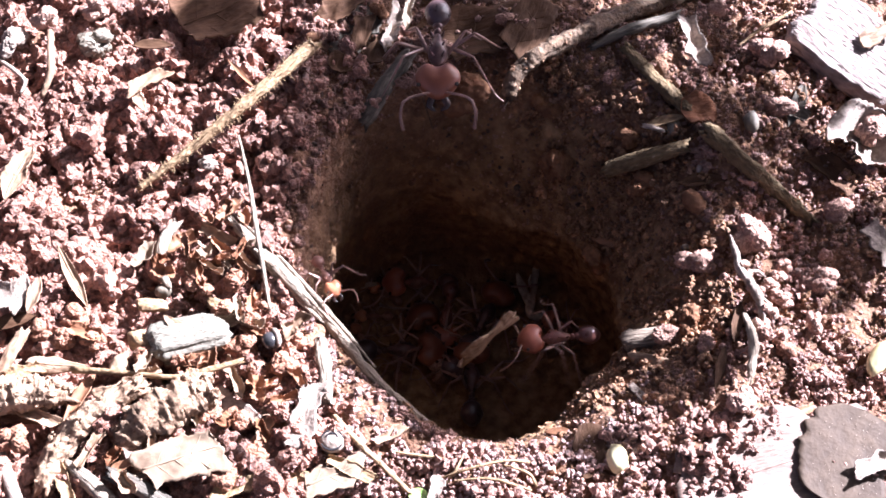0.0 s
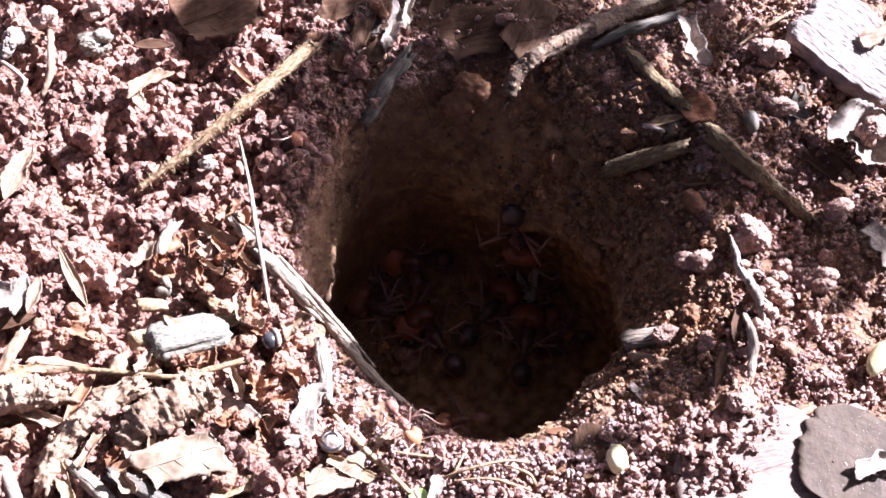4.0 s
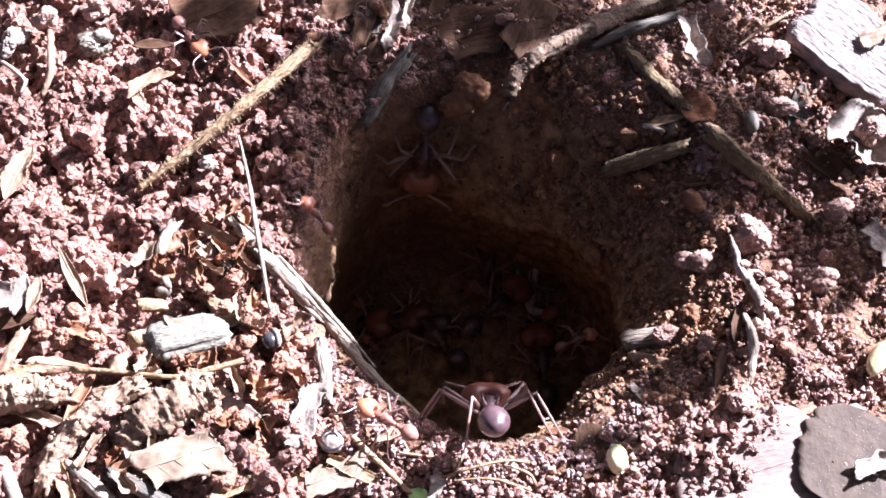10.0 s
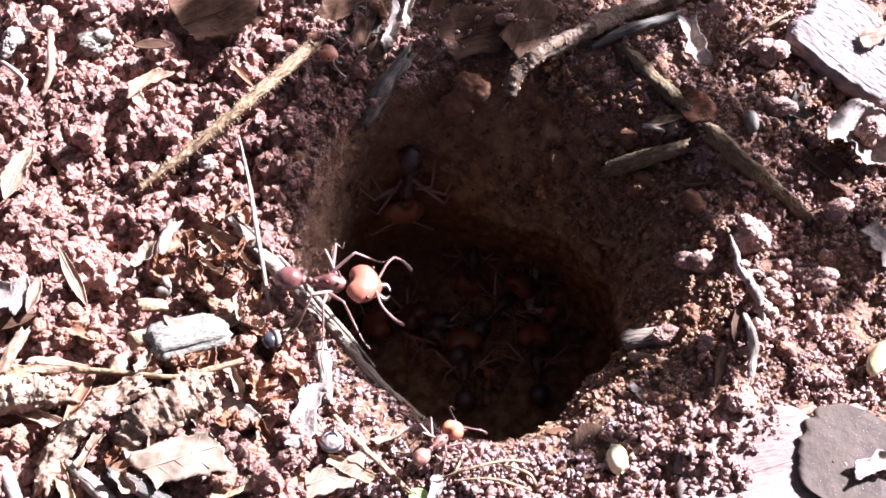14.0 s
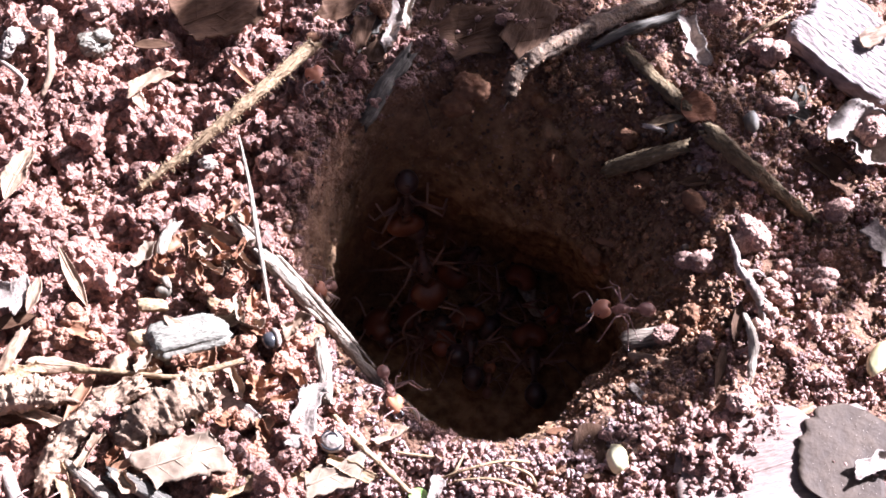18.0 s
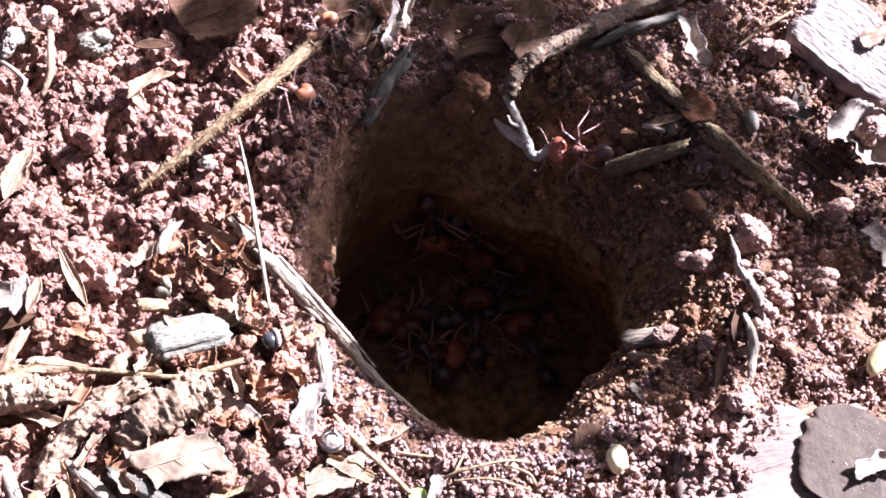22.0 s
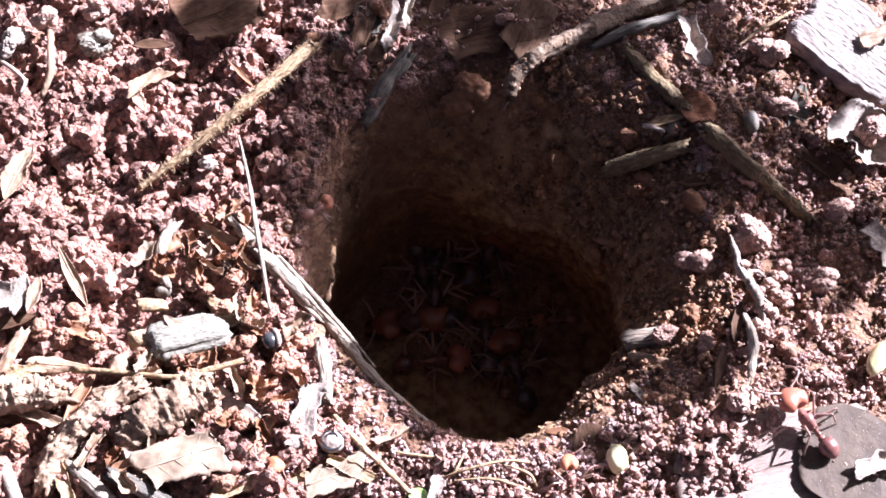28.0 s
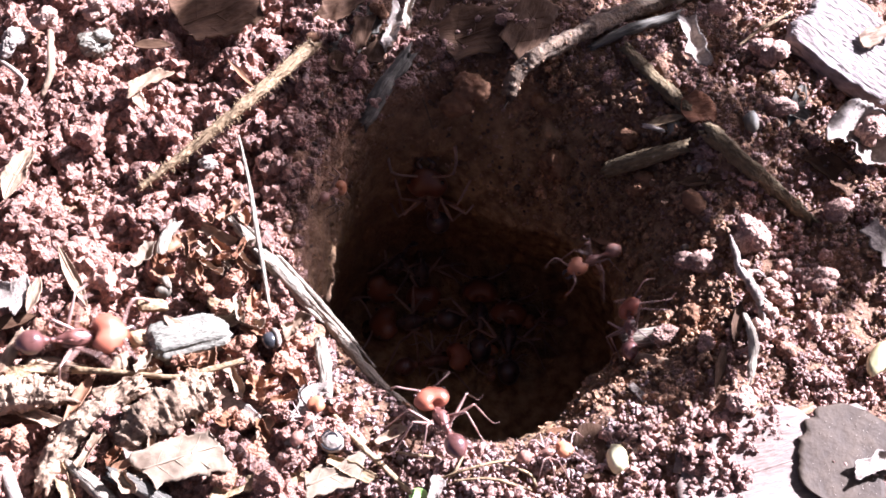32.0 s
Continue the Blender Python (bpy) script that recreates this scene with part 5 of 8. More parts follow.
        for u in (0.0, 0.3, 0.65, 1.0):        # the stalk rises from the blade to the top of the stem
            pa, pb, ph = a + (x_top - a) * u, b + (y_top - b) * u, h + (148 - h) * u + 0.2
            pk = pa + ph / math.tan(SUN_EL)
            line.append((pk * ca - pb * sa - x0, pk * sa + pb * ca - y0, ph))
        v, f = tube(line, (0.2, 0.28, 0.42, 0.6), 24, 7, 0.04)
        part("stalk", put_mesh("stalk", v, f, GREEN), root)

    # more added leaves, to block sky light: some above the nest's sunbeams, some below
    rng = random.Random(4)
    for i in range(56):
        high = i % 2 == 0
        a, h = (rng.uniform(-125, -72), rng.uniform(105, 200)) if high else (rng.uniform(85, 170), rng.uniform(40, 105))
        b, L = rng.uniform(-70, 80), rng.uniform(32, 50)
        k = a + h / math.tan(SUN_EL)
        lx, ly = k * ca - b * sa - x0, k * sa + b * ca - y0
        SEED[0] += 1
        v, f = sheet(L, L * 0.72, "broad", 0.03, 0.04, -0.03, 0.02, 0.3, 24, 12, SEED[0])
        part("leaf", put_mesh("leaf", v, f, GREEN), root, mm(lx, ly, h, rng.uniform(-15, 15), rng.uniform(-15, 15), 32 + rng.uniform(-50, 50)))
        z1 = 240 if high else h
        v, f = tube([(0, 0, z1), (lx * 0.5, ly * 0.5, (z1 + h) / 2 + (14 if high else 0)), (lx, ly, h)], (1.0, 0.7, 0.4), 16, 7, 0.04)
        part("stalk", put_mesh("stalk", v, f, GREEN), root)


weed()


def sky_block_weed():
    """Unseen weed added beside the first to block sky; its shade misses the nest."""
    ca, sa = math.cos(SUN_AZ), math.sin(SUN_AZ)
    x0, y0 = 233.0, 4.0
    root = thing("weed", None, mm(x0, y0, 0), "unseen leafy green weed added to block sky light", "weed")
    v, f = tube([(0, 0, -2), (2, 1, 70), (-2, 0, 140), (0, 0, 206)], (3.0, 2.5, 1.9, 1.0), 24, 10, 0.06)
    part("stem", put_mesh("stem", v, f, GREEN), root)
    rng = random.Random(9)
    for i in range(60):
        along, b, h, L = rng.uniform(70, 260), rng.uniform(-190, -66), rng.uniform(35, 200), rng.uniform(34, 54)
        lx, ly = along * ca - b * sa - x0, along * sa + b * ca - y0
        SEED[0] += 1
        v, f = sheet(L, L * 0.72, "broad", 0.03, 0.04, -0.03, 0.02, 0.3, 24, 12, SEED[0])
        part("leaf", put_mesh("leaf", v, f, GREEN), root, mm(lx, ly, h, rng.uniform(-25, 25), rng.uniform(-25, 25), rng.uniform(0, 360)))
        v, f = tube([(0, 0, h * 0.95), (lx * 0.5, ly * 0.5, h + 5), (lx, ly, h)], (1.0, 0.7, 0.4), 14, 7, 0.04)
        part("stalk", put_mesh("stalk", v, f, GREEN), root)


sky_block_weed()



# ---- ants ----
def ant_meshes(size, big, head_mat, body_mat, tail_mat):
    """The meshes of an ant whose body is size mm long; big: the broad two-lobed head of a major worker."""
    k = size / 10.0
    d, f = ball(18, 26)
    x, y, z = d.T
    hw = 2.0 if big else 1.65
    # head: heart-shaped, a cleft between two round lobes behind, narrower in front
    hd, hf = ball(30, 44)
    hx, hy, hz = hd.T
    back = np.clip(0.35 - hx, 0, 1)
    mid = np.exp(-(hy / 0.3) ** 2)
    v = np.stack([hx * 1.72 + 0.95 * mid * np.clip(-hx, 0, 1) ** 2 * np.clip(1.1 - np.abs(hz), 0, 1),
                  hy * hw * (0.98 - 0.26 * np.clip(hx, 0, 1) + 0.06 * np.clip(-hx, 0, 1)),
                  hz * (1.15 - 0.2 * np.clip(hx, 0, 1)) - 0.28 * mid * back * (hz > 0)], 1)
    head, g = v * k, hf
    parts = {"head": put_mesh("head", head, g, head_mat)}
    tho = np.stack([x * 1.75, y * (0.72 + 0.16 * np.sin(x * 3.0 + 0.6)), z * (0.78 + 0.16 * np.cos(x * 4.2))], 1)
    spines = [tube([(a, s * 0.4, 0.55), (a - 0.15, s * 0.62, 1.15)], (0.16, 0.02), 5, 6) for a in (0.85, -0.1, -1.15) for s in (-1, 1)]
    v, g = join((tho, f), *spines)
    parts["thorax"] = put_mesh("thorax", v * k, g, body_mat)
    node = [(d * (0.36, 0.34, 0.45) + (-0.0, 0, 0.12), f), (d * (0.42, 0.46, 0.48) + (-0.65, 0, 0.1), f)]
    v, g = join(*node)
    parts["waist"] = put_mesh("waist", v * k, g, body_mat)
    gas = np.stack([x * 1.45 - 0.12 * (x > 0) * x, y * 1.18 * (1 - 0.2 * np.clip(-x, 0, 1) ** 2), z * 1.1 * (1 - 0.2 * np.clip(-x, 0, 1) ** 2)], 1)
    gas *= (1 - 0.03 * (np.sin(x * 9) > 0.9))[:, None]
    parts["abdomen"] = put_mesh("abdomen", gas * k, f, tail_mat)
    for s in (1, -1):
        v, g = tube([(0, 0, 0), (0.75, s * 0.3, -0.05), (1.25, -s * 0.25, -0.1)], (0.36, 0.3, 0.06), 10, 8, 0, 0.6)
        parts["jaw", s] = put_mesh("jaw", v * k, g, ANT_JAW)
        v, g = tube([(0, 0, 0), (0.5, s * 1.6, 0.55), (1.0, s * 2.35, 0.75)], (0.13, 0.11, 0.13), 10, 7)
        v2, g2 = tube([(1.0, s * 2.35, 0.75), (2.0, s * 2.6, 0.2), (3.1, s * 2.45, -0.6)], (0.12, 0.13, 0.17), 12, 7)
        v, g = join((v, g), (v2, g2))
        parts["antenna", s] = put_mesh("antenna", v * k, g, ANT_LEG)
        parts["eye", s] = put_mesh("eye", d * 0.2 * k, f, ANT_JAW)
        for n, reach in enumerate((0.98, 1.08, 1.28)):
            v, g = tube([(0, 0, -0.2), (0, s * 0.45, 0.05)], (0.26, 0.16), 5, 8)
            v2, g2 = tube([(0, s * 0.4, 0.0), (0, s * 2.8 * reach, 1.55)], (0.11, 0.18, 0.16, 0.1), 10, 8)
            v, g = join((v, g), (v2, g2))
            parts["leg", n, s] = put_mesh("leg", v * k, g, ANT_LEG)
            v, g = tube([(0, s * 2.75 * reach, 1.57), (0, s * 4.35 * reach, -1.35)], (0.09, 0.12, 0.1, 0.07), 10, 8)
            v2, g2 = tube([(0, s * 4.33 * reach, -1.3), (0, s * 4.8 * reach, -1.95), (0, s * 5.5 * reach, -2.05)], (0.08, 0.06, 0.04), 10, 6)
            v, g = join((v, g), (v2, g2))
            parts["shin", n, s] = put_mesh("shin", v * k, g, ANT_LEG)
    return parts


KINDS = {"L": (10.0, True), "N": (8.4, True), "M": (7.0, True), "P": (6.1, True), "S": (5.2, False), "T": (4.3, False)}
COATS = {"L": (ANT_HEAD_BIG, ANT_BODY_BIG, ANT_TAIL_BIG), "S": (ANT_HEAD_SMALL, ANT_BODY_SMALL, ANT_BODY_SMALL)}
COATS["T"] = COATS["S"]
MESHES = {kind: ant_meshes(*KINDS[kind], *COATS.get(kind, (ANT_HEAD, ANT_BODY, ANT_TAIL))) for kind in KINDS}
HIPS = ((0.75, 48), (-0.1, 2), (-0.85, -42))
WORDS = {"L": "large dark leafcutter ant with a red two-lobed head", "N": "leafcutter ant with a red two-lobed head", "P": "medium reddish brown leafcutter ant", "M": "medium reddish brown leafcutter ant",
         "S": "small orange brown leafcutter ant", "T": "tiny orange brown leafcutter ant"}
ANTS = []


def ant(kind, rows, doing=""):
    k = KINDS[kind][0] / 10.0
    ms = MESHES[kind]
    first = rows[0]
    root = thing("ant", None, mm(*first[1:]), WORDS[kind] + (" " + doing if doing else ""), "ant", "ants of the nest")
    part("thorax", ms["thorax"], root, mm(0, 0, 0))
    head = part("head", ms["head"], root, mm(3.05 * k, 0, 0.15 * k, 0, 18, 0))
    part("waist", ms["waist"], root, mm(-1.9 * k, 0, -0.15 * k))
    part("abdomen", ms["abdomen"], root, mm(-3.85 * k, 0, 0.0, 0, -8, 0))
    legs = []
    w = 1.0 if kind in "LNMP" else 0.82
    for s in (1, -1):
        part("jaw", ms["jaw", s], head, mm(1.4 * k, s * 0.45 * k, -0.25 * k))
        part("antenna", ms["antenna", s], head, mm(1.15 * k, s * 0.6 * k, 0.45 * k))
        part("eye", ms["eye", s], head, mm(0.5 * k, s * 1.62 * w * k, 0.5 * k))
        for n, (hx, yaw) in enumerate(HIPS):
            leg = part("leg", ms["leg", n, s], root, mm(hx * k, s * 0.45 * k, -0.25 * k, 0, 0, s * yaw))
            part("shin", ms["shin", n, s], leg)
            legs.append((leg, n, s))
    ANTS.append((root, kind, rows, legs))
    return root


ROWS_0 = ((0, -0.44, 18.15, 2.93, 2.37, 6.4, -89.9), (0.25, 0.29, 19.08, 3.13, 3.28, 0.43, -86.15), (0.5, 1.04, 20.4, 2.88, 5.55, -3.68, -82.93), (0.75, 1.2, 18.42, 2.98, 1.11, 7.94, -85.88), (1, 1.37, 17.04, 2.38, -3.41, 22.84, -90.1), (1.25, 2.11, 17.9, 2.67, -0.9, 15.81, -85.45), (1.5, 2.85, 18.89, 2.79, 2.01, 10.16, -81.51), (1.67, 2.81, 16.93, 1.87, 2.13, 28.08, -76.83), (1.83, 2.81, 15.62, 0.1, 11.71, 43.1, -71.09), (2, 2.82, 14.76, -2.34, 23.77, 49.53, -66.41), (2.33, 3.22, 13.77, -4.41, 36.47, 47.53, -59.8), (2.67, 3.64, 12.77, -6.55, 46.15, 42.53, -55.21), (3, 4.07, 11.71, -8.71, 53.76, 36.09, -51.77), (3.25, 5.08, 10.43, -10.11, 56.58, 42.91, -55.09), (3.5, 6.1, 9.07, -11.4, 74.65, 67.88, -40.38), (4.5, 7.65, 12.34, -21.27, 109.43, 79.32, -1.15), (5.5, 9.29, 14.73, -30.32, 27.48, 41.15, -75.92), (6, 9.71, 13.96, -27.68, 42.39, 68.92, -71.59), (8, 8.7, 14.37, -30.93, 9.79, 33.49, -95.7), (8.5, 7.02, 15.21, -30.85, 1.8, 38.08, -105.14), (9, 5.32, 15.94, -30.59, -7.76, 43.28, -116.01), (10, 5.02, 15.75, -30.88, -7.68, 36.81, -117.01), (11, 5.32, 15.94, -30.59, -12.17, 42.44, -122.49), (13, 5.02, 15.75, -30.88, -6.21, 37.05, -114.56), (14, 3.35, 16.36, -30.69, 3.06, 41.91, -96.16), (17, 3.07, 15.62, -26.34, -66.69, 69.36, -170.15), (18, 2.98, 16.57, -30.44, -31.7, 35.82, -146.27), (19, 3.78, 14.84, -31.16, -1.39, 20.66, -106.17), (20, 4.06, 13.06, -31.09, 0.88, 6.08, -95.37), (21, 2.86, 15.84, -31.04, 4.95, 30.92, -89.98), (22, 3.04, 15.23, -25.07, 80.08, 67.17, -22.31), (23, 2.24, 16.44, -30.84, 4.81, 38.78, -89.81), (24, 0.37, 16.18, -31.01, 3.06, 32.44, -84.07), (25, -1.49, 15.85, -31.05, 0.43, 29.97, -78.44), (32, -2.42, 15.18, -31.12, -4.82, 23.8, -84.43))
ant("L", ROWS_0)
ROWS_1 = ((0, -1.85, 39.14, 1.79, 0.99, -3.19, -89.5), (3.6, -1.79, 35.11, 3.17, 5.26, -8.76, -89.43), (7.2, -1.77, 32.46, 3.3, 7.19, -3.58, -89.5), (7.33, -1.72, 29.5, 3.23, 0.26, -0.58, -89.55), (7.47, -1.66, 26.71, 3.04, -1.57, 5.7, -89.64), (7.6, -1.62, 24.53, 2.24, -0.88, 5.51, -89.65), (7.73, -1.52, 21.97, 2.29, 0.13, -1.73, -88.57), (7.87, -1.41, 18.1, 2.93, 3.84, -0.19, -87.54), (8, -1.25, 15.2, 2.3, 0.06, 14.17, -86), (8.25, -1.3, 13.8, 1.75, -8.59, 31.58, -88.85), (8.5, -1.4, 13.2, 0.18, -16.37, 51.42, -93.69), (8.75, -1.3, 13.4, -1.61, -17.87, 61.15, -97.53), (9, -1.2, 13.5, -3.15, -17.51, 64.79, -101.3), (9.5, -1.6, 13.7, -4.9, -18.73, 67.03, -104.47), (10, -1.76, 13.87, -6.8, -19.43, 68.32, -107.39), (11, -2.02, 13.45, -10.22, -23.81, 73.15, -113.89), (12, -1.82, 13.27, -11.11, -17.98, 77.76, -110.14), (13, -2.61, 13.32, -10.7, -35.92, 74.08, -121.56), (14, -3.42, 13.08, -11.31, -43.51, 76.93, -121.81), (17, -3.74, 13.28, -13.12, -55.15, 82.95, -130.38), (18, -3.65, 13.78, -15.45, -44.88, 84.69, -119.79), (19, -3.69, 12.99, -11.17, 43.52, 76.31, -30.6), (20, -2.35, 13.34, -10.74, 8.87, 76.89, -77.81), (21, -2.25, 13.27, -11.11, 0.95, 78.76, -87.15), (21.5, -1.7, 14.08, -15.94, 51.22, 86.5, -39.49), (22, -1.11, 15.27, -21.68, 49, 82.87, -39.93), (22.5, -0.09, 15.65, -24.03, 49.12, 81.89, -43), (23, 0.97, 16.11, -26.57, 36.69, 77, -57.43), (25, -0.86, 16.63, -28.69, -5.31, 64.53, -90.49), (26.5, -0.87, 15.19, -31.15, -2.68, 20.43, -89.93), (28, -0.86, 12.33, -31.03, -0.41, 1.97, -89.82), (30, -3.02, 14.13, -31.14, -9.64, 12.52, -104.46), (32, -5.17, 15.3, -30.06, -42.9, 25.53, -123.64))
ant("L", ROWS_1)
ROWS_2 = ((0, 3, 2.32, -31, 0, 0, 89.32), (0.5, 4.12, 3.61, -31, 0, 0, 89.99), (1, 5.24, 4.91, -31, 0, 0, 90.65), (2, 6.48, 4.58, -31, 0, 0, 90.37), (3, 8.72, 5.89, -31, -0.02, -0.02, 79.04), (6, 8.76, 6.89, -31, -0.06, -0.04, 92.59), (7, 8.68, 4.58, -31, -0, 0, 94), (8, 8.6, 2.32, -31, 0, 0, 95.44), (9, 10.45, 4.26, -31, -0.06, -0.02, 96.85), (14, 9.86, 4.26, -31, -0.02, -0.01, 92.36), (21, 9.26, 4.26, -31, -0.01, 0, 97.11), (22, 9.44, 5.89, -31, -0.06, -0.01, 114.01), (22.5, 9.82, 5.73, -31, -0.08, -0.05, 91.45), (23, 10.2, 5.56, -31, -0.09, -0.11, 69.69), (24, 11.47, 5.9, -31.01, -0.75, -0.55, 85.68), (25, 11.73, 6.23, -31.02, -1.33, -0.78, 92.02), (26.5, 9.58, 4.91, -31, -0.03, -0.01, 99.33), (28, 7.46, 3.61, -31, 0, 0, 106.89), (29, 6.89, 4.26, -31, 0, 0, 106.97), (30, 5.73, 5.56, -31, 0, 0, 93.27), (32, 6.96, 6.89, -31, 0, -0, 88.46))
ant("L", ROWS_2)
ROWS_3 = ((0, 1.18, -28.81, 2.64, 3.71, -0.93, 89.6), (4, 1.19, -27.73, 2.89, 3.71, -0.24, 89.59), (8, 1.2, -26.6, 2.96, 3.8, 1.22, 89.57), (8.25, 1.2, -25.57, 2.8, 3.16, 1.89, 89.56), (8.5, 1.22, -24.5, 2.52, 1.17, 1.08, 89.57), (8.75, 1.17, -23.16, 2.39, -2.67, -0.95, 89.62), (9, 1.09, -22.39, 4.07, -0.05, 6.84, 89.55), (9.17, 1.47, -20.98, 3.91, 0, 6.84, 90.01), (9.33, 1.86, -19.54, 3.75, 0.06, 6.84, 90.47), (9.5, 2.25, -18.12, 3.71, 0.15, 11.54, 90.74), (9.75, 2.86, -16.09, 2, 2.72, 29.89, 95.45), (10, 3.44, -14.53, 1.61, 3.29, 53.06, 94.11), (10.5, 3, -11.07, -1.91, 6.14, 29.42, 102.35), (11, 3.4, -0.35, -22.31, 0, 0, 109.55), (12, 3.32, 3.93, -31, 0, 0, 95.66), (13, 3.32, 3.61, -31, 0, 0, 98.43), (14, 2.25, 3.61, -31, 0, 0, 91.32), (17, 2.49, 3.61, -31, 0, 0, 91.27), (18, 2.87, 6.22, -31, 0, 0, 93.89), (20, 3.38, 8.22, -31, 0, -0, 89.26), (25, 4, 9.57, -31, -0.02, -0.07, 89.12), (28, 4.57, 7.55, -31, 0, 0, 93.5), (32, 4, 9.57, -31, -0.02, -0.07, 89.12))
ant("L", ROWS_3)
ROWS_4 = ((0, 0.36, 9.73, -31.32, -0.01, 0.03, -99.03), (3, -0.86, 11.1, -31.33, -0.19, 0.29, -107.81), (4, -3.3, 10.94, -31.34, -0.91, 0.88, -98.3), (5, -4.41, -3.2, -4.2, -0.18, -6.84, -88.49), (5.25, -5.05, -5.76, -1.7, -0.71, -6.81, -84.01), (5.5, -5.54, -8.96, 2.3, -5.77, -36.48, -80.36), (5.75, -4.48, -8.93, 2.39, -5.4, -37.26, -81.13), (6, -3.43, -8.91, 2.48, -4.99, -38.04, -81.94), (6.15, -3.36, -10.04, 2.48, -3.86, -33.86, -83.1), (6.3, -3.3, -11.23, 2.64, -2.7, -29.89, -84.58), (6.4, -3.12, -12.23, 2.29, -0.4, -6.83, -86.64), (6.5, -2.92, -13.58, 2.78, -0.13, -6.84, -88.88), (6.62, -3, -15.5, 3.11, -20.13, -19.19, -89.44), (6.75, -3.11, -17.03, 2.55, -10.93, -3.36, -91.19), (6.88, -3.23, -18.53, 1.97, -5.99, 3.5, -92.71), (7, -3.33, -20.14, 1.72, -3.55, 3.76, -93.96), (7.17, -3.45, -22, 1.85, -0.18, 1.44, -93.81), (7.33, -3.57, -23.78, 1.89, 3.94, -0.48, -93.69), (7.5, -3.69, -25.48, 1.79, 5.41, -3.6, -93.49), (7.67, -3.65, -26.86, 2.05, 4.85, -6.2, -93.37), (7.83, -3.6, -28.29, 2.58, 3.89, -6.54, -93.4), (8, -3.56, -29.64, 2.96, 3.56, -3.93, -93.6), (32, -3.54, -30.39, 2.99, 3.49, -1.8, -93.75))
ant("N", ROWS_4, "carrying a soil crumb")
ROWS_5 = ((0, -2.72, 13.94, -31.44, -10.93, -4.1, -177.78), (2.75, -3.05, 16.21, -31.06, -37.85, -10.49, -174.02), (5.5, -3.24, 15.82, -26.08, -78.39, -22.21, -166.2), (6, -3.71, 15.02, -21.27, -81.57, -36.19, -166.31), (6.25, -4.39, 13.86, -16.11, -85.27, -13.91, -159.43), (6.5, -5.01, 12.67, -11.17, -79.32, 9.22, -150.36), (6.75, -6.43, 11.71, -8.95, -74.51, 10.3, -134.99), (7, -7.35, 7.49, -1.76, -72.65, 13.26, -120.95), (7.5, -8.26, 6.1, 2.91, -70.14, -5.84, -118.78), (8, -8.87, 7.64, 3.68, -45.24, -5.33, -122.27), (8.17, -10.64, 6.98, 3.71, -22.87, -10.39, -133.46), (8.33, -12.43, 6.54, 3.44, -9.66, -3.09, -154.38), (8.5, -14.36, 6.61, 2.41, -8.44, 1.63, -175.07), (8.67, -15.83, 5.86, 2.05, -6.91, 0.03, -177.62), (8.83, -17.16, 4.72, 2.3, -6.94, -1.79, 179.97), (9, -18.56, 3.85, 2.16, -9.33, -1.99, 176.53), (9.1, -21.01, 3.22, 1.99, -4.47, -2.63, -179.77), (9.2, -23.21, 2.08, 2.68, 0.37, -1.18, -177.37), (9.3, -25.65, 1.55, 2.37, 2.61, 3.95, -177.31), (9.4, -28.1, 1.02, 2.08, 6.48, -0.12, -171.35), (9.5, -30.28, 0.06, 2.49, 3.5, -1.27, -167.19), (9.6, -32.13, -0.15, 2.19, -0.74, -2.01, -167.2), (9.7, -33.89, -0.51, 2.12, -1.82, -5.1, -165.68), (9.8, -35.38, -1.23, 2.68, -1.84, -6.26, -165.42), (9.9, -36.91, -1.84, 3.07, -3.43, -2.65, -168.29), (10, -38.67, -2.15, 2.93, -2.49, 1.67, -171.57), (10.17, -39.97, -2.43, 2.83, 0.79, 3.58, -172.8), (10.33, -41.18, -2.82, 2.91, 4.01, 4.76, -173.55), (10.5, -42.35, -3.24, 3.07, 4.99, 7, -175), (32, -42.81, -3.22, 3.03, 5.09, 8.15, -175.75))
ant("N", ROWS_5, "carrying a white straw piece")
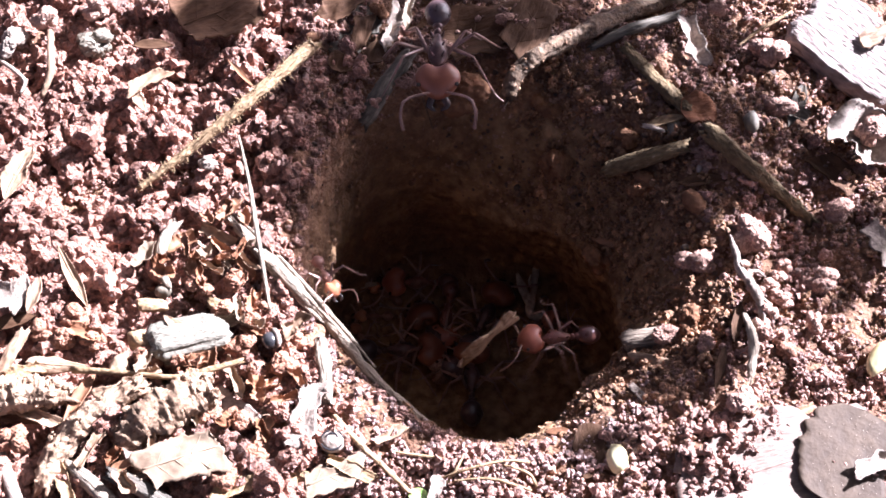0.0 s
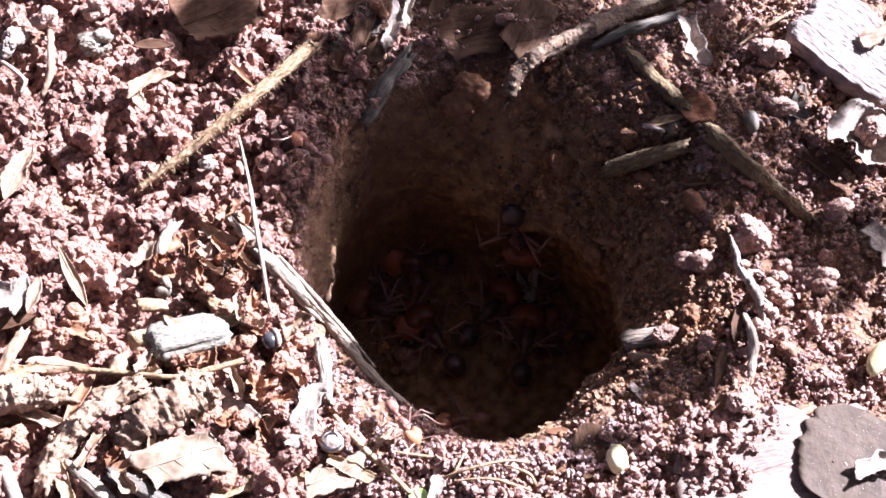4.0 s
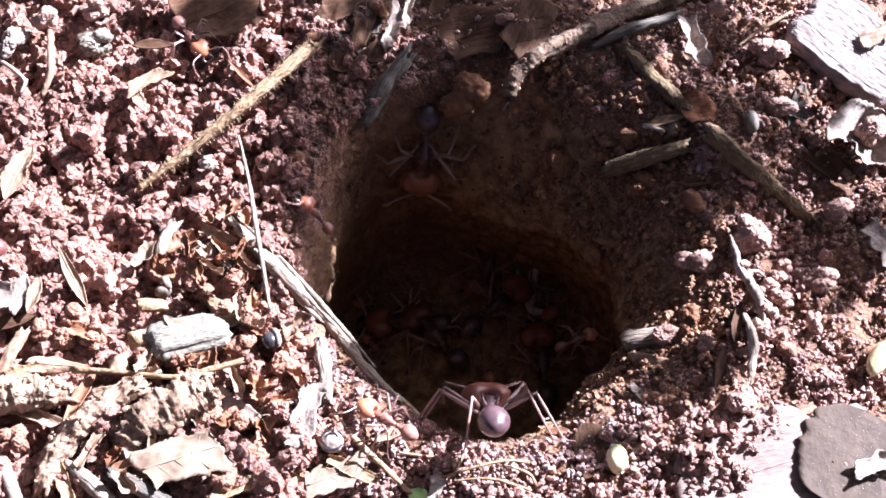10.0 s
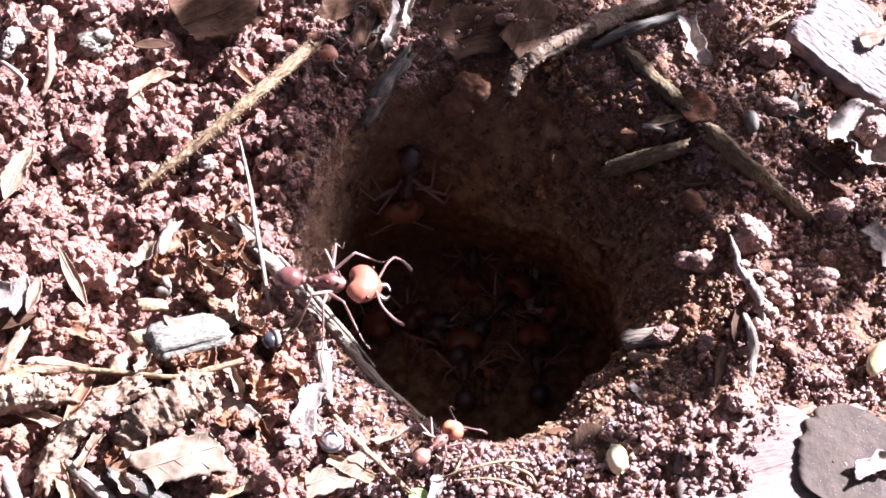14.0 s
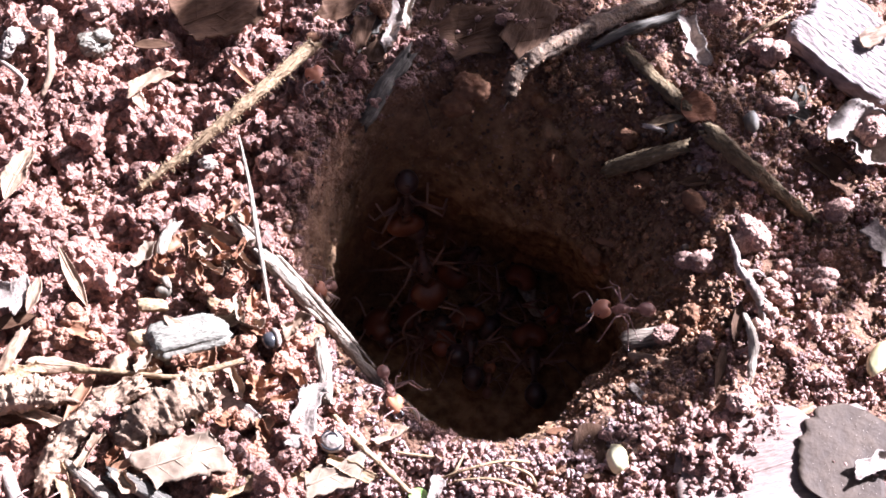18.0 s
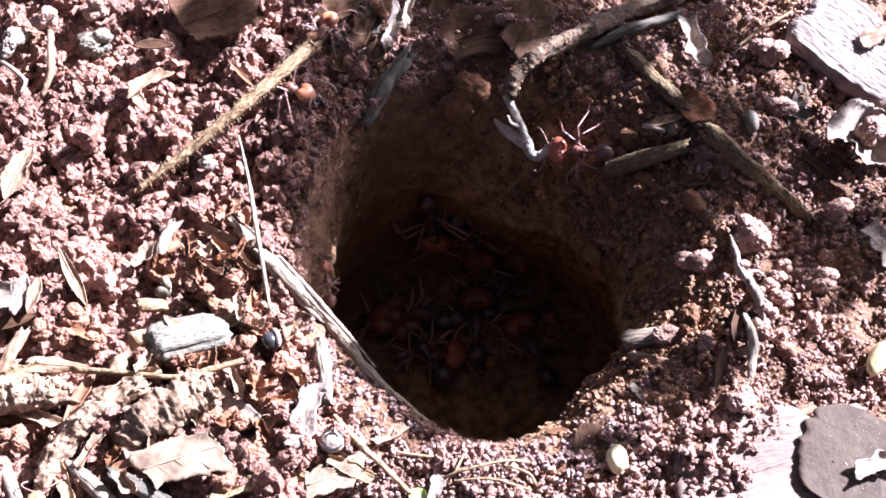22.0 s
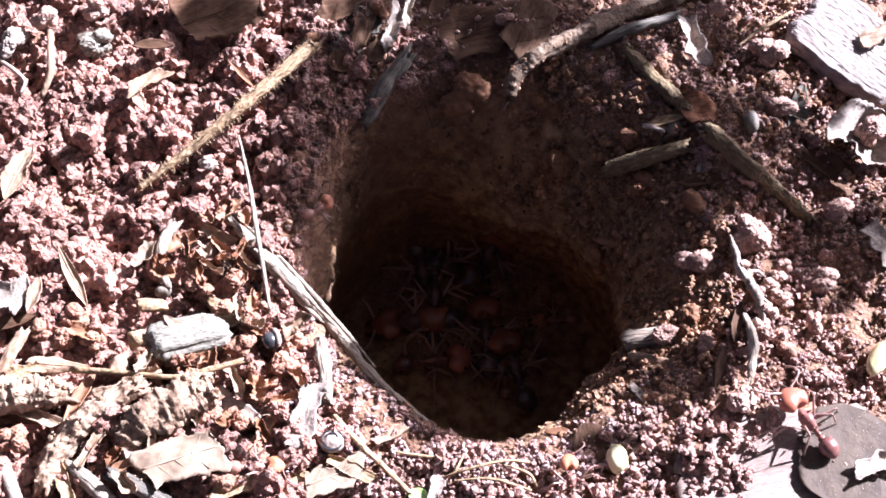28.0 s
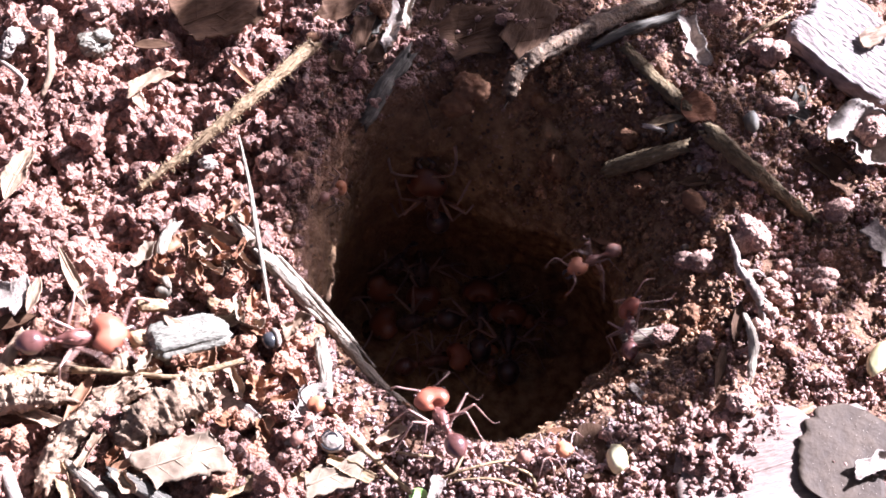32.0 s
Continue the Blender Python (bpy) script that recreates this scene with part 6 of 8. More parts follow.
ROWS_6 = ((0, -46.59, -2.9, 1.55, 0.99, -7.26, -4.04), (5.5, -44.79, -3.38, 2.41, -1.11, -11.02, -6.19), (11, -43.12, -3.74, 3.05, -2.37, -9.6, -5.37), (11.12, -41.57, -3.71, 3.11, -2.33, -4.73, -2.63), (11.25, -40.18, -3.5, 2.85, -0.1, -0.97, -0.54), (11.38, -38.77, -3.29, 2.59, 3.55, 1, 0.55), (11.5, -37.23, -3.24, 2.62, 5.73, 2.22, 1.23), (11.6, -35.48, -2.95, 2.73, 3.37, 3.55, 2.47), (11.7, -33.91, -2.43, 2.43, -0.68, 4.44, 3.46), (11.8, -32.34, -1.85, 2.05, -1.75, 1.53, 2.27), (11.9, -30.48, -1.69, 2.4, -2.55, -2.6, 0.33), (12, -28.57, -1.63, 2.92, -4.53, -2.18, 1.04), (12.12, -27.04, -1.25, 2.81, -5.5, 1.07, 2.37), (12.25, -25.62, -0.65, 2.33, -2.76, 2.07, 2.39), (12.38, -24.07, -0.25, 2.21, 2.5, 2.92, 2.31), (12.5, -22.46, 0.03, 2.28, 5.54, 5.49, 3.27), (12.6, -19.98, -0.3, 1.61, 4.84, 7.23, -0.02), (12.7, -17.45, -0.73, 1.08, 1.82, -2.58, -9.59), (12.8, -14.64, -1.99, 2.02, 0.6, -9.21, -16.99), (12.9, -11.97, -3.04, 2.62, -5.12, 13.38, -9.32), (13, -9.28, -4.4, 3.81, -6.38, -2.48, -21.2), (13.5, -8.54, -6.36, 3.81, -6.01, -3.29, -28.59), (14, -8.6, -5.14, 3.81, -6.8, -0.72, -6.04), (14.5, -9.02, -6.1, 3.31, -6.52, -2.08, -17.59), (14.75, -8.2, -5.75, 1.55, -6.29, -2.7, -23.14), (15, -7.34, -5.41, -0.2, -6.01, -3.28, -28.54), (15.2, -6.65, -4.44, -3.2, -5.85, -3.56, -31.18), (15.4, -5.9, -3.51, -6.2, -5.68, -3.82, -33.81), (16, -4.41, 0.32, -16.2, -6.3, -2.69, -23.03), (16.5, -3.85, 7.04, -31.32, 0.02, 0.05, -10.99), (20, -1.44, 5.71, -31.32, 0, 0, 0), (32, -0.83, 4.4, -31.32, 0, 0, 10.95))
ant("N", ROWS_6)
ROWS_7 = ((0, -45.94, 2.24, 1.7, 4.32, 2.75, 1.69), (14, -43.99, 2.1, 1.93, 2.03, -2.39, -1.47), (14.14, -41.72, 1.56, 2.8, -2.89, -7.73, -5.57), (14.29, -39.56, 1.11, 3.54, -6.61, -7.31, -6.09), (14.43, -37.83, 1.19, 3.41, -6.82, -2.65, -4.07), (14.57, -36.2, 1.42, 3.04, -3.19, 0.98, -2.74), (14.71, -34.46, 1.51, 2.89, 0.59, 3.71, -1.97), (14.86, -32.68, 1.54, 2.84, 0.24, 5.36, -1.84), (15, -30.97, 1.71, 2.57, -3.23, 5.4, -2.66), (15.12, -29.3, 2.14, 2.08, -4.31, 2.15, -3.81), (15.25, -27.39, 2.19, 2.22, -3.1, -3.6, -6.49), (15.38, -25.33, 1.93, 2.86, -2.08, -4.74, -6.5), (15.5, -23.43, 1.94, 3.04, -1.01, 0.02, -2.91), (15.62, -21.72, 2.4, 2.53, 1.77, 3.75, 0.1), (15.75, -19.96, 2.81, 2.08, 7.45, 3.44, 0.67), (15.88, -18.08, 2.92, 2.12, 9.83, 0.8, -0.24), (16, -16.15, 2.89, 2.39, 6.4, -2.29, -1.44), (16.17, -14.36, 2.6, 2.56, 2.17, -1.83, -3.1), (16.33, -12.61, 2.45, 2.52, 1.45, 10.1, 2.35), (16.5, -10.58, 0.93, 4.67, -6.8, -0.75, -6.3), (16.67, -8.86, 0.69, 4.84, -5.87, -3.53, -30.92), (16.83, -7.1, 0.14, 5.51, -4.2, -5.41, -52.05), (17, -5.37, -0.41, 6.18, -2.27, -6.46, -70.54), (17.25, -4.49, 0.12, 4.17, -2.39, -6.42, -69.55), (17.5, -3.57, 0.63, 2.17, -2.5, -6.37, -68.53), (17.75, -2.9, 5.89, -9.85, 23.08, 74.38, -46.3), (18, -1.95, 10.8, -22.04, -1.39, 31.54, -78.29), (19, -3.02, 13.42, -31.13, -5.71, 8.32, -99.05), (20, -3.9, 10.95, -31.03, -2.15, 0.91, -116.73), (20.25, -3.5, 9.23, -31, -0.31, -0.11, -152.26), (20.5, -3.1, 7.55, -31, -0.02, -0.03, 168.96), (20.75, -2.7, 5.89, -31, 0, 0, 132.52), (21, -2.32, 4.26, -31, 0, 0, 99.64), (21.5, -2.34, 7.05, -31, 0, -0.01, 133.34), (22, -2.37, 9.91, -31, -0.17, -0.16, 171.14), (22.25, -3.67, 5.3, -19.82, -2.36, -1.87, -177.9), (22.5, -4.61, 0.05, -7.85, 6.69, -1.44, -167.91), (22.75, -4.5, -2.12, -7.35, 5.28, -4.36, -140.57), (23, -4.28, -5.39, -4.51, 8.27, -47.18, -101.21), (23.25, -3.65, -8.85, -1.47, 7.75, -47.25, -100.51), (23.5, -3.06, -12.14, 1.57, 7.16, -47.32, -99.69), (24, -2.83, -14.06, 4.08, 6.54, -45.69, -99.11), (24.5, -1.8, -14.37, 4.09, 4.46, -45.89, -96.2), (25, -0.65, -14.37, 4.09, 3.29, -45.96, -94.57), (25.5, -1.15, -15.25, 3.03, 3.19, -29.85, -96.39), (25.7, -1.26, -16.52, 3.74, 2.03, -23.5, -95.09), (25.9, -1.37, -17.56, 3.93, 1.03, -17.43, -93.44), (26.05, -1.46, -18.8, 3.83, 0.31, -6.84, -92.59), (26.2, -1.54, -20.14, 4.08, 0.14, -6.84, -91.2), (26.47, -1.63, -21.21, 1.99, 2.72, 0.62, -91.41), (26.73, -1.68, -23.12, 2.38, 3.62, -2.84, -91.31), (27, -1.72, -24.97, 2.74, 4.92, -3.57, -91.29), (27.33, -1.7, -26.27, 2.72, 4.5, -3.32, -91.31), (27.67, -1.69, -27.54, 2.67, 2.3, -3.59, -91.32), (28, -1.68, -28.86, 2.86, -0.79, -3.81, -91.33), (32, -1.65, -30.43, 3.19, -2.9, -2.11, -91.4))
ant("L", ROWS_7)
ROWS_8 = ((0, -0.84, 6.89, -31, 0, 0, 117.68), (20, -1.44, 7.55, -31, 0, 0, 137.17), (21.75, -2.03, 5.89, -31, 0, 0, 127.54), (23.5, -2.61, 4.26, -31, 0, 0, 118.23), (24.1, -3.63, -2.25, -18.11, 0.01, -0.01, 137.88), (24.3, -5.07, -6.73, -7.99, 0.37, -0.33, 123.68), (24.5, -6.11, -11.23, 2.13, 2.28, 6.45, 109.52), (24.75, -6.79, -9.28, 1.64, 1.8, 6.6, 105.25), (25, -7.48, -7.28, 1.14, 1.32, 6.72, 101.12), (25.5, -7.79, -4.69, 0.15, 1.31, 6.72, 101.05), (25.75, -8.08, 2.69, -10.67, 73.94, -50.03, 73.16), (26, -8.19, 10.39, -21.3, 79.33, -20.74, 58.12), (26.5, -6.54, 13.41, -25.08, 78.16, -6.09, 41.97), (27, -4.64, 15.03, -26.31, 76.32, 6.15, 26.32), (27.5, -2.64, 15.82, -26.08, 78.05, 17.93, 10.9), (27.75, -1.18, 16.8, -30.22, 46.49, 16.82, -7.68), (28, 0.37, 15.88, -31.11, 24.73, 13.73, -26.94), (28.33, 0.58, 14.13, -31.14, 9.55, -1.82, 10.37), (28.67, 0.78, 12.33, -31.03, 1.02, -1.38, 52.88), (29, 0.97, 10.59, -31, 0, -0.16, 89.79), (29.25, -0.25, 13.22, -31.07, 0.08, -4.59, 94.65), (29.5, -1.49, 15.85, -31.05, -0.43, -29.97, 101.56), (29.75, -2.1, 15.92, -25.95, 17.91, -78.89, 82.91), (30, -2.62, 14.72, -19.11, 62.76, -79.64, 36.02), (30.5, -2.13, 13.56, -13.56, -37.93, -86.81, 128.78), (31, -0.85, 13.27, -10.62, -57.68, -61.01, 142.12), (32, -1.04, 13.53, -14.03, -80.18, -81.31, 162.79))
ant("L", ROWS_8)
ROWS_9 = ((0, 4.61, 9.57, -31, 0.02, -0.09, 61.9), (10, 5.85, 10.94, -31.02, 0.55, -1.01, 42.4), (20, 7.11, 12.37, -31.11, 1.15, -7.45, 60.26), (24, 6.09, 14.82, -31.11, 7.99, -26.65, 56.05), (28, 4.95, 15.82, -28.51, 35.64, -62.75, 36.57), (28.33, 5.09, 11.19, -15.97, 107.83, -75.27, -40.78), (28.67, 5.46, 10.15, -10.15, 32.76, -61.93, 23.27), (29, 5.99, 11.09, -7.75, 26.77, -52.31, 28.42), (29.5, 7.19, 11.28, -6.18, 28.42, -47.37, 25.03), (30, 7.41, 11.65, -5.35, 33.25, -42.7, 18.25), (30.17, 8.67, 12.05, -3.7, 28.73, -40.56, 21.01), (30.33, 9.91, 12.5, -2.18, 23.36, -37.95, 23.96), (30.5, 11.13, 13.03, -0.79, 17.51, -34.55, 27.24), (30.75, 12.88, 13.02, 0.87, 12.69, -29.93, 26.89), (31, 14.64, 13.31, 2.09, 8.19, -22.76, 27.95), (31.13, 15.65, 14.55, 2.95, 2.38, -14.49, 37.98), (31.27, 16.71, 16, 3.55, -0.81, -6.53, 46.51), (31.4, 17.76, 17.38, 4.24, -1.37, 5.6, 55.16), (31.5, 18.94, 21.57, 2.89, -5.91, 4.31, 56.36), (31.6, 20.01, 25.27, 2.28, -6.53, 5.64, 58.32), (31.7, 21.06, 28.92, 1.89, -5.51, -0.5, 58.09), (31.85, 21.89, 32.36, 1.23, -0.96, -1.78, 57.92), (32, 22.47, 34.87, 1.61, 2.55, -6.15, 56.81))
ant("L", ROWS_9)
ROWS_10 = ((0, 13.12, 8.64, -31.84, -12.24, 4.43, 144.31), (17, 13.15, 9.3, -31.82, -16.3, 5.49, 143.71), (19, 13.78, 9.92, -31.7, -22.84, 16.53, 159.86), (19.33, 13.14, 12.1, -31.25, -36.81, 22.03, 157.96), (19.67, 12.22, 12.9, -28.25, -72.89, 35.15, 149.28), (20, 10.86, 11.07, -20.76, -93.84, 41.16, 143.99), (20.17, 10.16, 7.82, -11.35, -86.71, 38.61, 147.68), (20.33, 9.99, 7.42, -7.19, -54.72, 31.64, 155.74), (20.5, 10.07, 8.49, -5.59, -46.59, 28, 160.27), (20.75, 10.49, 8.95, -4.37, -43.46, 28.08, 162.94), (21, 10.91, 9.44, -3.21, -40.66, 28.03, 165.82), (22, 11.63, 10.49, -1.26, -38.8, 20.47, 162.54), (22.5, 11.49, 11.92, 0.07, -36.19, 14.58, 162.94), (22.75, 10.65, 12.68, 0.27, -37.27, 5.69, 155.49), (23, 9.82, 13.4, 0.52, -35.94, -2.91, 147.85), (23.25, 10.45, 14.28, 2.08, -27.22, -4.04, 141.36), (23.5, 11.15, 15.53, 3.13, -16.15, -2.51, 133.32), (23.67, 11.61, 17.22, 3.43, -5.86, 0.14, 121.07), (23.83, 12.13, 19.19, 3.43, -0.47, 2.31, 110.4), (24, 12.64, 21.11, 3.55, 5.28, 3.44, 101.33), (24.17, 13.19, 25.1, 1.35, 9.36, -1.5, 102.83), (24.33, 13.4, 27.21, 1.38, 7.37, -6.72, 104.5), (24.5, 13.53, 28.87, 1.94, 7.47, -6.78, 104.39), (24.67, 13.72, 30.81, 2.1, 8.71, -2.67, 100.01), (24.83, 13.99, 33.24, 1.79, 3.09, -1.39, 96.83), (25, 14.16, 35.13, 2.08, -1.87, -0.26, 93.88), (32, 14.29, 37.29, 2.13, -3.76, 3.99, 92.8))
ant("P", ROWS_10, "dragging a white root piece")
ROWS_11 = ((0, 9.43, -5.32, -5.5, 6.81, -0.7, -174.16), (0.25, 10.64, -5.88, -3, 6.7, -1.38, -168.39), (0.5, 11.78, -6.46, -0.5, 6.53, -2.04, -162.74), (0.67, 12.72, -7.42, 0.33, 4.24, -5.38, -128.33), (0.83, 13.63, -8.36, 1.16, 1.09, -6.76, -99.21), (1, 14.52, -9.29, 2, -2.52, -6.36, -68.34), (1.17, 15.65, -9.72, -0.3, 23.41, -30.67, -80.83), (1.33, 16.02, -12.02, 1.48, 15.41, -21.57, -79.94), (1.5, 16.6, -13.71, 2.02, 11.37, -16.09, -81.1), (1.67, 16.43, -15.48, 2.52, 8.08, -13.76, -80.16), (1.83, 16.24, -17.25, 3.12, 8.01, -7.88, -78.21), (2, 16.19, -18.71, 3.02, 8.63, -1.98, -76.37), (2.17, 16.39, -19.94, 2.73, 7.17, 1.64, -75.29), (2.33, 16.57, -21.18, 2.49, 4.2, 3.3, -74.77), (2.5, 16.71, -22.48, 2.49, 0.84, 4, -74.52), (2.67, 16.82, -23.86, 2.61, -1.31, 5.31, -74.1), (2.83, 16.96, -25.17, 2.54, -1.66, 7.6, -73.42), (3, 17.16, -26.38, 2.18, -1.36, 9.53, -72.84), (32, 17.32, -27.77, 1.58, -1.35, 9.76, -72.69))
ant("M", ROWS_11, "carrying a tan leaf piece")
ROWS_12 = ((0, -9.24, -3.07, 0.93, -3.2, -6.05, -62.03), (0.25, -8.88, -4.84, 0.92, -3.22, -6.04, -61.85), (0.5, -8.54, -6.58, 0.92, -3.24, -6.03, -61.67), (0.75, -7.94, -8.53, 1.32, -3.48, -5.89, -59.35), (1, -7.36, -10.43, 1.72, -3.72, -5.75, -56.97), (2, -6.04, -12.42, 2.71, -4.17, -5.43, -52.43), (3, -5.58, -12.38, 1.91, -5, -4.67, -42.94), (3.25, -4.7, -14.04, 2.71, -4.17, -5.43, -52.43), (3.5, -3.88, -15.33, 2.71, -3.24, -6.03, -61.7), (4.5, -2.42, -16.43, 2.7, -5.02, -4.66, -42.74), (5.5, -0.98, -17.52, 2.7, -6.35, -2.57, -21.94), (5.75, -0.16, -17.19, 2.7, -4.12, -5.47, -52.93), (6, 0.66, -16.56, 1.91, -1.04, -6.76, -81.26), (6.12, 1.29, -15.96, 1.66, -4.53, -5.13, -48.49), (6.25, 1.92, -15.36, 1.41, -6.71, -1.34, -11.23), (6.38, 2.56, -14.76, 1.16, -6.07, 3.17, 27.51), (6.5, 3.21, -14.14, 0.91, -3.21, 6.05, 61.99), (7, 3.49, -4.33, -19.91, 0, 0, 89.12), (8, 4.5, 1.54, -32.14, 0, 0, 79.77), (20, 4.83, 3.15, -32.14, 0, 0, 84.34), (32, 5.16, 4.78, -32.14, 0, 0, 88.86))
ant("T", ROWS_12)
ROWS_13 = ((0, -8.72, 7.44, -32.16, 8.16, -9.76, 120.69), (0.25, -8.93, 8.43, -32.1, -2.16, -18.15, 164.89), (0.5, -8.59, 5.85, -24.91, -19.79, -15.91, -152.24), (0.75, -7.85, 0.73, -12.95, -33.71, -0.9, -119), (1, -7.07, -4.56, -1.08, -0.79, -6.8, -83.34), (1.12, -7.37, -4.43, -0.83, 3.11, -6.1, -117.04), (1.25, -7.68, -4.31, -0.58, 6.38, -2.48, -158.87), (1.38, -7.98, -4.18, -0.33, 6.22, 2.86, 155.39), (1.5, -8.28, -4.06, -0.08, 3.2, 6.05, 117.91), (1.75, -8.77, -3.31, 0.43, 2.51, 6.37, 111.57), (2, -9.26, -2.56, 0.93, 1.82, 6.6, 105.46), (2.25, -10.12, 0.9, -2.4, 63.84, -26.11, 104.27), (2.5, -10.47, 1.74, -1.06, 57.97, -19.74, 101.51), (2.62, -10.13, 4.39, -1.84, 62.36, -32.17, 98.59), (2.75, -9.73, 6.85, -2.19, 62.32, -41.06, 95.2), (2.88, -9.23, 8.89, -1.81, 57.98, -44.81, 91.65), (3, -8.58, 9.94, 0.04, 49.15, -40.44, 88.87), (3.25, -9.31, 9.13, 1.3, 17.64, -40.31, 128.45), (3.5, -10.12, 8.87, 1.75, -3.78, -31.79, 164.25), (4.5, -11.44, 7.87, 2.17, 10.94, -15.42, 121.31), (5.5, -12.78, 7.07, 2.31, 5.25, -7.99, 92.75), (6, -12.7, 7.56, 2.41, 5.94, -7.41, 92.8), (6.5, -13.24, 6.87, 2.19, 1.78, -8.38, 97.35), (6.75, -13.47, 7.94, 2.48, 1.58, -7.45, 97.43), (7, -13.71, 9.09, 2.66, 2.1, -5.51, 97.58), (7.25, -15.01, 10.53, 2.87, -0.41, -2.23, 108.41), (7.5, -16.36, 12.11, 2.9, -1.61, 4.1, 117.89), (7.67, -17.52, 13.82, 2.47, -2.26, 8.78, 118.32), (7.83, -18.78, 15.84, 1.69, -0.95, 6.67, 120.07), (8, -19.98, 17.55, 1.35, 1.14, 0.79, 122.76), (8.25, -21.99, 18.3, 1.58, 3.53, -2.72, 121.7), (8.5, -23.93, 18.81, 2.12, 2.22, -0.53, 119.56), (8.75, -24.9, 20.12, 2.07, -0.33, 3.55, 108.82), (9, -26, 21.74, 1.67, -3.34, 4.99, 99.28), (9.17, -26.34, 24.44, 1.34, -2.7, 1.23, 98.07), (9.33, -26.55, 26.79, 1.47, 3.48, -0.85, 97.15), (9.5, -26.84, 29.45, 1.32, 9.74, -2.84, 96.22), (20.75, -27.09, 32.02, 1.58, 8.09, -5.21, 95.73), (32, -27.24, 34.29, 2.19, 4.53, -1.98, 96.4))
ant("T", ROWS_13)
ROWS_14 = ((0, -26.02, 37.35, 2.07, -0.21, -0.75, -62.27), (4.4, -25.77, 35.15, 2.06, -5.78, 4.59, -61), (8.8, -25.58, 33.16, 1.88, -5.4, 8.12, -60.14), (8.98, -25.21, 31.1, 1.24, -3.78, 7.2, -59.77), (9.15, -24.71, 28.63, 1.08, -3.81, 0.85, -60.47), (9.32, -23.88, 25.16, 2.09, -1.52, -5.93, -61.25), (9.5, -23.3, 22.49, 2.32, 1.2, -2.91, -60.07), (10, -22.25, 20.47, 1.96, -0.77, 2.26, -52.21), (10.5, -21.83, 19.42, 1.76, -2.3, 3.09, -60.48), (11, -21.16, 18.47, 1.6, -3.06, 2.1, -70.39), (11.25, -20.36, 18.58, 1.55, -1.09, 2.23, -48.69), (11.5, -19.53, 18.56, 1.65, -0.2, 0.69, -23.48), (11.75, -18.59, 19.61, 1.92, -2.23, 1.9, -4.81), (12, -17.79, 21.26, 1.48, -2.1, 6.3, 18.5), (12.5, -16.07, 22.81, 1.11, -1.62, 1.68, 7.97), (13, -14.19, 23.77, 1.44, -5, -0.24, -0.21), (13.5, -12.8, 21.31, 2.18, -3.19, -9.91, -31.65), (13.75, -12.08, 19.8, 2.46, -3.53, -8.78, -26.32), (14, -11.41, 18.46, 2.55, -4.33, -4.79, -18.57), (14.5, -11.48, 17.86, 2.51, -4.36, -4.42, -27.31), (16.5, -11.92, 17.25, 2.65, -6.95, -1.99, -7.85), (16.75, -11.77, 16.9, 2.71, -5.24, -4.39, -40.06), (17, -11.63, 16.54, 2.77, -3.72, -5.35, -64.16), (18, -11.66, 16.98, 2.68, -2.84, -5.94, -64.34), (19, -11.38, 17.85, 2.53, -0.09, -5.93, -71.99), (20, -11.1, 18.31, 2.58, 1.34, -5.33, -79.31), (21, -11, 18.31, 2.58, 1.2, -5.11, -79.33), (21.25, -10.88, 18.83, 2.65, -0.74, -5.5, -52.52), (21.5, -10.75, 19.35, 2.73, -4.18, -4.37, -16.01), (21.75, -10.63, 19.9, 2.78, -6.76, 0.62, 32.18), (22, -10.51, 20.53, 2.72, -5.29, 5.84, 70.77), (22.23, -10.32, 24.25, 1.55, -9.8, 3.59, 72.75), (22.47, -9.97, 27.05, 1.56, -8.51, 1.85, 74.93), (22.7, -9.71, 30.71, 0.73, -2.13, -1.73, 76.53), (25.8, -9.59, 32.62, 0.96, 0.52, -5.81, 75.28), (28.9, -9.45, 34.3, 1.46, 4.05, -5.39, 75.5), (32, -9.34, 36.33, 1.62, 7, -3.63, 76.17))
ant("S", ROWS_14)
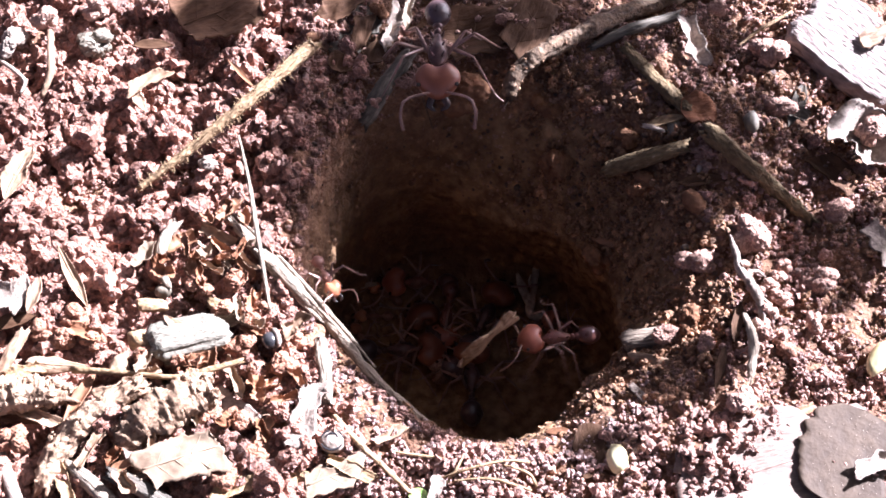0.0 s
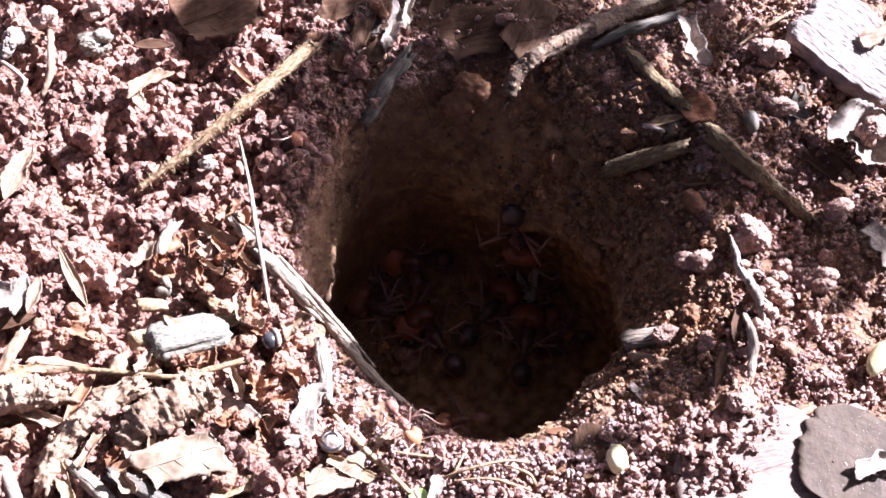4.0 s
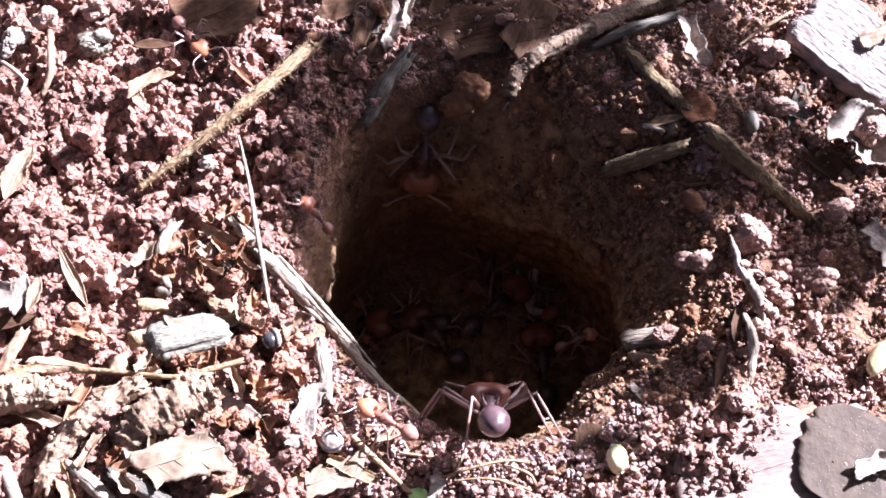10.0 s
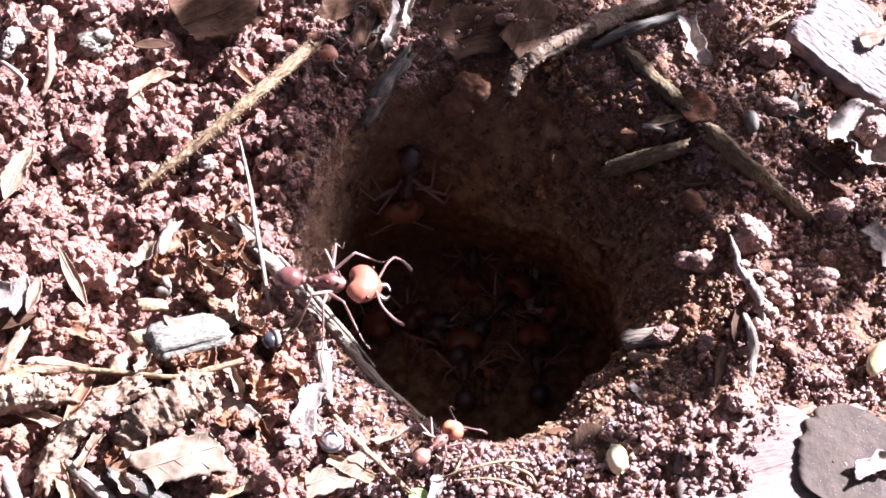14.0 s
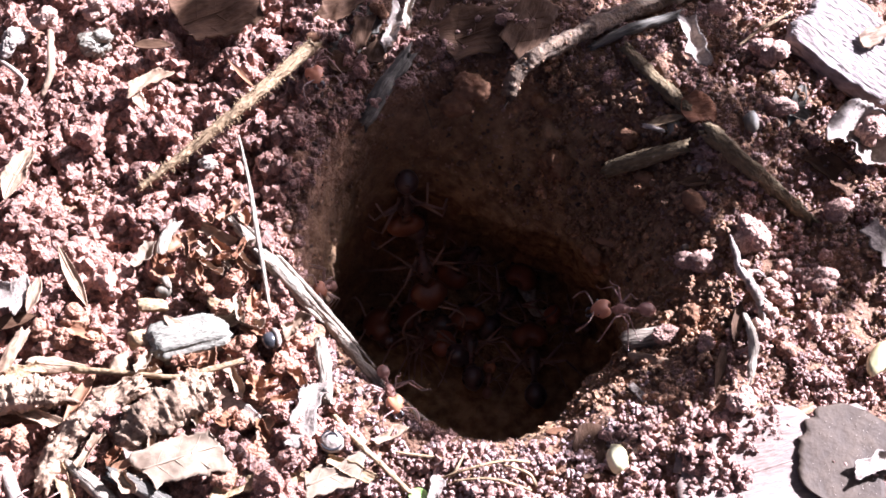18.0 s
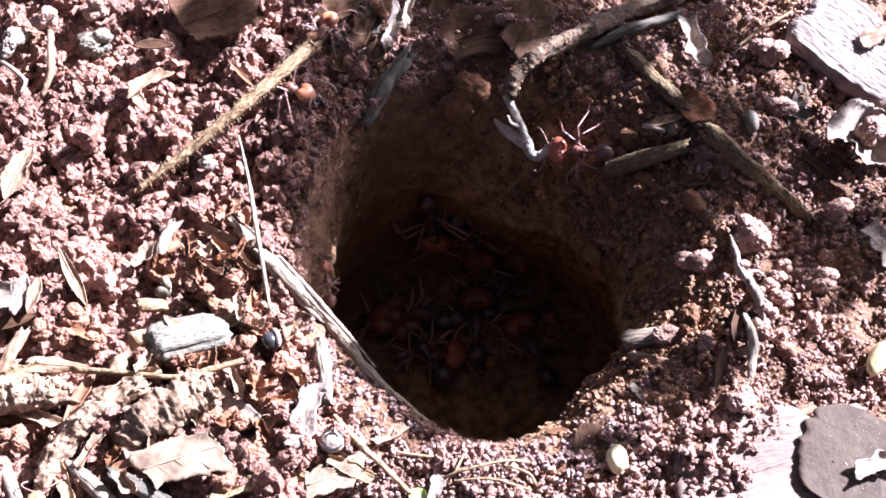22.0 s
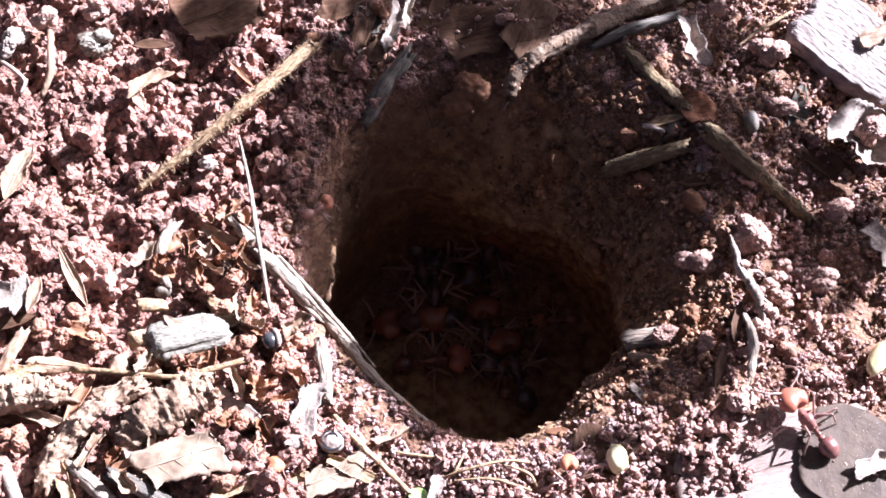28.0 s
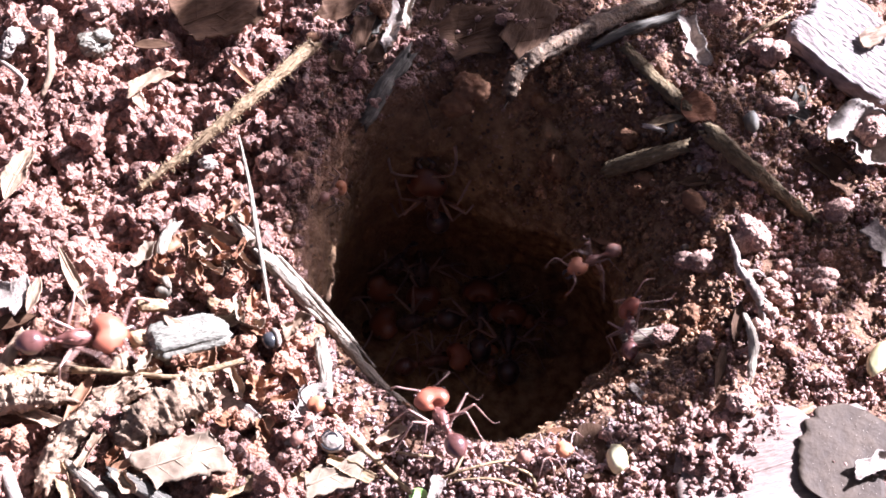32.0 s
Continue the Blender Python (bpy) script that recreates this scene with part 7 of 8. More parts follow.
ROWS_15 = ((0, -47.47, 24.25, 1.8, 0.72, 3.8, 3.35), (19, -45.64, 24.36, 1.3, 3.3, 3.12, 2.74), (19.2, -44.13, 24.25, 1.17, 3.86, -0.09, -0.07), (19.4, -42.39, 23.74, 1.5, 2.54, -4.45, -3.88), (19.6, -40.54, 23.02, 2.08, 1.04, -7.33, -6.41), (19.8, -38.73, 22.34, 2.49, 2.41, -4.36, -15.64), (20, -37.15, 22.08, 2.42, 3.18, 1.86, -22.43), (20.17, -35.46, 21.79, 1.87, 5, 7.25, -17.18), (20.33, -33.78, 21.55, 1.26, 6.94, 8.08, -14.65), (20.5, -31.95, 21.01, 1, 6.7, 3.72, -15.6), (20.62, -29.85, 20.55, 1.36, 4.55, -3.15, -18.91), (20.75, -27.62, 19.74, 2.15, 1.06, -7.23, -20.5), (20.88, -25.59, 19.33, 2.45, -1.67, -3.63, -16.52), (21, -23.74, 19.42, 2.14, -1.57, 1.41, -11.35), (21.17, -21.83, 19.42, 1.76, 0.81, 3.77, -11.64), (21.33, -19.82, 19.14, 1.72, 0.38, 2.2, -14.8), (21.5, -17.73, 18.55, 2.05, -3.27, -3.33, -20.7), (21.67, -16.07, 16.79, 2.69, -3.03, -9.41, -26.7), (21.83, -14.47, 15.21, 3.15, -1.55, -7.08, -26.76), (22, -12.97, 13.96, 3.2, 0.09, -1.34, -24.73), (22.5, -11.91, 13.9, 3.27, -0.5, 2.14, -10.74), (23, -12.6, 13.08, 3.03, 1.96, -0.92, 36.29), (23.25, -12.06, 14.48, 3.31, -0.92, 2.6, 33.12), (23.5, -11.63, 16.54, 2.77, -5.17, 3.97, 28.38), (24, -10.11, 18.08, 2.63, -3.15, 0.02, 0.01), (24.5, -9.12, 20.29, 2.63, -4.44, 3.75, 28.56), (24.75, -7.84, 20.05, 2.31, -3.28, 4.72, 9.12), (25, -6.57, 19.86, 1.93, -3.32, 4.26, -11.77), (25.25, -5.67, 21.22, 1.76, 2.37, 1.31, 25.19), (25.5, -4.73, 22.23, 2.02, 3.21, -1, 57.44), (25.67, -4.27, 24.79, 2.04, 3.27, -0.51, 61), (25.83, -3.8, 27.24, 2.27, -0.97, -4.68, 62.35), (26, -3.3, 29.42, 2.82, -4.31, -0.66, 67.18), (28, -3.18, 32.01, 2.32, -8.87, 2.17, 68.49), (30, -3.04, 34.28, 2.2, -10.21, 1.12, 68.23), (32, -2.9, 36.7, 1.99, -5.72, 5.02, 70.03))
ant("S", ROWS_15)
ROWS_16 = ((0, -6.43, 12.9, -32.11, -7.17, -20.12, 156.04), (4.5, -7.62, 13.88, -30.68, -29.17, -46.75, 173.84), (9, -8.41, 12.01, -24.19, -66.02, -64.77, -147.62), (9.33, -9.17, 8.46, -14.54, -66.06, -68.86, -133.56), (9.67, -9.71, 4.87, -5.39, -25.34, -69.97, -159.4), (10, -10.4, 2.98, 0.49, 20.77, -51.38, 147.83), (10.17, -11.01, 3.78, 1.83, 15.71, -25.31, 135.04), (10.33, -11.78, 5.35, 1.96, 6.66, -16.97, 132.3), (10.5, -12.53, 6.82, 2.25, 0.58, -10.76, 130.37), (10.67, -13.47, 8.06, 2.51, -3.15, -6.77, 135.7), (10.83, -14.42, 9.33, 2.73, -3.46, -4.1, 141.28), (11, -15.39, 10.64, 2.92, -1.91, -0.64, 146.36), (11.25, -16.54, 11.01, 3, -1.92, 2.91, 157.58), (11.5, -17.73, 11.5, 2.93, -0.2, 6.8, 169.03), (11.75, -19.91, 11.91, 2.17, -0.29, 9.89, 170.87), (12, -22.16, 12.41, 1.3, -0.45, 5.47, 178.39), (12.17, -23.86, 12.38, 1.2, -0.92, 0.52, -178.73), (12.33, -25.44, 12.02, 1.55, -2.39, -1.41, -178.14), (12.5, -27.07, 11.85, 1.66, -4.42, -0.48, -179.65), (12.67, -28.74, 11.84, 1.51, -3.43, 1.67, 178.78), (12.83, -30.41, 11.83, 1.35, 0.87, 3.99, 177.1), (13, -32.02, 11.69, 1.39, 5.25, 5.3, 176.14), (13.12, -34.18, 11.67, 1.3, 5.84, 5.75, 175.82), (13.25, -36.54, 11.97, 0.76, 1.16, 1.79, 178.7), (13.38, -38.82, 12.12, 0.43, -2.63, -4.95, -176.41), (13.5, -40.75, 11.7, 0.88, -2.66, -9.85, -172.81), (22.75, -42.29, 11.08, 1.62, -3.49, -9.23, -173.28), (32, -44.05, 10.81, 1.87, -3.8, -5.61, -175.95))
ant("T", ROWS_16)
ROWS_17 = ((0, 10.66, 7.44, -32.14, 0.17, -0.67, 21.35), (9.5, 13.09, 7.45, -32.17, 1.59, -6.68, 18.82), (10.3, 11.71, -6.09, -3.08, -6.05, 3.21, 27.88), (10.65, 12.52, -6.2, -1.83, -5.96, 3.37, 29.43), (11, 13.32, -6.32, -0.58, -5.86, 3.53, 30.95), (11.17, 15.76, -2.43, -5.7, 5.39, -57.53, -9.59), (11.33, 17.04, -2.16, -3.66, -1.16, -47.6, -1.78), (11.5, 18.32, -1.78, -1.91, -1.1, -40.39, 0.4), (11.6, 19.58, -2.25, 0.27, -1.77, -28.79, 4.31), (11.7, 21.12, -1.95, 1.03, 0.81, -16.67, 7.33), (11.8, 22.72, -1.48, 1.49, 2.68, -6.26, 9.16), (11.9, 24.42, -0.81, 1.59, 1.49, 1.98, 10.08), (12, 26.35, 0.27, 0.99, 1.54, 2.47, 7.08), (12.17, 27.89, -0.38, 1, -1.1, -2.78, -1.61), (12.33, 29.31, -1.23, 1.34, -0.53, -6.38, -9.72), (12.5, 30.7, -2.07, 1.7, 2.09, -5.25, -15.12), (12.75, 32.33, -1.9, 2.18, 2.68, -2.57, -7.41), (13, 34.16, -1.45, 2.15, 1.38, 1.87, 1.08), (13.13, 36.05, -1.2, 1.64, 2.28, 2.44, 1.4), (13.27, 37.76, -1.2, 1.53, 2.23, -0.46, -0.26), (13.4, 39.31, -1.39, 1.78, -0.03, -3.84, -2.21), (22.7, 40.49, -1.64, 2.12, -2.45, -5.77, -3.32), (32, 41.64, -1.88, 2.46, -4.54, -5.99, -3.44))
ant("T", ROWS_17)
ROWS_18 = ((0, 43.22, 4.32, 1.84, 5.62, -1.74, -167.76), (15.7, 41.38, 4.12, 1.72, 0.54, -2.45, -167.38), (15.86, 39.69, 3.67, 1.67, -0.6, -4.55, -165.25), (16.02, 37.65, 2.72, 2.4, 0.13, -5.61, -163.71), (16.18, 35.9, 2.14, 2.55, -0.93, -0.08, -165.46), (16.34, 34.38, 1.89, 2.18, 0.64, 3.48, -166.13), (16.5, 32.81, 1.56, 1.93, 4.16, 4.22, -165.4), (16.62, 31.17, -0.12, 2.28, 4.84, 4.32, -155.83), (16.75, 29.87, -1.27, 1.75, 4.54, 5.39, -147.15), (16.88, 28.47, -2.6, 1.55, 4.89, -0.81, -137.4), (17, 26.83, -4.33, 2.12, 3.75, -1.54, -129.51), (17.12, 25.13, -4.42, 1.75, 3.95, 1.22, -140.95), (17.25, 23.43, -4.5, 1.37, 4.23, 3.2, -153.75), (17.38, 21.58, -4.86, 1.5, 6.27, 9.35, -170.02), (17.5, 19.86, -4.93, 1.08, 1.4, 22.67, 167.3), (17.67, 18.36, -4.12, -1.19, -6.69, 37.35, 156.53), (17.83, 16.77, -3.3, -3.54, -17.67, 45.85, 147.78), (18, 14.17, -5.32, -0.38, 6.84, 0, -180), (18.5, 13.62, -4.4, -0.88, 6.3, -2.67, -157.13), (19, 14.72, -2.59, -1.38, 5.37, -4.25, -141.71), (19.5, 14.46, -2.69, -1.88, 6.3, -2.68, -157.01), (20, 13.32, -2.47, -3.88, 5.36, -4.25, -141.69), (20.5, 14.68, 7.4, -24.68, -60.13, 62.54, 151.46), (21, 13.8, 10.01, -31.87, -16.16, 23.1, 179.38), (26.5, 12.27, 9.74, -32.01, -7.16, 9.77, -179.28), (32, 10.73, 9.39, -31.98, -2.23, 2.56, 178.72))
ant("S", ROWS_18)
ROWS_19 = ((0, -7.59, 10.16, -32.16, -7.96, -11, -174.35), (17, -8.84, 11.94, -31.61, -25.13, -32.31, -172.78), (17.5, -10.11, 8.35, -23.51, -73.56, -56.31, -124.02), (18, -9.74, -2.03, -2.91, -48.71, -53.62, -115.27), (18.25, -9.9, -2.82, -1.2, -14.67, -61.13, -151.65), (18.5, -9.99, -3.89, 1.03, 46.29, -24.17, 123.4), (19, -10.15, -3.76, 1.26, 44.43, 11.29, 90.15), (19.5, -10.68, -2.94, 1.84, 33.33, 4.95, 91.59), (20, -11.23, -1.99, 2.2, 24.69, 1.64, 93.51), (20.25, -10.92, -2.33, 2.01, 25.04, 17.02, 65.67), (20.5, -10.63, -2.58, 1.66, 17.9, 33.07, 39.13), (20.75, -10.35, -2.78, 1.21, -4.35, 46.23, 3.28), (21, -10.22, -2.27, -0.55, -48.76, 32.52, -54.83), (21.25, -10.06, -2.02, -1.23, 20.01, 60.35, 32.21), (21.5, -9.93, -1.66, -2.14, 49.33, 50.83, 64.95), (21.75, -9.81, -1.2, -3.22, 61.38, 36.79, 79.49), (22, -9.69, -0.72, -4.35, 68.23, -12.47, 101.47), (22.33, -10.13, -1.22, -1.49, 59.69, 28.33, 81.8), (22.67, -10.54, -1.68, 1.19, 35.22, 31.88, 60.17), (23, -11.16, -1.14, 2.07, 8, 26.93, 23.2), (23.5, -11.07, -0.34, 1.81, 22.16, 24.46, 49.48), (24, -10.99, 0.47, 1.55, 32.91, 17.31, 68.51), (25, -10.9, 1.01, 1.35, 37.15, 15.52, 71.98), (27.5, -10.4, 3.21, 0.57, 47.9, 26.43, 61.01), (29, -10.01, 5.64, -1.63, 59.45, 39.22, 59.14), (30, -9.64, 6.84, -2.99, 62.97, 44.5, 56.66), (31, -9.61, 6.94, -3.14, 63.28, 44.46, 56.58), (32, -9.49, 7.51, -3.12, 66.88, 35.43, 59.89))
ant("T", ROWS_19)
ROWS_20 = ((0, -5.04, 4.78, -32.14, 0.07, -0.03, 100.22), (8.25, -6.87, 6.1, -32.14, 0.91, -1.32, 128.56), (16.5, -8.72, 7.44, -32.16, -0.63, -12.68, 163.75), (16.68, -8.55, 6.77, -32.15, -5.85, -7.68, -159.66), (16.85, -8.38, 6.11, -32.15, -6.78, -2.5, -125.26), (17.02, -8.2, 5.44, -32.15, -5.29, 0.94, -92.83), (17.2, -8.03, 4.78, -32.15, -3.08, 2.56, -60.43), (17.6, -5.84, -4.22, -15.65, -0.72, 0.31, -65.52), (18, -3.99, -12.9, 1.21, -2.23, -6.47, -70.96), (18.25, -3.79, -12.61, 1.06, -4.57, -5.1, -48.03), (18.5, -3.59, -12.31, 0.91, -6.32, -2.62, -22.43), (19, -3.86, -11.31, -0.08, -6.84, 0, 0), (19.3, -3.34, -5.02, -13.73, 0, 0.01, 5.46), (19.6, -2.52, 1.32, -27.36, 0, 0, 10.91), (20.05, -1.14, 4.12, -32.14, 0, 0, 5.47), (20.5, 0.36, 4.78, -32.14, 0, 0, 0), (32, 0.96, 6.1, -32.14, 0, 0, 0))
ant("T", ROWS_20)
ROWS_21 = ((0, 4.51, -27.77, 1.55, 5.27, 2.33, 108.41), (0.65, 4.67, -26.09, 1.13, 3.55, -2.39, 108.85), (1.3, 4.8, -24.58, 1.43, 0.36, -6.97, 109.34), (1.53, 4.84, -23.37, 1.97, 0.03, -7.91, 107.63), (1.77, 4.9, -22.12, 2.39, 1.98, -4.81, 105.36), (2, 4.92, -21.05, 3.38, 1.42, 6.69, 102), (2.25, 4.79, -20.06, 3.38, 2.23, 6.47, 109.08), (2.5, 4.66, -19.06, 3.39, 3.02, 6.14, 116.22), (2.75, 3.76, -17.53, 2.35, 4.18, 5.43, 127.68), (3, 2.81, -16.28, 2.1, 5.19, 4.46, 139.43), (3.5, 1.51, -15.35, 1.1, 6.33, 2.61, 157.7), (4.17, 1.63, -4.37, -26.61, 0, 0, -165.83), (4.83, 1.32, -2.43, -31.96, 0, 0, -131.68), (5.5, 0.83, -7.89, -18.77, 0, 0, -99.61), (6, 0.25, -17.15, 2.3, -3.05, -26.64, -105.47), (6.17, -0.58, -17.04, 2.21, 4.65, -21.54, -131.58), (6.33, -1.4, -16.95, 2.17, 9.81, -14.68, -163.59), (6.5, -2.22, -16.89, 2.2, 11.23, -8.3, 161.94), (7, -3.79, -16.21, 2.49, 10.37, -9.41, 151.75), (8, -3.87, -16.06, 2.55, 11.23, -9.44, 151.75), (10, -4.2, -15.84, 2.65, 11.49, -9.28, 151.7), (11, -3.87, -15.95, 2.59, 15.34, -1.37, 119.58), (11.15, -3.46, -16.32, 2.43, 12.89, 6.3, 86.84), (11.3, -3.04, -16.7, 2.27, 7.04, 10.81, 55.25), (11.45, -2.63, -17.08, 2.13, -0.54, 11.01, 20.17), (11.6, -2.22, -17.47, 2, -6.28, 6.29, -18.76), (12, -1.48, -17.76, 1.98, -5.85, 5.99, 2.28), (13, -0.78, -17.72, 2.09, -5.52, 10.74, 35.01), (14, -0.25, -17.4, 2.17, -6.17, 18.56, 47.2), (14.33, -0.35, -18.33, 2.04, -8.31, 1.79, 0.67), (14.67, -0.46, -19.24, 1.87, -0.22, -3.49, -42.15), (15, -0.57, -20.12, 1.66, 4.47, -0.61, -80.23), (15.5, -0.7, -21.59, 1.45, 4.6, -1, -83.34), (16, -0.82, -23.21, 1.8, 3.19, -3.52, -86.5), (16.5, -0.94, -24.81, 2.21, 3.14, -3.79, -89.64), (21.67, -0.93, -26.13, 2.24, 2.62, -2.65, -89.66), (26.83, -0.93, -27.39, 2.1, 0.83, -1.99, -89.66), (32, -0.92, -28.66, 2.06, -1.99, -2.09, -89.66))
ant("S", ROWS_21)
ROWS_22 = ((0, 33.32, -28.4, 1.01, 0.92, -0.07, 99.61), (11.75, 32.69, -27.28, 1.19, 3.31, -4, 101.41), (23.5, 32.02, -26.19, 1.49, 4.42, -6.52, 102.58), (23.83, 31.17, -25.17, 1.86, 3.82, -6.49, 102.7), (24.17, 30.36, -24.12, 2.14, 1.56, -4.25, 101.9), (24.5, 29.06, -23.49, 3.76, -1.15, -1.23, 100.82), (24.75, 28.79, -22.66, 3.84, -1.99, 0.51, 97.51), (25, 28.52, -21.81, 3.9, -2.15, 2.16, 94.34), (25.25, 28.45, -20.38, 3.75, -0.31, 4.85, 93.33), (25.5, 28.51, -18.78, 3.22, 0.94, 5.06, 93.25), (27.5, 28.26, -17.38, 2.9, 2.23, 1.96, 107.93), (27.75, 27.41, -16.69, 2.82, 4.59, -1.18, 115.01), (28, 26.51, -16.07, 2.88, 6.29, -4.68, 122.44), (28.25, 25.8, -14.61, 2.84, 7.11, -6.27, 117.53), (28.5, 25.07, -13.17, 2.87, 6.84, -4.36, 111.19), (29, 24.85, -11.55, 3.13, 4.92, 0.05, 96.1), (29.17, 23.61, -11.29, 3.12, 2.26, 2.61, 118.21), (29.33, 22.42, -10.94, 2.95, 2.6, 7.24, 141.16), (29.5, 21.26, -10.51, 2.59, 6.5, 10.27, 165.82), (29.75, 20.24, -10.75, 2.56, 8.18, 12.73, 166.96), (30, 19.2, -11.05, 2.64, 9.51, 15.34, 168.02), (30.5, 18.85, -9.03, 1.95, -1.32, 22.33, 144.57), (31, 18.39, -7.61, 1.41, -13.88, 25.61, 125.36), (31.25, 17.3, -7.75, 0.51, -22.01, 29.78, 113.5), (31.5, 16.13, -8.05, -0.08, -30.01, 33.19, 103.64), (32, 15.02, -6.11, -1.82, -56.82, 10.15, 82.61))
ant("P", ROWS_22)
ROWS_23 = ((0, 41.17, -4.33, 2.31, 2.36, 6.65, -172.06), (30.7, 40, -4.16, 2, 3.61, 6.37, -171.94), (30.8, 38.25, -3.92, 1.78, 2.91, 3.24, -170.54), (30.9, 36.29, -3.91, 2, -0.99, 0.53, -169.3), (31, 34.41, -3.82, 2.06, -5.04, 0.65, -169.33), (31.1, 32.61, -3.62, 1.92, -4.9, 1.87, -169.87), (31.2, 30.52, -3.34, 1.73, 0.16, 2.7, -169.52), (31.3, 28.35, -3.18, 1.74, 4.89, 0.73, -167.86), (31.4, 26.11, -3.13, 1.96, 3.93, 0.03, -166.78), (31.5, 22.79, -2.6, 1.47, -1.4, 6.41, -173.73), (31.6, 19.54, -1.76, 0.42, -7.53, 28.62, 168.72), (31.7, 17.94, 0.21, -2.05, -13.35, 40.89, 168.33), (31.8, 15.47, -0.16, -0.38, 6.28, -2.73, -156.63), (31.9, 14.03, 0.24, -1.63, 6.14, -3.02, -153.88), (32, 12.56, 0.62, -2.88, 5.99, -3.31, -151.14))
ant("S", ROWS_23)
ROWS_24 = ((0, 2.12, -29.63, 2.92, 2.21, 6.48, 108.93), (30, 2.14, -28.12, 2.92, 2.19, 6.48, 108.72), (30.3, 2.01, -26.59, 2.93, 2.17, 6.49, 108.56), (30.6, 1.87, -25.02, 2.93, 2.16, 6.5, 108.41), (30.8, 1.68, -23.93, 2.93, 2.04, 6.53, 107.38), (31, 1.5, -22.83, 2.94, 1.92, 6.57, 106.36), (31.1, 0.57, -21.48, 3.19, 2.16, 6.5, 108.42), (31.2, -0.36, -20.14, 3.48, 2.97, 8.1, 110.23), (31.3, -0.54, -19, 3.51, 3.42, 9.48, 109.95), (31.4, -0.73, -17.84, 3.55, 3.86, 10.88, 109.66), (31.6, -0.65, -16.41, 2.98, 6.23, 16.34, 111.22), (32, -0.08, -16.01, 3.06, 7.84, 18.99, 112.93))
ant("M", ROWS_24)
ROWS_25 = ((0, 8.78, -27.76, 1.52, -6.77, 4.2, 86.61), (13.15, 8.86, -26.2, 1.54, -5.39, 2.52, 89.23), (26.3, 8.97, -24.55, 1.34, -2.12, 0.3, 91.9), (26.7, 9.08, -23.15, 1.17, -0.85, -2.33, 92.17), (27.1, 9.17, -21.82, 1.3, -1.3, -3.48, 92.26), (27.5, 9.23, -20.55, 1.67, -2.11, -0.84, 91.9), (28, 9.24, -20.16, 1.78, -2.26, 1.03, 96.49), (28.25, 8.7, -20.15, 1.73, -0.04, 1.95, 131.73), (28.5, 8.15, -20.14, 1.7, 2.28, 0.6, 169.3), (29, 7.22, -20.22, 1.71, 4, -1.34, 170.01), (29.25, 6.77, -20, 1.78, 6.22, 1.82, 142.51), (29.5, 6.33, -19.77, 1.85, 6.02, 6.64, 115.82), (30, 6.09, -19.62, 1.9, 2.4, 10.26, 89.17), (31, 6.57, -18.61, 1.95, -1.17, 17.96, 88.33), (31.25, 6.78, -18.45, 1.92, -8.89, 17.05, 66.64), (31.5, 7, -18.28, 1.88, -16.39, 12.44, 43.36), (32, 7.54, -18.14, 1.85, -20.46, -0.29, 10.34))
ant("T", ROWS_25)
ROWS_26 = ((0, -18.83, -27.74, 1.44, -2.74, -5.08, 40.92), (8.83, -18.51, -26.64, 1.7, -2.76, -7.19, 40.29), (17.67, -18.18, -25.54, 2, -3.18, -6.26, 40.72), (26.5, -17.91, -24.36, 2.03, -3.61, -3.52, 41.84), (26.75, -17.25, -23.08, 1.75, -3.31, -3.08, 32.35), (27, -16.51, -21.88, 1.78, -1.85, -5.54, 21.87), (27.25, -15.69, -20.8, 2.21, -1.48, -5.63, 12.43), (27.5, -14.92, -19.59, 2.31, -3.77, -3, 4.14), (28, -13.34, -19.3, 2.19, -4.94, -3.02, 0.99), (28.25, -12.38, -18.81, 2.07, -3.82, -3.54, 10.31), (28.5, -11.36, -18.43, 2.26, -1.98, -4.57, 19.62), (28.75, -10.43, -18.17, 2.56, -0.25, -4.55, 25.07), (29, -9.51, -17.89, 2.78, 1.14, -3.22, 31.01), (30, -9.7, -17.4, 2.83, -1.29, -3.26, 41.89), (31, -9.75, -17.14, 2.85, -2.34, -2.85, 47.44), (32, -9.83, -15.88, 2.74, -5.08, 0.65, 64.32))
ant("T", ROWS_26)
ROWS_27 = ((0, -44.49, -9.42, 2.77, 0.4, 0.19, 0.09), (31, -43.01, -9.21, 2.33, 2.69, 3.81, 1.84), (31.13, -41.78, -9.02, 1.94, 5.35, 4.18, 2.02), (31.27, -40.43, -8.94, 1.78, 7.6, 2.6, 1.26), (31.4, -38.93, -9, 1.9, 7.53, 0.02, 0.01), (31.5, -37.18, -9.13, 2.21, 4.22, -2.69, -0.21), (31.6, -35.48, -9.22, 2.45, 0.33, -3.86, 0.3), (31.7, -33.88, -9.19, 2.44, -0.69, -3.87, 1.4), (31.8, -32.28, -9.16, 2.43, 1.8, -3.03, 2.94), (31.9, -30.03, -9.25, 2.62, 6.68, 0.87, 6.08), (32, -27.89, -9.21, 2.52, 6.98, 5.89, 9.84))
ant("N", ROWS_27)
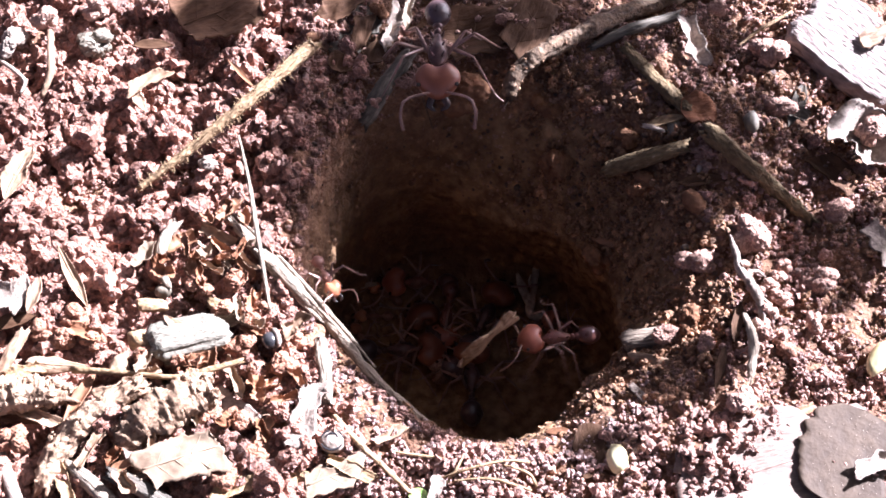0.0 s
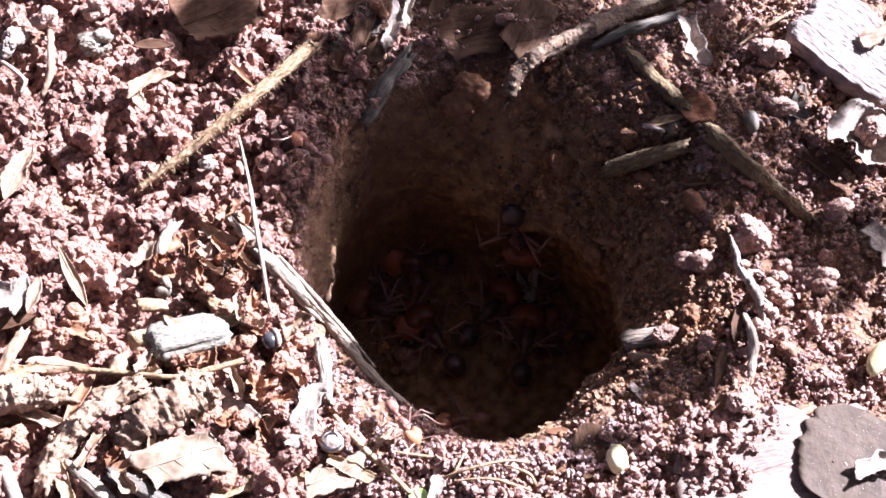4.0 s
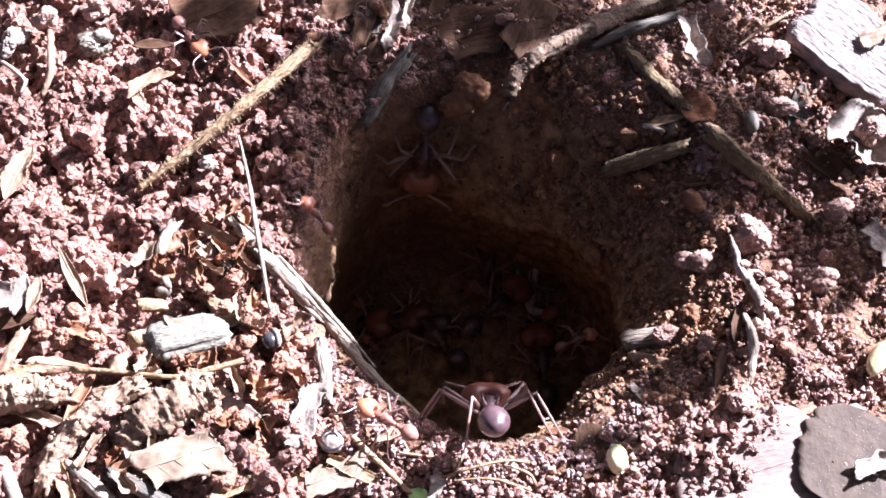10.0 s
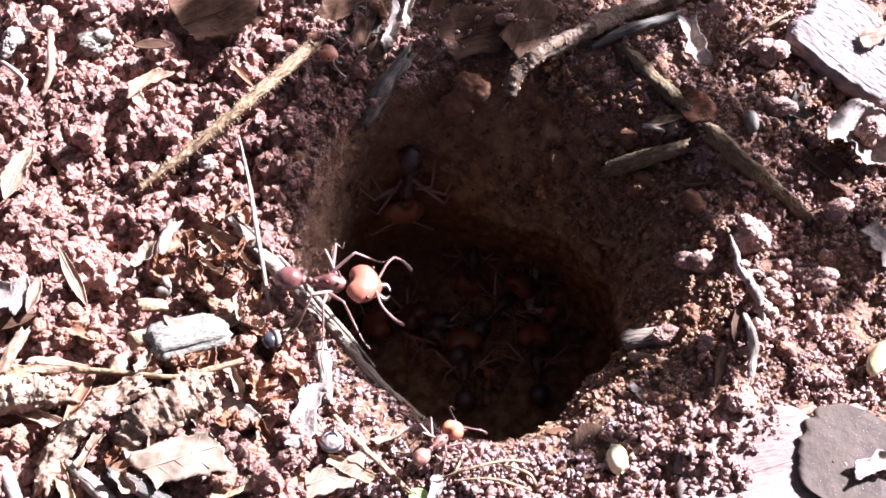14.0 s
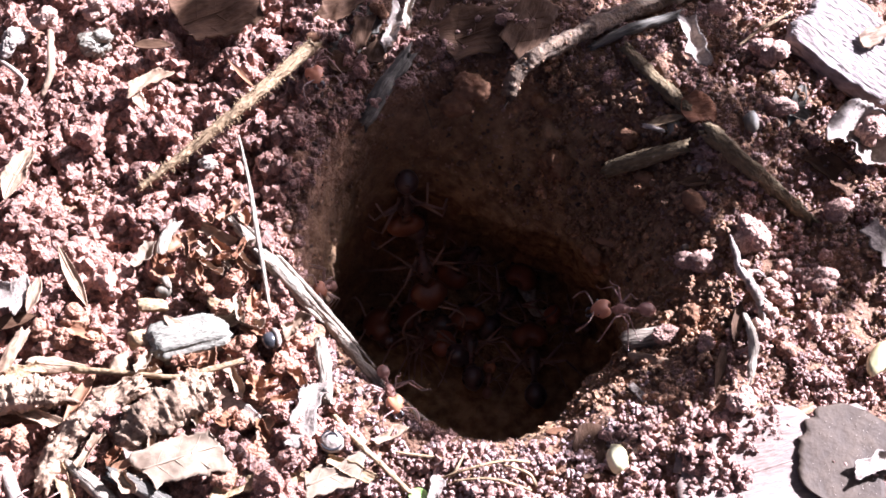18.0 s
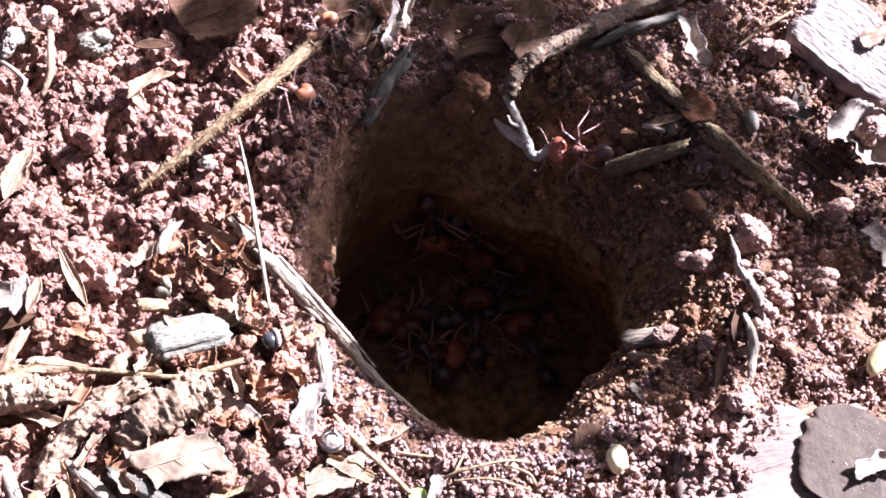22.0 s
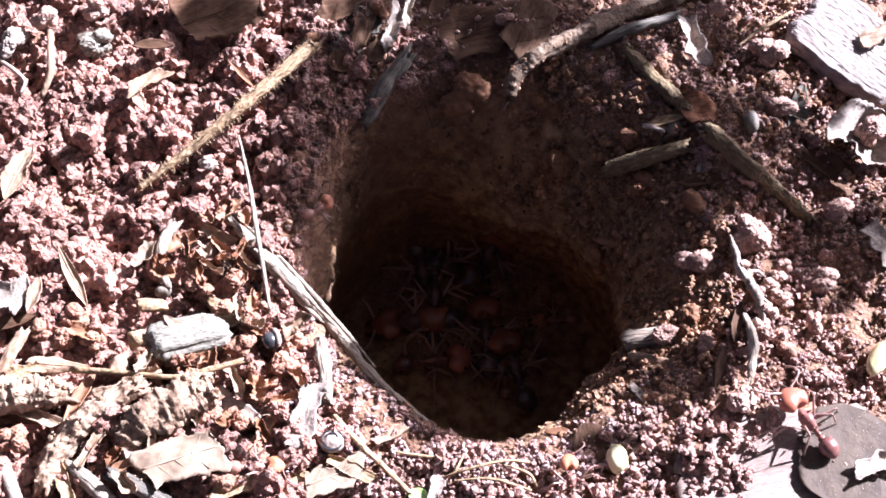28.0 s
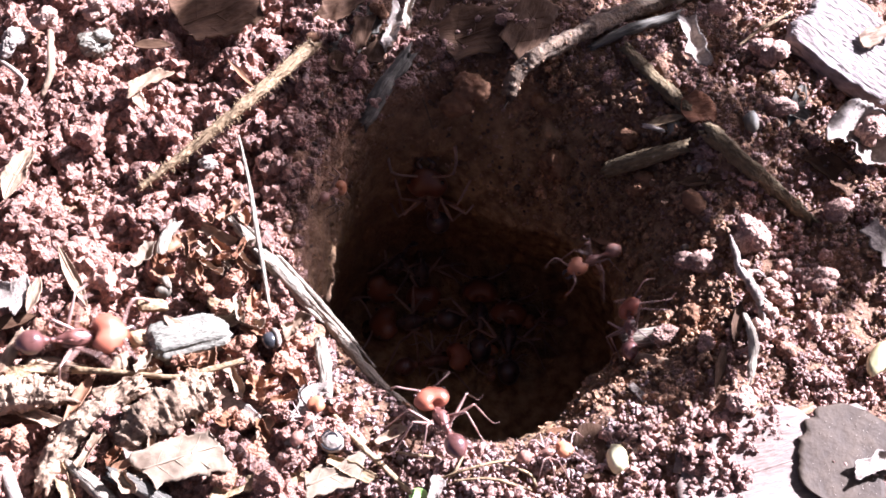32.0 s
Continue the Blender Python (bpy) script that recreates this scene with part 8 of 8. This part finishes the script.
ROWS_28 = ((0, -1.9, -27.85, 1.86, -1.21, 4.26, 90.74), (11.7, -1.92, -26.08, 1.8, -4.63, 3.71, 90.72), (23.4, -1.94, -24.29, 1.82, -4.86, 3.65, 90.72), (23.6, -1.94, -22.73, 1.49, -3.31, 2.65, 91.34), (23.8, -1.93, -21.12, 1.13, -2.13, -0.28, 91.92), (24, -1.92, -19.63, 1.22, -0.67, -2.1, 92.53), (24.25, -0.63, -18.71, 1.75, -1.93, 3.55, 67.71), (24.5, 0.65, -18.14, 3.2, -5.02, 4.66, 42.75), (24.75, 2.26, -17.03, 2.16, -3.46, 5.91, 59.53), (25, 3.89, -16.2, 1.91, -1.76, 6.61, 75.1), (25.5, 4.25, -15.05, 0.91, -0.19, 6.84, 88.38), (26, 5.45, -5.2, -19.87, 0, 0, 88.62), (26.5, 6.27, 1.54, -32.14, 0, 0, 88.59), (29.25, 6.61, 3.15, -32.14, 0, 0, 88.52), (32, 6.95, 4.78, -32.14, 0, 0, 88.46))
ant("T", ROWS_28)
ROWS_29 = ((0, -28.83, -27.82, 1.77, 3.44, 3.32, 69.2), (5.75, -28.89, -26.45, 1.71, -1.06, 1.64, 74.32), (11.5, -28.86, -25.12, 1.91, -5.02, 1.29, 79.78), (17.25, -28.85, -23.76, 2.05, -7.09, 3.63, 86.01), (23, -28.99, -22.25, 1.78, -7.3, 6.87, 92.2), (23.33, -29.39, -20.36, 1.03, -6.65, 6.18, 93.6), (23.67, -29.7, -18.5, 0.56, -5.58, 0.94, 93.45), (24, -29.77, -16.86, 0.76, -3.95, -3.69, 93.57), (24.5, -29.76, -15.85, 1.02, -1.82, -4.94, 95.59), (25, -29.77, -14.82, 1.23, 1.06, -5.46, 97.8), (25.25, -30.56, -14.17, 1.41, -0.26, -8.01, 120.29), (25.5, -31.33, -13.54, 1.65, -3.55, -7.99, 142.78), (25.83, -33.15, -13.31, 1.81, -6.67, -3.94, 151.45), (26.17, -35.12, -12.91, 1.58, -5.61, 2.61, 159.18), (26.5, -37.19, -12.43, 1.19, -1.84, 4.64, 167.93), (29.25, -38.52, -12.38, 1.08, -0.43, 2.31, 168.77), (32, -39.75, -12.42, 1.17, -0.77, -0.39, 169.72))
ant("T", ROWS_29)
ROWS_30 = ((0, -4.3, 5.56, -31, 0.02, 0.04, 0.02), (1, -3.69, 4.91, -31, 0, 0.01, 2.2), (1.5, -4.67, 6.39, -31, 0.12, 0.07, 33.94), (2, -5.66, 7.89, -31.01, 1.28, -0.04, 63.54), (2.33, -6.12, 8.46, -31.03, 2.41, -1.44, 91.29), (2.67, -6.57, 9.03, -31.05, 2.78, -4.84, 119.39), (3, -7.03, 9.61, -31.07, -0.58, -9.99, 151.57), (6, -4.5, 10.61, -31.03, -1.14, -2.55, 159.08), (8, -4.18, 9.58, -31.01, -0.47, -0.78, 169.26), (9, -3.87, 8.76, -31, -0.19, -0.25, 177.9), (14, -3.99, 8.76, -31, -0.23, -0.28, -179.86), (19, -3.86, 8.56, -31, -0.16, -0.21, -179.9), (25, -3.27, 9.57, -31, -0.26, -0.27, 177.9), (28, -2.96, 8.89, -31, -0.1, -0.08, -174.38), (29, -2.97, 9.23, -31, -0.14, -0.13, -179.94), (32, -3.26, 8.9, -31, -0.14, -0.12, -174.36))
ant("L", ROWS_30)


CARGO = []


def load(owner, rows, k, ob, m):
    """A thing that an ant holds in its jaws, carried along its way."""
    CARGO.append((ob, rows, m))
    return ob


SEED[0] = 900
load(None, ROWS_11, 0.72, leaf("cut_leaf_piece", "tan cut leaf piece carried by an ant", "leaf", 0, 0, 0, 0, 0, 0, 6.0, 4.0, TAN, "torn", 0.16, 0.15), mm(5.6, 0, 0.4, 70, 20, 30))
load(None, ROWS_5, 1.0, stick("straw_piece", "white straw piece carried by an ant", "straw", [(-3.4, 0, 0), (-1, 0.4, 0.2), (1.2, 0.1, 0), (3.4, 0.5, 0)], (0.22, 0.4, 0.36, 0.2), CHALK, 0.15), mm(8.0, 0.2, -0.4, 0, 12, 0))
load(None, ROWS_4, 1.0, lump("soil_crumb", "reddish soil crumb carried by an ant", "clod", 0, 0, 0, 1.5, 1.4, 1.2, CLOD_ONE, 0.42, 20), mm(6.3, 0.2, -0.4))
ROOT_PIECE = stick("root_piece", "white knobbly root piece dragged by an ant", "root", [(-0.6, -0.1, 0), (1.3, 0.5, 0), (2.5, -2.2, 0.3), (4.0, -5.4, 1.2)], (0.3, 0.46, 0.4, 0.34), WHITE, 0.22, 1, 44, 14)
WAY = np.array(ROOT_PIECE.matrix_world.inverted())
for name, label, pts, radii, flat in (("shred", "white thin shred", [(1.2, 0.3, 0.1), (3.0, -1.0, 0.4), (4.9, -2.5, 0.6)], (0.2, 0.42, 0.5, 0.16), 0.3), ("side_root", "short side root", [(2.4, -2.0, 0.3), (3.0, -2.2, 1.0), (3.2, -2.9, 1.5)], (0.2, 0.16, 0.1), 1.0)):
    LINE = np.hstack([np.array(pts) * MM, np.ones((len(pts), 1))]) @ WAY.T
    v, f = tube(LINE[:, :3] / MM, radii, 20, 10, 0.15, flat, 5, 0.6)
    part(name, put_mesh(name, v, f, WHITE), ROOT_PIECE, label=label)
ROOT_POSE = ROOT_PIECE.matrix_world.copy()
load(None, ROWS_10, 1.0, ROOT_PIECE, mm(2.9, 0, -0.2) @ ROOT_POSE)



def stride(rows, t):
    """How fast an ant walks at t, in mm per second."""
    for a, b in zip(rows[:-1], rows[1:]):
        if a[0] <= t <= b[0]:
            return math.dist(a[1:4], b[1:4]) / max(b[0] - a[0], 0.05)
    return 0.0


def motions():
    rng = random.Random(5)
    for root, kind, rows, legs in ANTS:
        walk(root, [(r[0], mm(*r[1:])) for r in rows])
        k = KINDS[kind][0] / 10.0
        start = rng.random() * 6.28
        beat = {}
        phase = start
        for i in range(0, 321):
            v = stride(rows, i / 10)
            beat[i] = (phase, min(v / 9.0, 1.0))
            phase += min(v * 0.28 / k, 2.2) if v > 1.0 else 0.05
        for leg, n, s in legs:
            hx, yaw = HIPS[n]
            side = 1 if (n + (s > 0)) % 2 else -1
            home = rng.uniform(-9, 9)
            keys = []
            for i in range(0, 321):
                ph, go = beat[i]
                near = max(beat[max(i - 1, 0)][1], beat[min(i + 1, 320)][1])
                if i in (0, 320) or go > 0.12 or near > 0.12 or i % 20 == 0:
                    swing = 20 * go * math.sin(ph) * side + 2.5 * math.sin(i * 0.06 + start + n)
                    lift = 12 * go * max(math.cos(ph) * side, 0)
                    keys.append((i / 10, mm(hx * k, s * 0.45 * k, -0.25 * k, s * lift, 0, s * (yaw + home + swing))))
            walk(leg, keys)
    for load, owner, m in CARGO:
        walk(load, [(r[0], mm(*r[1:]) @ m) for r in owner])


motions()
